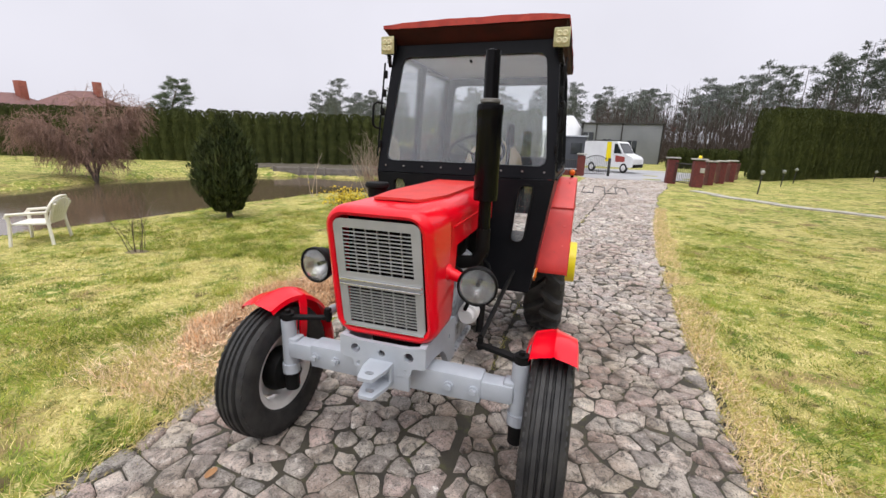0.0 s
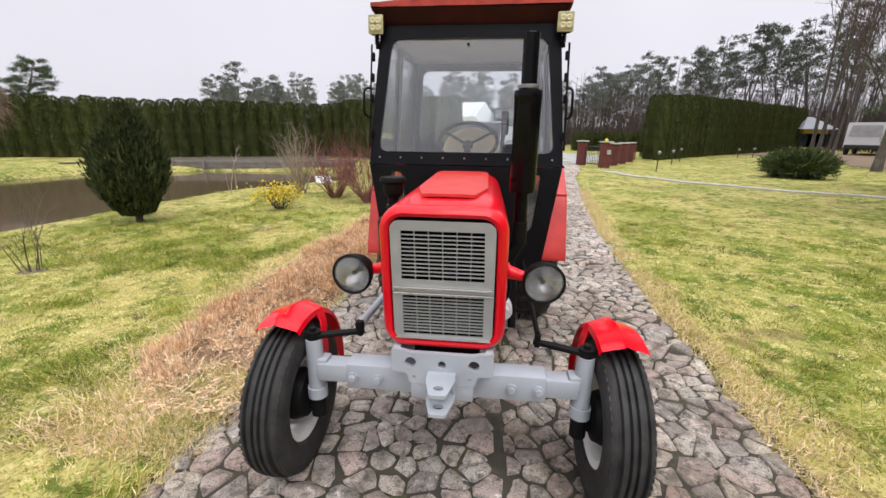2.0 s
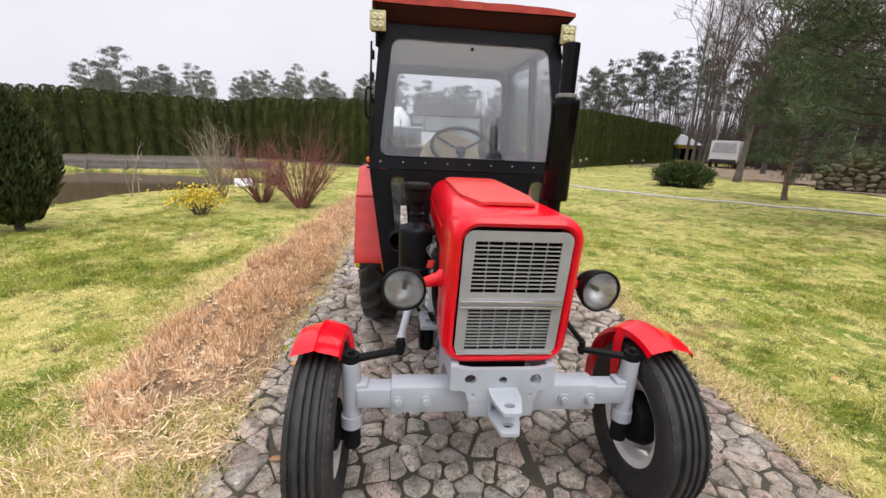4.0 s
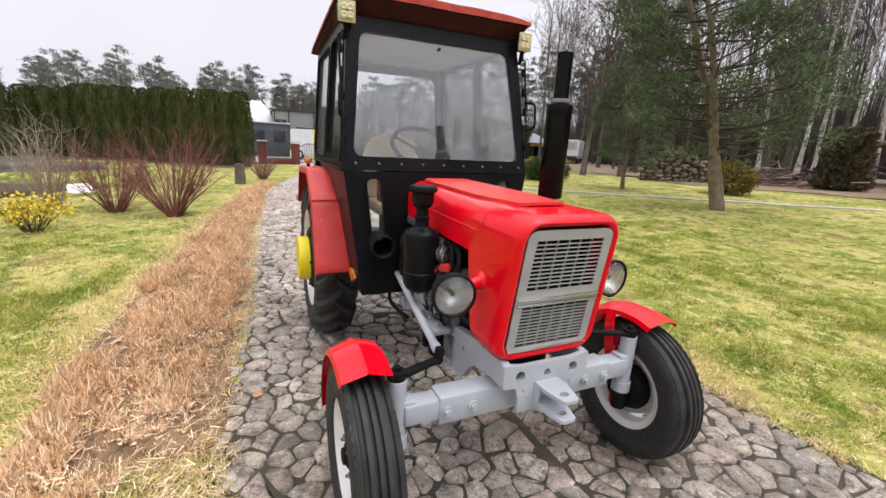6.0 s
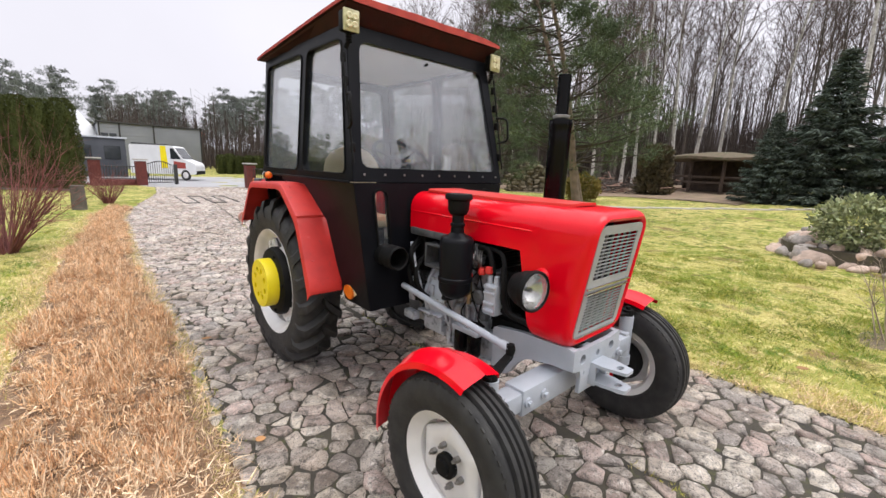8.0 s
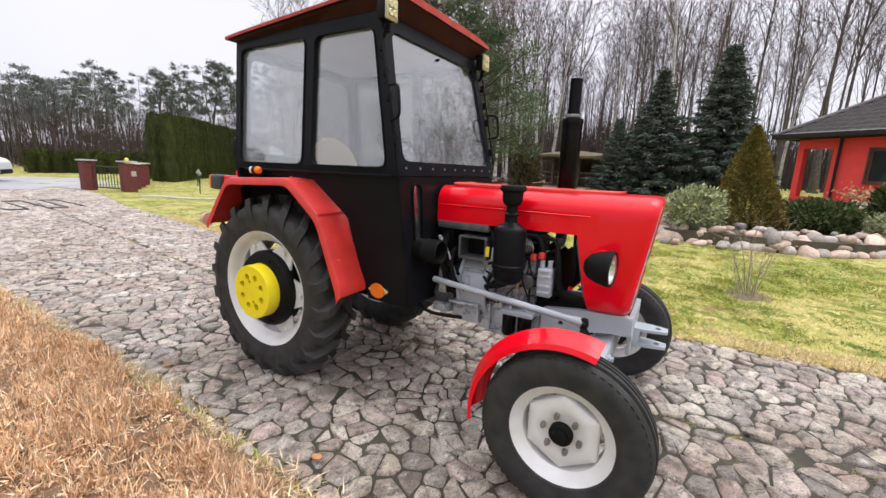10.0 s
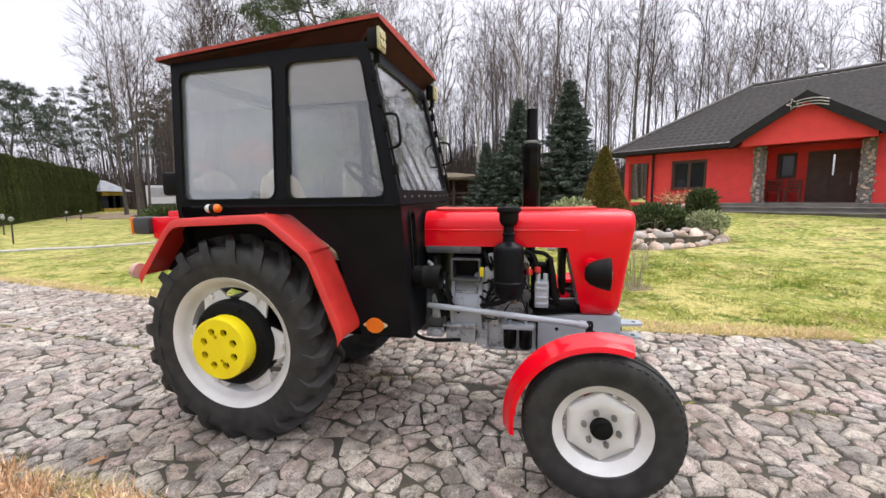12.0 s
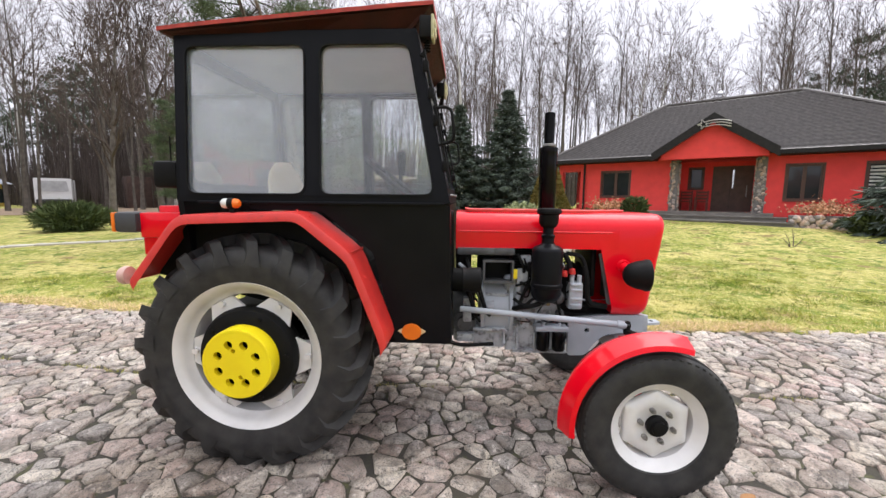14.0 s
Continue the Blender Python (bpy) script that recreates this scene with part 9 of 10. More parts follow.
# ---- pond side ----
def pond_wall():
    t = thing("pond_wall", (-10.5, 14.8, -0.3), "low retaining wall of weathered grey boards at the pond", "retaining wall")
    m = surf("weathered_grey_boards", (0.20, 0.18, 0.16), (0.14, 0.125, 0.11), 3, 0.9, bump=0.4)
    a, b = Vector((-14.2, 14.1, 0)), Vector((-6.2, 15.6, 0))
    rot = Matrix.Rotation(math.atan2(1.5, 8.0), 3, "Z")
    for k in range(3):
        bm = new_bm()
        box(bm, a.lerp(b, 0.5) + Vector((0, 0, -0.28 + 0.17 * k)), (8.1, 0.06, 0.165), 0.008, rot)
        part("board", bm, m, t)
    for k in range(7):
        bm = new_bm()
        box(bm, a.lerp(b, k / 6) + Vector((0.01, -0.06, -0.12)), (0.09, 0.07, 0.60), 0.008, rot)
        part("post", bm, m, t)
    bm = new_bm()
    box(bm, a.lerp(b, 0.5) + Vector((-0.3, 1.2, 0.03)), (8.1, 2.2, 0.10), 0.01, rot)
    part("deck", bm, MATS["dark_bed_soil"], t)


pond_wall()


def stone_wall():
    """An old dry wall of field stones at the edge of the wood."""
    a, b = Vector((17.3, 12.7, 0)), Vector((19.4, 10.0, 0))
    along = (b - a).normalized()
    z = zat(18.3, 11.3)
    t = thing("stone_wall", (18.3, 11.3, z), "mossy dry wall of brown field stones at the wood edge", "wall")
    mossy = surf("mossy_brown_field_stone", (0.15, 0.12, 0.085), (0.075, 0.072, 0.035), 5, 0.9, bump=0.6)
    pale = surf("lichen_field_stone", (0.24, 0.20, 0.15), (0.12, 0.105, 0.06), 6, 0.9, bump=0.6)
    shapes = [mesh_of("field_stone", rock_mesh(40 + k), pale if k == 2 else mossy, 60) for k in range(6)]
    bm = new_bm()
    top = [0.9, 1.35, 1.6, 1.65, 1.5, 1.15, 0.6]
    n = len(top)
    loft(bm, [[p + Vector((-0.10, -0.08, z - 0.05)), p + Vector((0.4, 0.35, z - 0.05)), p + Vector((0.3, 0.25, z + h - 0.1)), p + Vector((-0.02, 0.0, z + h - 0.1))] for p, h in [(a.lerp(b, k / (n - 1)), top[k]) for k in range(n)]], True, (True, True))
    part("core", finish(bm), MATS["dark_bed_soil"], t)
    rnd = random.Random(31)
    L = (b - a).length
    zz = 0.1
    while zz < 1.75:
        u = rnd.uniform(0, 0.2)
        while u < L:
            wide = rnd.uniform(0.11, 0.25)
            if zz < np.interp(u / L * (n - 1), range(n), top) + rnd.uniform(-0.12, 0.08):
                p = a + along * u
                st = new("stone", shapes[rnd.randrange(6)])
                st.matrix_world = pose(p.x - 0.12 + rnd.uniform(-0.06, 0.05), p.y - 0.10 + rnd.uniform(-0.04, 0.04), z + zz + rnd.uniform(-0.05, 0.05), rnd.uniform(-30, 30), rnd.uniform(-30, 30), math.degrees(math.atan2(along.y, along.x)) + rnd.uniform(-40, 40)) @ Matrix.Diagonal((wide, rnd.uniform(0.10, 0.17), rnd.uniform(0.075, 0.15), 1))
                st.parent, st.matrix_parent_inverse = t, t.matrix_world.inverted()
            u += wide * 1.7
        zz += 0.19


stone_wall()


def garden_chair():
    t = thing("garden_armchair", (-6.42, 0.08, zat(-6.42, 0.08)), "white moulded plastic garden armchair by the pond", "chair", rz=-55)
    m = pose(-6.42, 0.08, zat(-6.42, 0.08) - 0.02, 0, 0, -52) @ Matrix.Diagonal((0.80, 0.80, 0.72, 1))
    P = surf("white_moulded_plastic", (0.72, 0.70, 0.62), (0.64, 0.61, 0.53), 4, 0.4)
    def add(name, bm):
        bmesh.ops.transform(bm, matrix=m, verts=bm.verts)
        part(name, finish(bm), P, t)
    bm = new_bm()
    box(bm, (0, 0, 0.42), (0.54, 0.52, 0.03), 0.012)
    add("seat", bm)
    for k in range(7):
        bm = new_bm()
        x = -0.21 + 0.07 * k
        top = 0.90 - 0.08 * (abs(x) / 0.21) ** 2
        pipe(bm, [(x * 0.8, 0.25, 0.44), (x * 1.05, 0.31, 0.62), (x * 1.25, 0.38, top - 0.02)], 0.033, 6)
        add("back_slat", bm)
    bm = new_bm()
    pipe(bm, [(-0.30, 0.25, 0.60), (-0.29, 0.33, 0.78), (-0.18, 0.37, 0.90), (0, 0.38, 0.92), (0.18, 0.37, 0.90), (0.29, 0.33, 0.78), (0.30, 0.25, 0.60)], 0.024, 8)
    add("back_rim", bm)
    for k in range(4):
        bm = new_bm()
        z = 0.52 + 0.10 * k
        pipe(bm, [(x * (0.85 + 0.12 * k), 0.26 + 0.034 * k, z) for x in (-0.25, -0.12, 0, 0.12, 0.25)], 0.014, 6)
        add("back_band", bm)
    for s in (-1, 1):
        bm = new_bm()
        pipe(bm, [(s * 0.30, 0.28, 0.64), (s * 0.32, 0.0, 0.63), (s * 0.31, -0.26, 0.61), (s * 0.30, -0.29, 0.55)], 0.028, 8)
        add("armrest", bm)
        for y in (-0.26, 0.26):
            bm = new_bm()
            pipe(bm, [(s * 0.30, y, 0.60), (s * 0.29, y, 0.42), (s * 0.32, y * 1.12, 0.0)], 0.026, 8)
            add("leg", bm)


garden_chair()
bm = new_bm()
box(bm, (-4.62, 8.05, 0.16), (0.44, 0.02, 0.28), 0.004, Matrix.Rotation(0.5, 3, "Z") @ Matrix.Rotation(-0.9, 3, "X"))
tagged(part("white_board", bm, WHITE, None), "small white board leaning on the lawn", "board")
bm = new_bm()
cyl(bm, (-1.6, 10.8, 0), (-1.6, 10.8, 0.6), 0.16, 0.14, 14)
tagged(part("stump", finish(bm), BARK, None), "grey upright tree stump beside the drive", "stump")


def forest_floor():
    """Brown leaf litter under the first trees."""
    xs, ys = np.arange(18.0, 60.1, 0.5), np.arange(1.5, 34.1, 0.5)
    gx, gy = np.meshgrid(xs, ys)
    gx = gx + np.where(gx < 18.6, 1.2 * cloud(gx, gy, 0.4) + 0.05 * np.abs(gy - 8), 0)
    gz = height(gx, gy) + 0.03
    i = np.arange(gx.size).reshape(gx.shape)
    quads = np.stack([i[:-1, :-1], i[:-1, 1:], i[1:, 1:], i[1:, :-1]], -1).reshape(-1, 4)
    me = mesh_from("leaf_litter", np.stack([gx, gy, gz], -1).reshape(-1, 3), quads, surf("brown_leaf_litter", (0.24, 0.165, 0.115), (0.15, 0.11, 0.075), 1.5, 0.95, bump=0.8, fine=40, dirt=(0.20, 0.19, 0.06), dirt_amount=0.38), smooth=True)
    tagged(new("leaf_litter", me), "brown leaf litter on the floor of the wood", "ground", kind="structure")


forest_floor()


def site_cabin(x, y, rz):
    t = thing("site_cabin", (x, y, 0), "dark grey site cabin beside the workshop", "cabin", rz=rz)
    m = pose(x, y, 0, 0, 0, rz)
    bm = new_bm()
    box(bm, m @ Vector((0, 0, 1.15)), (2.8, 2.2, 2.3), 0.04, m.to_3x3())
    c = part("body", bm, surf("dark_blue_grey_cladding", (0.06, 0.065, 0.075), (0.045, 0.05, 0.06), 2, 0.5), t)
    for k in (-0.7, 0.7):
        bm = new_bm()
        box(bm, m @ Vector((k, -1.1, 1.45)), (0.8, 0.06, 0.8), 0.01, m.to_3x3())
        part("window", bm, WINDOW_GLASS, c)
    bm = new_bm()
    box(bm, m @ Vector((0, 0, 2.34)), (2.95, 2.35, 0.10), 0.02, m.to_3x3())
    part("flat_roof", bm, PALE_ROOF, t)


site_cabin(-0.6, 30.4, 12)


# ---- dry stems along the drive ----
def strip_left(y):
    return np.interp(y, (-1.9, -1.2, 0, 4, 8, 10.5), (-1.7, -2.12, -2.2, -1.95, -1.5, -1.15))


def dry_border():
    rng = np.random.default_rng(41)
    ys = np.arange(-1.45, 10.6, 0.06)
    k = 15
    verts = []
    for y in ys:
        l, r = float(strip_left(y)), float(drive_left(y)) + 0.03
        for i in range(k):
            u = i / (k - 1)
            x = l + (r - l) * u
            hump = math.sin(math.pi * min(1, max(0, u))) ** 0.6
            end = float(smooth(-1.45, -1.1, y))
            verts.append((x, y, -0.02 + (0.085 + 0.03 * noise.noise((x * 9, y * 9, 0))) * hump * end + 0.02 * noise.noise((x * 25, y * 25, 3)) * hump))
    n = len(ys)
    i = np.arange(n * k).reshape(n, k)
    quads = np.stack([i[:-1, :-1], i[:-1, 1:], i[1:, 1:], i[1:, :-1]], -1).reshape(-1, 4)
    bed = new("dry_border_bed", mesh_from("dry_border_bed", verts, quads, surf("matted_dead_stems", (0.27, 0.17, 0.10), (0.15, 0.09, 0.052), 7, 0.95, bump=1.0, fine=70, dirt=(0.08, 0.05, 0.03), dirt_amount=0.4), smooth=True))
    tagged(bed, "matted bed of dead stems along the drive", "flower bed", kind="structure")
    # tufts of cut stems with curled dead leaves
    C = 3300
    cy = -1.75 + 12.2 * rng.uniform(0, 1, C) ** 1.5
    cu = rng.uniform(-0.04, 1.0, C)
    cx = strip_left(cy) + (drive_left(cy) + 0.05 - strip_left(cy)) * cu + rng.normal(size=C) * 0.02
    chump = np.sin(np.pi * np.clip(cu, 0.03, 0.97)) ** 0.5 * smooth(-1.9, -1.2, cy)
    # ragged edges: drop tufts at random near the rim
    rough = cloud(cx, cy, 4.0, 2)
    stay = (np.minimum(cu, 1 - cu) > 0.10 + 0.14 * rough) & (cy > -1.32 + 0.30 * rough) & (drive_left(cy) - cx > 0.16 * (1 - smooth(-0.8, 0.6, cy)))
    cx, cy, cu, chump = cx[stay], cy[stay], cu[stay], chump[stay]
    C = len(cx)
    csize_low = 0.55 + 0.45 * smooth(-0.6, 0.5, cloud(cx, cy, 5.0, 2))
    csize = rng.uniform(0.55, 1.45, C) * csize_low
    per = 58
    c = np.repeat(np.arange(C), per)
    N = C * per
    out = rng.normal(size=(N, 3)) * np.array([1, 1, 0.35])
    spread = 0.026 * csize[c]
    root = np.stack([cx[c] + rng.normal(size=N) * spread, cy[c] + rng.normal(size=N) * spread, 0.055 * chump[c] + 0.05 * rng.uniform(0, 1, N) * csize[c] * (0.4 + 0.6 * chump[c])], 1)
    stem = rng.uniform(0, 1, N) < 0.52
    way = unit(out * np.where(stem, 0.38, 1.0)[:, None] + np.array([0, 0, 1.0]) * np.where(stem, 1.0, 0.25)[:, None])
    L = np.where(stem, rng.uniform(0.04, 0.10, N), rng.uniform(0.02, 0.045, N)) * csize[c]
    W = np.where(stem, 0.0052, rng.uniform(0.005, 0.012, N))
    v, f = sprays(rng, root, way, L, W)
    # pale straw lying flat over the tufts
    K = 5000
    ly = -1.75 + 12.0 * rng.uniform(0, 1, K) ** 1.8
    lu = rng.uniform(0.02, 0.98, K)
    lx = strip_left(ly) + (drive_left(ly) + 0.06 - strip_left(ly)) * lu
    lz = 0.03 + (0.03 + 0.075 * rng.uniform(0, 1, K) ** 0.6) * np.sin(np.pi * lu) ** 0.5 * smooth(-1.9, -1.2, ly)
    lv, lf = blades(rng, np.stack([lx, ly, lz], 1), unit(rng.normal(size=(K, 3)) * np.array([1, 1, 0.16])), rng.uniform(0.04, 0.11, K), rng.uniform(0.003, 0.006, K))
    tone = rng.integers(0, 10, C)[c]
    idx = np.where(rng.uniform(0, 1, N) < 0.22 + 0.3 * (tone > 6) + 0.25 * (1 - smooth(-1.2, -0.5, cy[c])), 1, np.where(tone < 3, 2, 0))
    brown = surf("brown_dead_leaves", (0.52, 0.31, 0.17), (0.38, 0.215, 0.115), 3, 0.9, island=0.45, spec=0.2)
    pale = surf("pale_dead_stems", (0.84, 0.66, 0.46), (0.74, 0.56, 0.37), 3, 0.9, island=0.35, spec=0.2)
    # bleached grass leaning over the rim of the bed
    M = 34000 + 26000
    gy = np.where(rng.uniform(0, 1, M) < 0.16, rng.uniform(-2.1, -1.2, M), -2.0 + 12.0 * rng.uniform(0, 1, M) ** 1.6)
    side = rng.uniform(0, 1, M)
    gx = np.where(side < 0.62, strip_left(gy) + rng.normal(size=M) * 0.13 - 0.04, drive_left(gy) + 0.03 + rng.normal(size=M) * 0.045 - 0.11 * (1 - smooth(-0.8, 0.6, gy)))
    ahead = gy < -1.25
    gx = np.where(ahead, -1.68 + 0.30 * rng.normal(size=M), gx)
    # the far kerb of the drive has a bleached band too
    far = np.arange(M) >= 34000
    gy = np.where(far, -4.5 + 13 * rng.uniform(0, 1, M) ** 1.5, gy)
    band = 0.30 + 0.10 * cloud(gx * 0, gy, 1.5)
    gx = np.where(far, drive_right(gy) - 0.03 + band * rng.uniform(0, 1, M) ** 1.3, gx)
    ahead = ahead & ~far
    ok = (far | (gx < drive_left(gy) + 0.10)) & (cloud(gx, gy, 2.2) > -0.55)
    gx, gy, ahead = gx[ok], gy[ok], ahead[ok]
    M = len(gx)
    sv, sf = blades(rng, np.stack([gx, gy, np.maximum(height(gx, gy), -0.015) + 0.005], 1), unit(rng.normal(size=(M, 3)) * 0.8 + np.array([0.1, -0.2, 0.6])), rng.uniform(0.035, 0.085, M), rng.uniform(0.003, 0.007, M))
    tagged(new("rim_grass", mesh_from("rim_grass", sv, sf, [pale, STRAW, GRASS], rng.choice(3, M, p=(0.5, 0.33, 0.17)))), "bleached dry grass along the rim of the stem bed", "grass", kind="stuff")
    tagged(new("straw_litter", mesh_from("straw_litter", lv, lf, [pale, DRY], (rng.uniform(0, 1, K) < 0.3).astype(int))), "pale straw lying over the dry stem bed", "straw", kind="stuff")
    tagged(new("dry_stems", mesh_from("dry_stems", v, f, [DRY, pale, brown], idx)), "dry tan-brown tufts of cut stems edging the drive", "dry plants", kind="stuff")


dry_border()


# ---- grass ----
def grass():
    rng = np.random.default_rng(42)

    def field(N, cx, cy, sx, sy, keep):
        x, y = cx + rng.normal(size=N) * sx, cy + rng.normal(size=N) * sy
        ok = keep(x, y)
        return x[ok], y[ok]

    out = []
    right = field(330000, 2.6, -0.5, 3.0, 3.6, lambda x, y: (x > drive_right(y) - 0.02) & (y > -9) & (x < 12))
    left = field(300000, -2.9, -0.6, 2.2, 3.2, lambda x, y: (x < np.where((y > -1.4) & (y < 10.5), strip_left(y) + 0.06, drive_left(y) + 0.05)) & (signed_pond(x, y) < -0.05) & (y > -9))
    for side, (x, y) in ((1, right), (-1, left)):
        n = len(x)
        z = height(x, y) - 0.004
        broad, tuft, bare = cloud(x, y, 0.8), cloud(x + 40, y, 2.6), cloud(x, y + 60, 1.7)
        edge = (x - drive_right(y)) if side > 0 else (drive_left(y) - x)
        rim = np.exp(-(np.clip(edge - 0.10 * cloud(x, y, 3.0), 0, 9) / (0.34 if side > 0 else 0.2)) ** 2)
        bed = np.exp(-(np.clip(strip_left(y) - x, 0, 9) / 0.3) ** 2) * (y > -2.2) if side < 0 else 0
        front = smooth(-1.4, -3.0, y) if side < 0 else smooth(-1.5, -3.5, y) * 0.5
        lushness = np.clip(0.5 * tuft + 0.35 * broad + 0.25 * cloud(x, y, 7.0, 2) + (0.22 * front if side < 0 else 0), -1, 1)
        r = rng.uniform(0, 1, n)
        L = 0.015 + 0.016 * rng.uniform(0, 1, n) + 0.060 * np.clip(lushness, 0, 1) * (0.5 + front) + 0.02 * (rim + bed) * rng.uniform(0, 1, n) + 0.03 * front * rng.uniform(0, 1, n)
        lie = np.stack([np.sin(6 * broad + 2 * tuft), np.cos(5 * tuft + 3 * broad), np.zeros(n)], 1) * (0.55 + 0.5 * front)[:, None]
        way = unit(rng.normal(size=(n, 3)) * 0.55 + lie + np.array([0, 0, 0.65]))
        v, f = blades(rng, np.stack([x, y, z], 1), way, L, (0.0035 + 0.005 * rng.uniform(0, 1, n)) * (1 - 0.3 * front))
        straw = np.clip((0.16 if side > 0 else 0.50) + 0.95 * rim + 0.8 * bed - 0.95 * lushness + 0.55 * np.clip(bare, -0.4, 1) + 0.30 * cloud(x - 30, y, 5.5, 2), 0.02, 0.97)
        idx = np.where(r < straw, np.where(rng.uniform(0, 1, n) < 0.45, 4, 1), 0)
        green = (r >= straw) & (rng.uniform(0, 1, n) < np.clip(0.10 + 1.5 * lushness, 0.02, 0.95))
        idx[green] = 2
        deep = (r >= straw) & (rng.uniform(0, 1, n) < np.clip(-0.20 + 1.7 * tuft * np.clip(0.5 + cloud(x, y - 25, 6.0, 2), 0, 1) + 0.4 * broad, 0.05, 0.85)) & (rim < 0.5)
        idx[deep] = 3
        # thin spots show the ground
        ok = rng.uniform(0, 1, n) > np.clip(1.5 * bare - 0.75, 0, 0.75) * (1 - rim)
        keep = np.repeat(ok, 3)
        back = np.cumsum(keep) - 1
        out.append((v[keep], back[f[ok]], idx[ok]))
    # tussocks: tufts of longer grass lying over one way
    for side, (x, y) in ((1, right), (-1, left)):
        c = np.flatnonzero(cloud(x + 12, y, 1.1) + 0.6 * cloud(x, y, 4.0) > 0.15)
        c = rng.choice(c, min(len(c), 1500 if side > 0 else 2600), replace=False)
        c = c[(np.abs(x[c] - (drive_right(y[c]) if side > 0 else strip_left(y[c]))) > 0.25)]
        m = 64
        k = np.repeat(c, m)
        n = len(k)
        size = np.repeat(rng.uniform(0.5, 1.5, len(c)) * np.where(y[c] < -1.2, 1.35, 1.0), m)
        bend_to = np.repeat(rng.uniform(0, 2 * math.pi, len(c)), m)
        px, py = x[k] + rng.normal(size=n) * 0.05 * size, y[k] + rng.normal(size=n) * 0.05 * size
        lie = np.stack([np.cos(bend_to), np.sin(bend_to), np.full(n, 0.55)], 1)
        v, f = blades(rng, np.stack([px, py, height(px, py) - 0.004], 1), unit(lie * 0.9 + rng.normal(size=(n, 3)) * 0.5), rng.uniform(0.03, 0.085, n) * size, rng.uniform(0.003, 0.006, n))
        shade = np.repeat(rng.choice(4, len(c), p=(0.34, 0.36, 0.12, 0.18)), m)
        out.append((v, f, np.where(rng.uniform(0, 1, n) < 0.75, np.array([2, 3, 1, 0])[shade], 0)))
    start = np.cumsum([0] + [len(o[0]) for o in out])
    v = np.concatenate([o[0] for o in out])
    f = np.concatenate([o[1] + b for o, b in zip(out, start)])
    idx = np.concatenate([o[2] for o in out])
    lushm = surf("fresh_green_grass", (0.17, 0.27, 0.03), (0.24, 0.33, 0.04), 1.2, 0.8, island=0.22, spec=0.2)
    deepm = surf("dark_olive_grass", (0.085, 0.13, 0.02), (0.13, 0.17, 0.03), 1.2, 0.8, island=0.22, spec=0.2)
    palem = surf("bleached_straw_grass", (0.80, 0.68, 0.36), (0.68, 0.55, 0.26), 1.3, 0.9, island=0.3, spec=0.2)
    tagged(new("grass", mesh_from("grass", v, f, [GRASS, STRAW, lushm, deepm, palem], idx)), "short mossy winter grass, green and straw", "grass", kind="stuff")


grass()


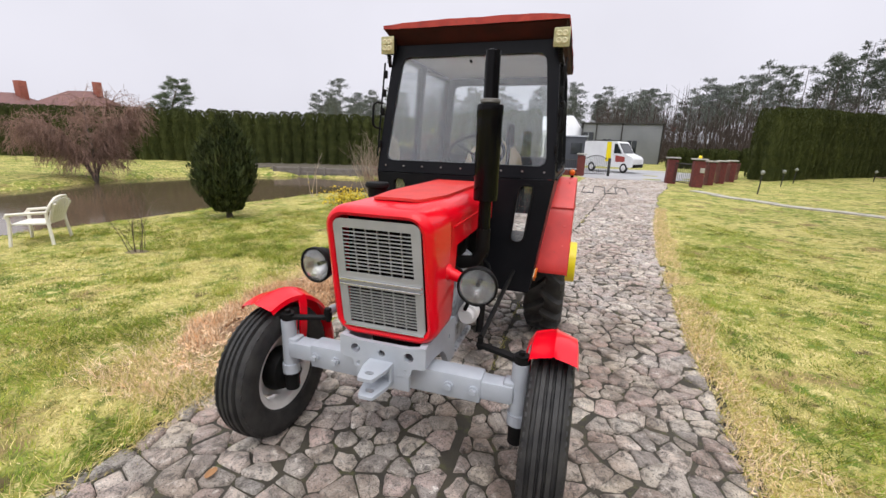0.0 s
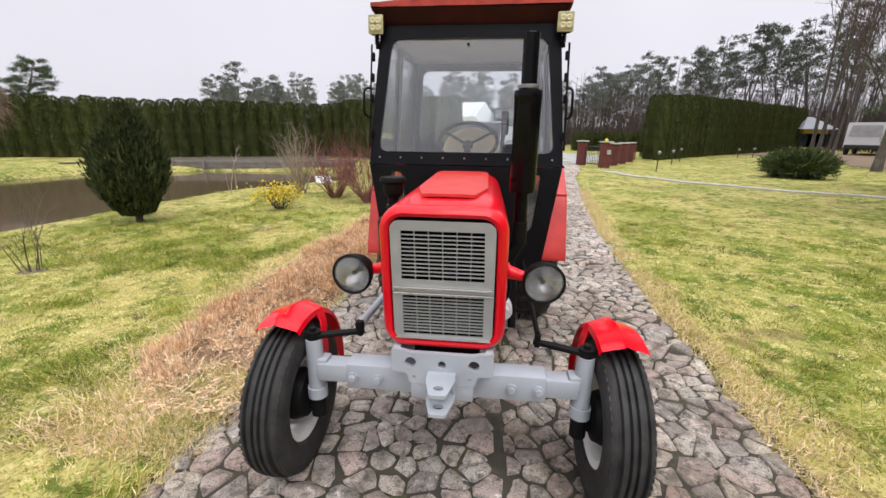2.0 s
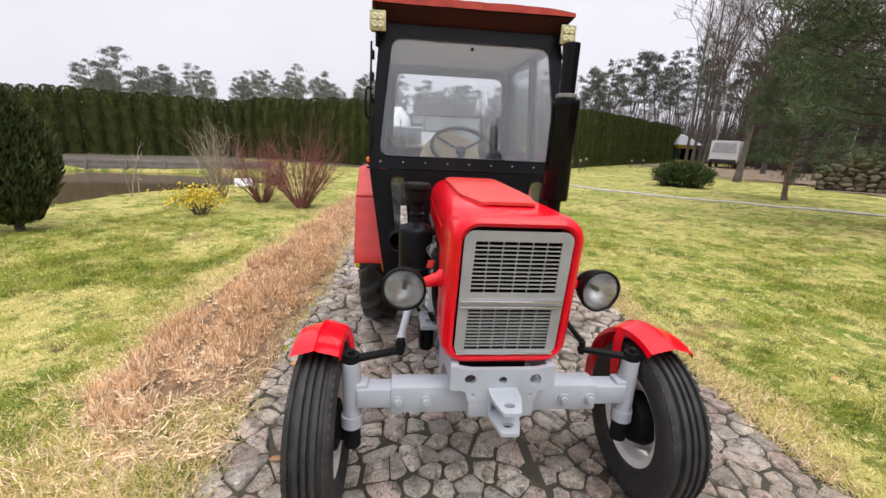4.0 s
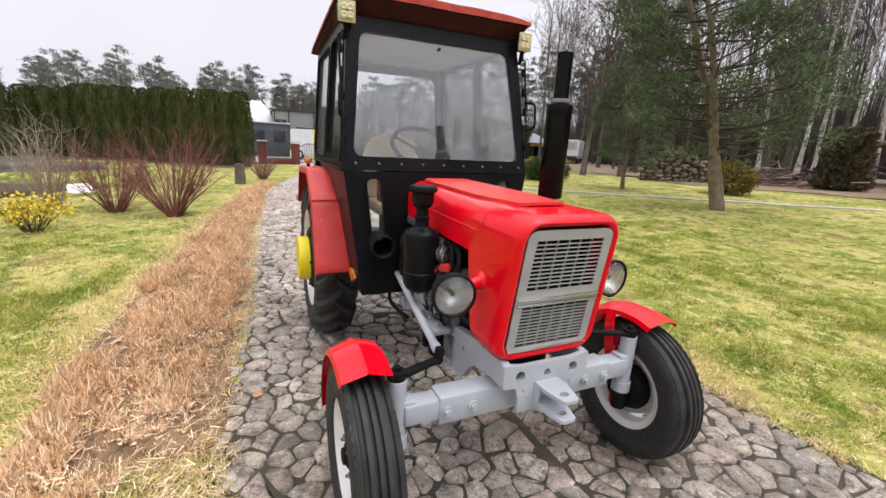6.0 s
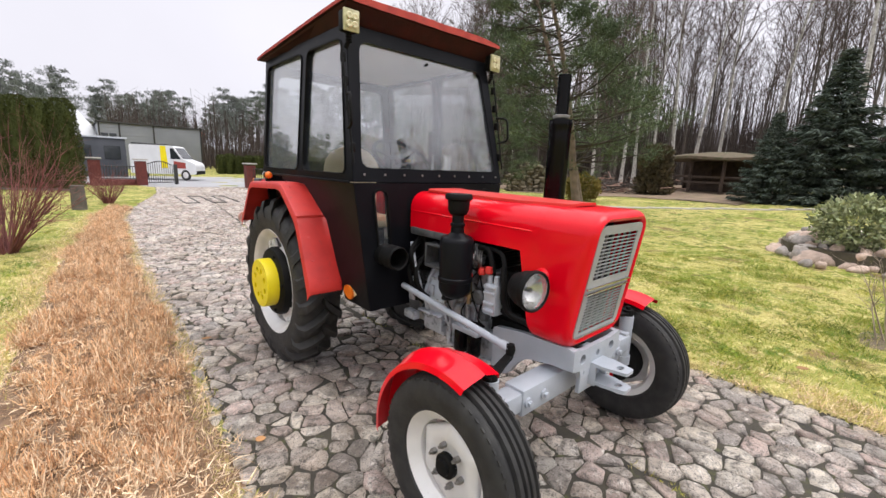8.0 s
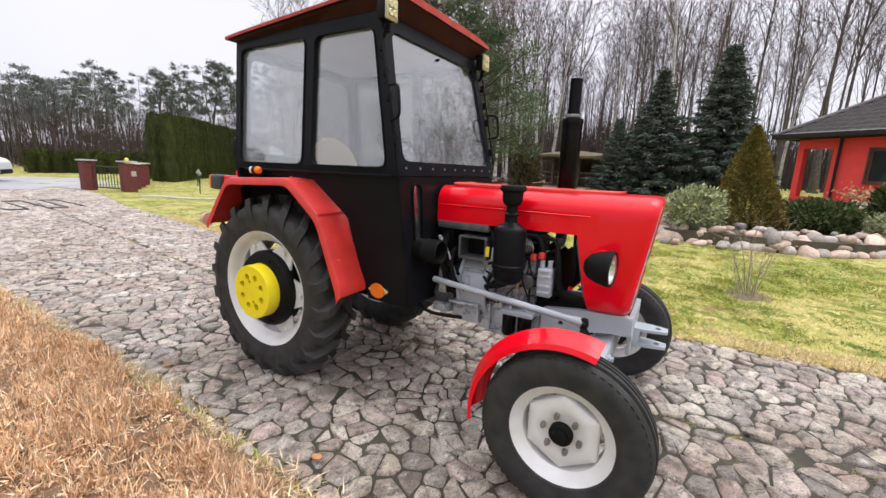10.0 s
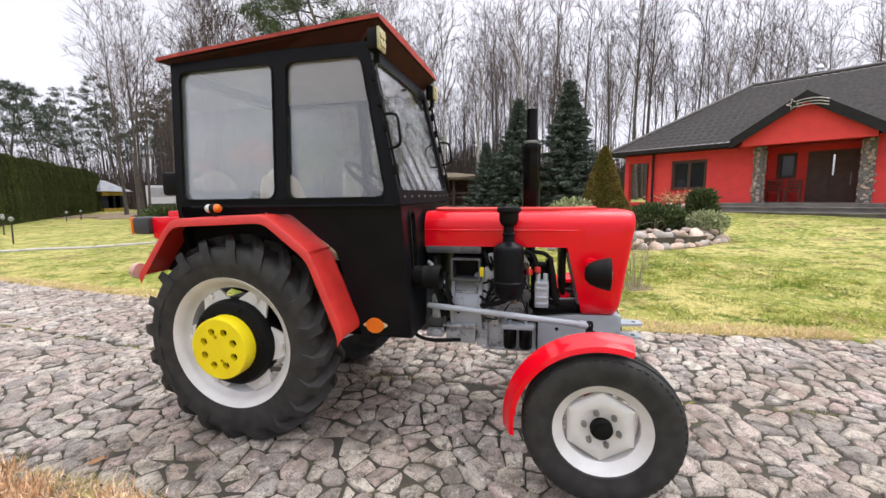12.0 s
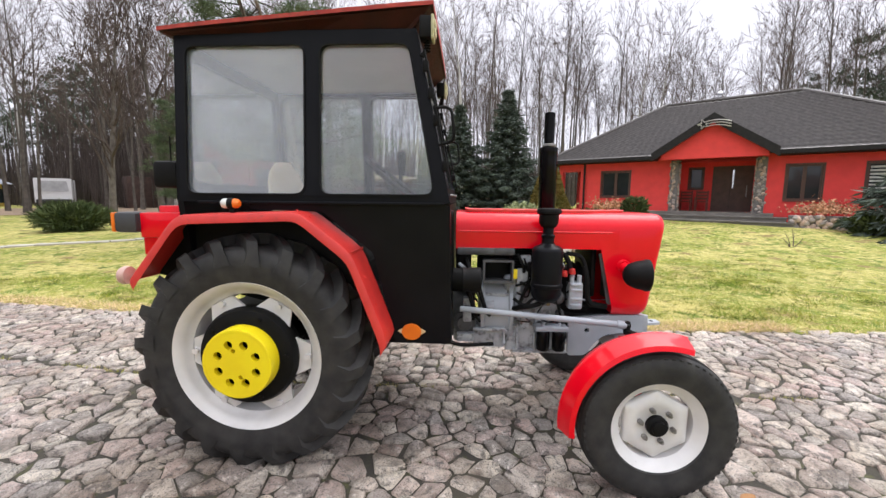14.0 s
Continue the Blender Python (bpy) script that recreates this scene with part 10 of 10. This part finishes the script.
# ---- cobbles ----
def cobble_material(name, joined):
    m = bpy.data.materials.new(name)
    m.use_nodes = True
    n, l = m.node_tree.nodes, m.node_tree.links
    b = n["Principled BSDF"]
    rnd = n.new("ShaderNodeNewGeometry").outputs["Random Per Island"] if joined else n.new("ShaderNodeObjectInfo").outputs["Random"]
    tone = n.new("ShaderNodeValToRGB")
    tone.color_ramp.interpolation = "LINEAR"
    stops = ((0.0, (0.33, 0.30, 0.28)), (0.18, (0.70, 0.62, 0.53)), (0.36, (0.64, 0.49, 0.435)), (0.52, (0.38, 0.35, 0.32)), (0.68, (0.80, 0.72, 0.60)), (0.84, (0.62, 0.54, 0.465)), (1.0, (0.44, 0.34, 0.30)))
    tone.color_ramp.elements[0].color, tone.color_ramp.elements[1].color = (*stops[0][1], 1), (*stops[-1][1], 1)
    for p, c in stops[1:-1]:
        tone.color_ramp.elements.new(p).color = (*c, 1)
    l.new(rnd, tone.inputs[0])
    co = n.new("ShaderNodeNewGeometry").outputs["Position"]

    def tex(scale, lo, hi, detail=6, rough=0.65):
        t = n.new("ShaderNodeTexNoise")
        t.inputs["Scale"].default_value, t.inputs["Detail"].default_value, t.inputs["Roughness"].default_value = scale, detail, rough
        l.new(co, t.inputs["Vector"])
        r = n.new("ShaderNodeValToRGB")
        r.color_ramp.elements[0].position, r.color_ramp.elements[1].position = lo, hi
        l.new(t.outputs["Fac"], r.inputs[0])
        return t, r.outputs[0]

    def mix(fac, a, c):
        x = n.new("ShaderNodeMixRGB")
        l.new(fac, x.inputs[0])
        l.new(a, x.inputs[1])
        x.inputs[2].default_value = (*c, 1)
        return x.outputs[0]
    t1, f1 = tex(17, 0.495, 0.585, 14, 0.82)
    t2, f2 = tex(70, 0.55, 0.66, 6, 0.75)
    t3, f3 = tex(5, 0.50, 0.70)
    t1.inputs["Distortion"].default_value = 0.5
    c = mix(f3, tone.outputs[0], (0.23, 0.185, 0.15))
    t4, f4 = tex(19, 0.55, 0.62, 12, 0.75)
    c = mix(f4, c, (0.88, 0.82, 0.75))
    c = mix(f1, c, (0.12, 0.105, 0.092))
    t7, f7 = tex(4.5, 0.54, 0.64, 10, 0.75)
    c = mix(f7, c, (0.23, 0.20, 0.17))
    c = mix(f2, c, (0.46, 0.43, 0.39))
    t6, f6 = tex(130, 0.56, 0.62, 4, 0.7)
    c = mix(f6, c, (0.05, 0.046, 0.04))
    # damp stretches
    t5, f5 = tex(1.3, 0.40, 0.60, 6, 0.6)
    wet = n.new("ShaderNodeMixRGB")
    wet.blend_type = "MULTIPLY"
    wet.inputs[2].default_value = (0.70, 0.65, 0.605, 1)
    l.new(f5, wet.inputs[0])
    l.new(c, wet.inputs[1])
    c = wet.outputs[0]
    l.new(c, b.inputs["Base Color"])
    mr = n.new("ShaderNodeMapRange")
    mr.inputs["To Min"].default_value, mr.inputs["To Max"].default_value = 0.22, 0.62
    l.new(t3.outputs["Fac"], mr.inputs["Value"])
    l.new(mr.outputs[0], b.inputs["Roughness"])
    bp = n.new("ShaderNodeBump")
    bp.inputs["Strength"].default_value, bp.inputs["Distance"].default_value = 1.0, 0.02
    l.new(t1.outputs["Fac"], bp.inputs["Height"])
    l.new(bp.outputs[0], b.inputs["Normal"])
    return m


COBBLE = cobble_material("granite_cobble", False)
COBBLE_REST = cobble_material("granite_cobble_joined", True)


def seam_x(y):
    """The long joint down the middle of the drive."""
    return 0.28 + 0.13 * max(0.0, y - 1.0)


CROSS_SEAMS = ((1.22, 0.13), (-3.97, 0.05))


def clip(poly, nx, ny, d):
    """The part of a polygon where nx * x + ny * y <= d."""
    out = []
    for k in range(len(poly)):
        a, b = poly[k - 1], poly[k]
        da, db = nx * a[0] + ny * a[1] - d, nx * b[0] + ny * b[1] - d
        if (da < 0) != (db < 0):
            t = da / (da - db)
            out.append((a[0] + (b[0] - a[0]) * t, a[1] + (b[1] - a[1]) * t))
        if db <= 0:
            out.append(b)
    return out


def cobbles():
    rnd = random.Random(77)
    sites, y, row = [], -8.6, 0
    while y < 19.4:
        step = rnd.uniform(0.088, 0.118)
        wide = rnd.uniform(0.112, 0.150)
        x = float(drive_left(y)) - 0.05 + (0.5 * wide if row % 2 else 0)
        while x < float(drive_right(y)) + 0.05:
            if rnd.random() > 0.13:
                sites.append((x + rnd.uniform(-0.052, 0.052), y + rnd.uniform(-0.042, 0.042)))
            x += wide * rnd.uniform(0.85, 1.15)
        y += step
        row += 1
    cells = {}
    for p in sites:
        cells.setdefault((int(p[0] // 0.3), int(p[1] // 0.3)), []).append(p)
    singles, verts, faces = [], [], []
    for px, py in sites:
        poly = [(px - 0.28, py - 0.28), (px + 0.28, py - 0.28), (px + 0.28, py + 0.28), (px - 0.28, py + 0.28)]
        ci, cj = int(px // 0.3), int(py // 0.3)
        for u in (-1, 0, 1):
            for v in (-1, 0, 1):
                for qx, qy in cells.get((ci + u, cj + v), ()):
                    if (qx, qy) != (px, py) and poly:
                        nx, ny = qx - px, qy - py
                        poly = clip(poly, nx, ny, (qx * qx + qy * qy - px * px - py * py) / 2)
        sx = seam_x(py)
        side = 1 if px < sx else -1
        poly = clip(poly, side, 0, side * sx - 0.004)
        for sy, slope in CROSS_SEAMS:
            way = 1 if py < sy + slope * px else -1
            poly = clip(poly, -slope * way, way, way * sy - 0.003)
        poly = clip(poly, -1, 0, -float(drive_left(py)) + rnd.uniform(0.0, 0.05))
        poly = clip(poly, 1, 0, float(drive_right(py)) + rnd.uniform(-0.03, 0.04))
        tidy = [p for k, p in enumerate(poly) if math.hypot(p[0] - poly[k - 1][0], p[1] - poly[k - 1][1]) > 0.018]
        if len(tidy) < 3:
            continue
        cx, cy = sum(p[0] for p in tidy) / len(tidy), sum(p[1] for p in tidy) / len(tidy)
        size = max(math.hypot(p[0] - cx, p[1] - cy) for p in tidy)
        if size < 0.036:
            continue
        gap = rnd.uniform(0.003, 0.013)
        tilt = (rnd.uniform(-0.15, 0.15), rnd.uniform(-0.15, 0.15))
        lift = rnd.uniform(-0.008, 0.007)
        ring = [(x + rnd.uniform(-0.007, 0.007), yy + rnd.uniform(-0.007, 0.007)) for x, yy in bend(tidy, rnd.uniform(0.007, 0.020), 1)]
        vs, n = [], len(ring)
        for inset, z in ((gap * 0.6, -0.045), (gap, -0.009), (gap + 0.011, 0.0)):
            k = max(0.1, 1 - inset / size)
            for (x, yy) in ring:
                ex, ey = cx + (x - cx) * k, cy + (yy - cy) * k
                up = lift + tilt[0] * (ex - cx) + tilt[1] * (ey - cy) if z > -0.04 else 0
                bumpy = 0.004 * noise.noise((ex * 30, ey * 30, 1)) if z > -0.01 else 0
                vs.append((ex - cx, ey - cy, z + up + bumpy))
        vs.append((0, 0, lift + rnd.uniform(-0.002, 0.005)))
        fs = []
        for r in range(2):
            for k in range(n):
                fs.append((r * n + k, r * n + (k + 1) % n, (r + 1) * n + (k + 1) % n, (r + 1) * n + k))
        for k in range(n):
            fs.append((2 * n + k, 2 * n + (k + 1) % n, 3 * n, 3 * n))
        if -2.95 < cy < -0.35 and len(singles) < 300:
            singles.append((cx, cy, vs, fs))
        else:
            base = len(verts)
            verts += [(a + cx, b + cy, c) for a, b, c in vs]
            faces += [tuple(base + i for i in f) for f in fs]
    tri = [tuple(dict.fromkeys(f)) for f in faces]
    me = bpy.data.meshes.new("cobbles")
    me.from_pydata(verts, [], tri)
    me.materials.append(COBBLE_REST)
    me.polygons.foreach_set("use_smooth", [True] * len(tri))
    rest = new("cobbles", me)
    rest.parent = driveway
    tagged(rest, "worn granite cobbles of the driveway", kind="stuff")
    for cx, cy, vs, fs in singles:
        me = bpy.data.meshes.new("cobble")
        me.from_pydata(vs, [], [tuple(dict.fromkeys(f)) for f in fs])
        me.materials.append(COBBLE)
        me.polygons.foreach_set("use_smooth", [True] * len(fs))
        ob = new("cobble", me)
        ob.location = (cx, cy, 0)
        ob.parent = driveway


cobbles()


def joint_growth():
    """Grass and moss in the joints, thickest along one long joint and at the edges."""
    rng = np.random.default_rng(15)
    n = 9000
    y = rng.uniform(-5, 7, n)
    x = np.where(rng.uniform(0, 1, n) < 0.4, 0.28 + 0.13 * np.maximum(0, y - 1) + rng.normal(size=n) * 0.018, np.where(rng.uniform(0, 1, n) < 0.5, drive_left(y) + np.abs(rng.normal(size=n)) * 0.07, drive_right(y) - np.abs(rng.normal(size=n)) * 0.06))
    clump = np.sin(y * 5 + 1.5 * np.sin(y * 2.1)) > 0.1
    x, y = x[clump], y[clump]
    n = len(x)
    v, f = blades(rng, np.stack([x, y, np.full(n, -0.014)], 1), unit(rng.normal(size=(n, 3)) * 0.6 + np.array([0, 0, 0.9])), rng.uniform(0.015, 0.04, n), rng.uniform(0.003, 0.006, n))
    tagged(new("joint_grass", mesh_from("joint_grass", v, f, [GRASS, STRAW], (rng.uniform(0, 1, n) < 0.35).astype(int))), "thin grass growing in the cobble joints", "grass", kind="stuff")


joint_growth()


def fallen_leaves():
    rnd = random.Random(6)
    m = surf("brown_fallen_leaf", (0.42, 0.22, 0.09), (0.30, 0.15, 0.06), 20, 0.7, per=0.3)
    bm = new_bm()
    sheet(bm, bend([(-0.035, 0), (-0.012, 0.022), (0.02, 0.016), (0.04, 0.0), (0.018, -0.018), (-0.015, -0.02)], 0.012, 2), [], 0.001, lambda u, v, w: Vector((u, v, w + 4 * v * v + 1.5 * u * u)))
    me = mesh_of("fallen_leaf", bm, m, 0)
    for x, y in ((-0.95, -1.75), (-1.08, -0.9), (-1.0, 0.6), (-0.75, -2.35), (2.6, -1.2), (3.1, 0.8), (2.3, -2.6)):
        ob = new("fallen_leaf", me)
        ob.matrix_world = pose(x, y, 0.012 + (0.03 if x > 1.9 else 0), rnd.uniform(-15, 15), rnd.uniform(-15, 15), rnd.uniform(0, 360)) @ Matrix.Diagonal((1.2, 1.2, 1.2, 1))
        tagged(ob, "single brown fallen leaf on the ground", "leaf", "fallen leaves")


fallen_leaves()
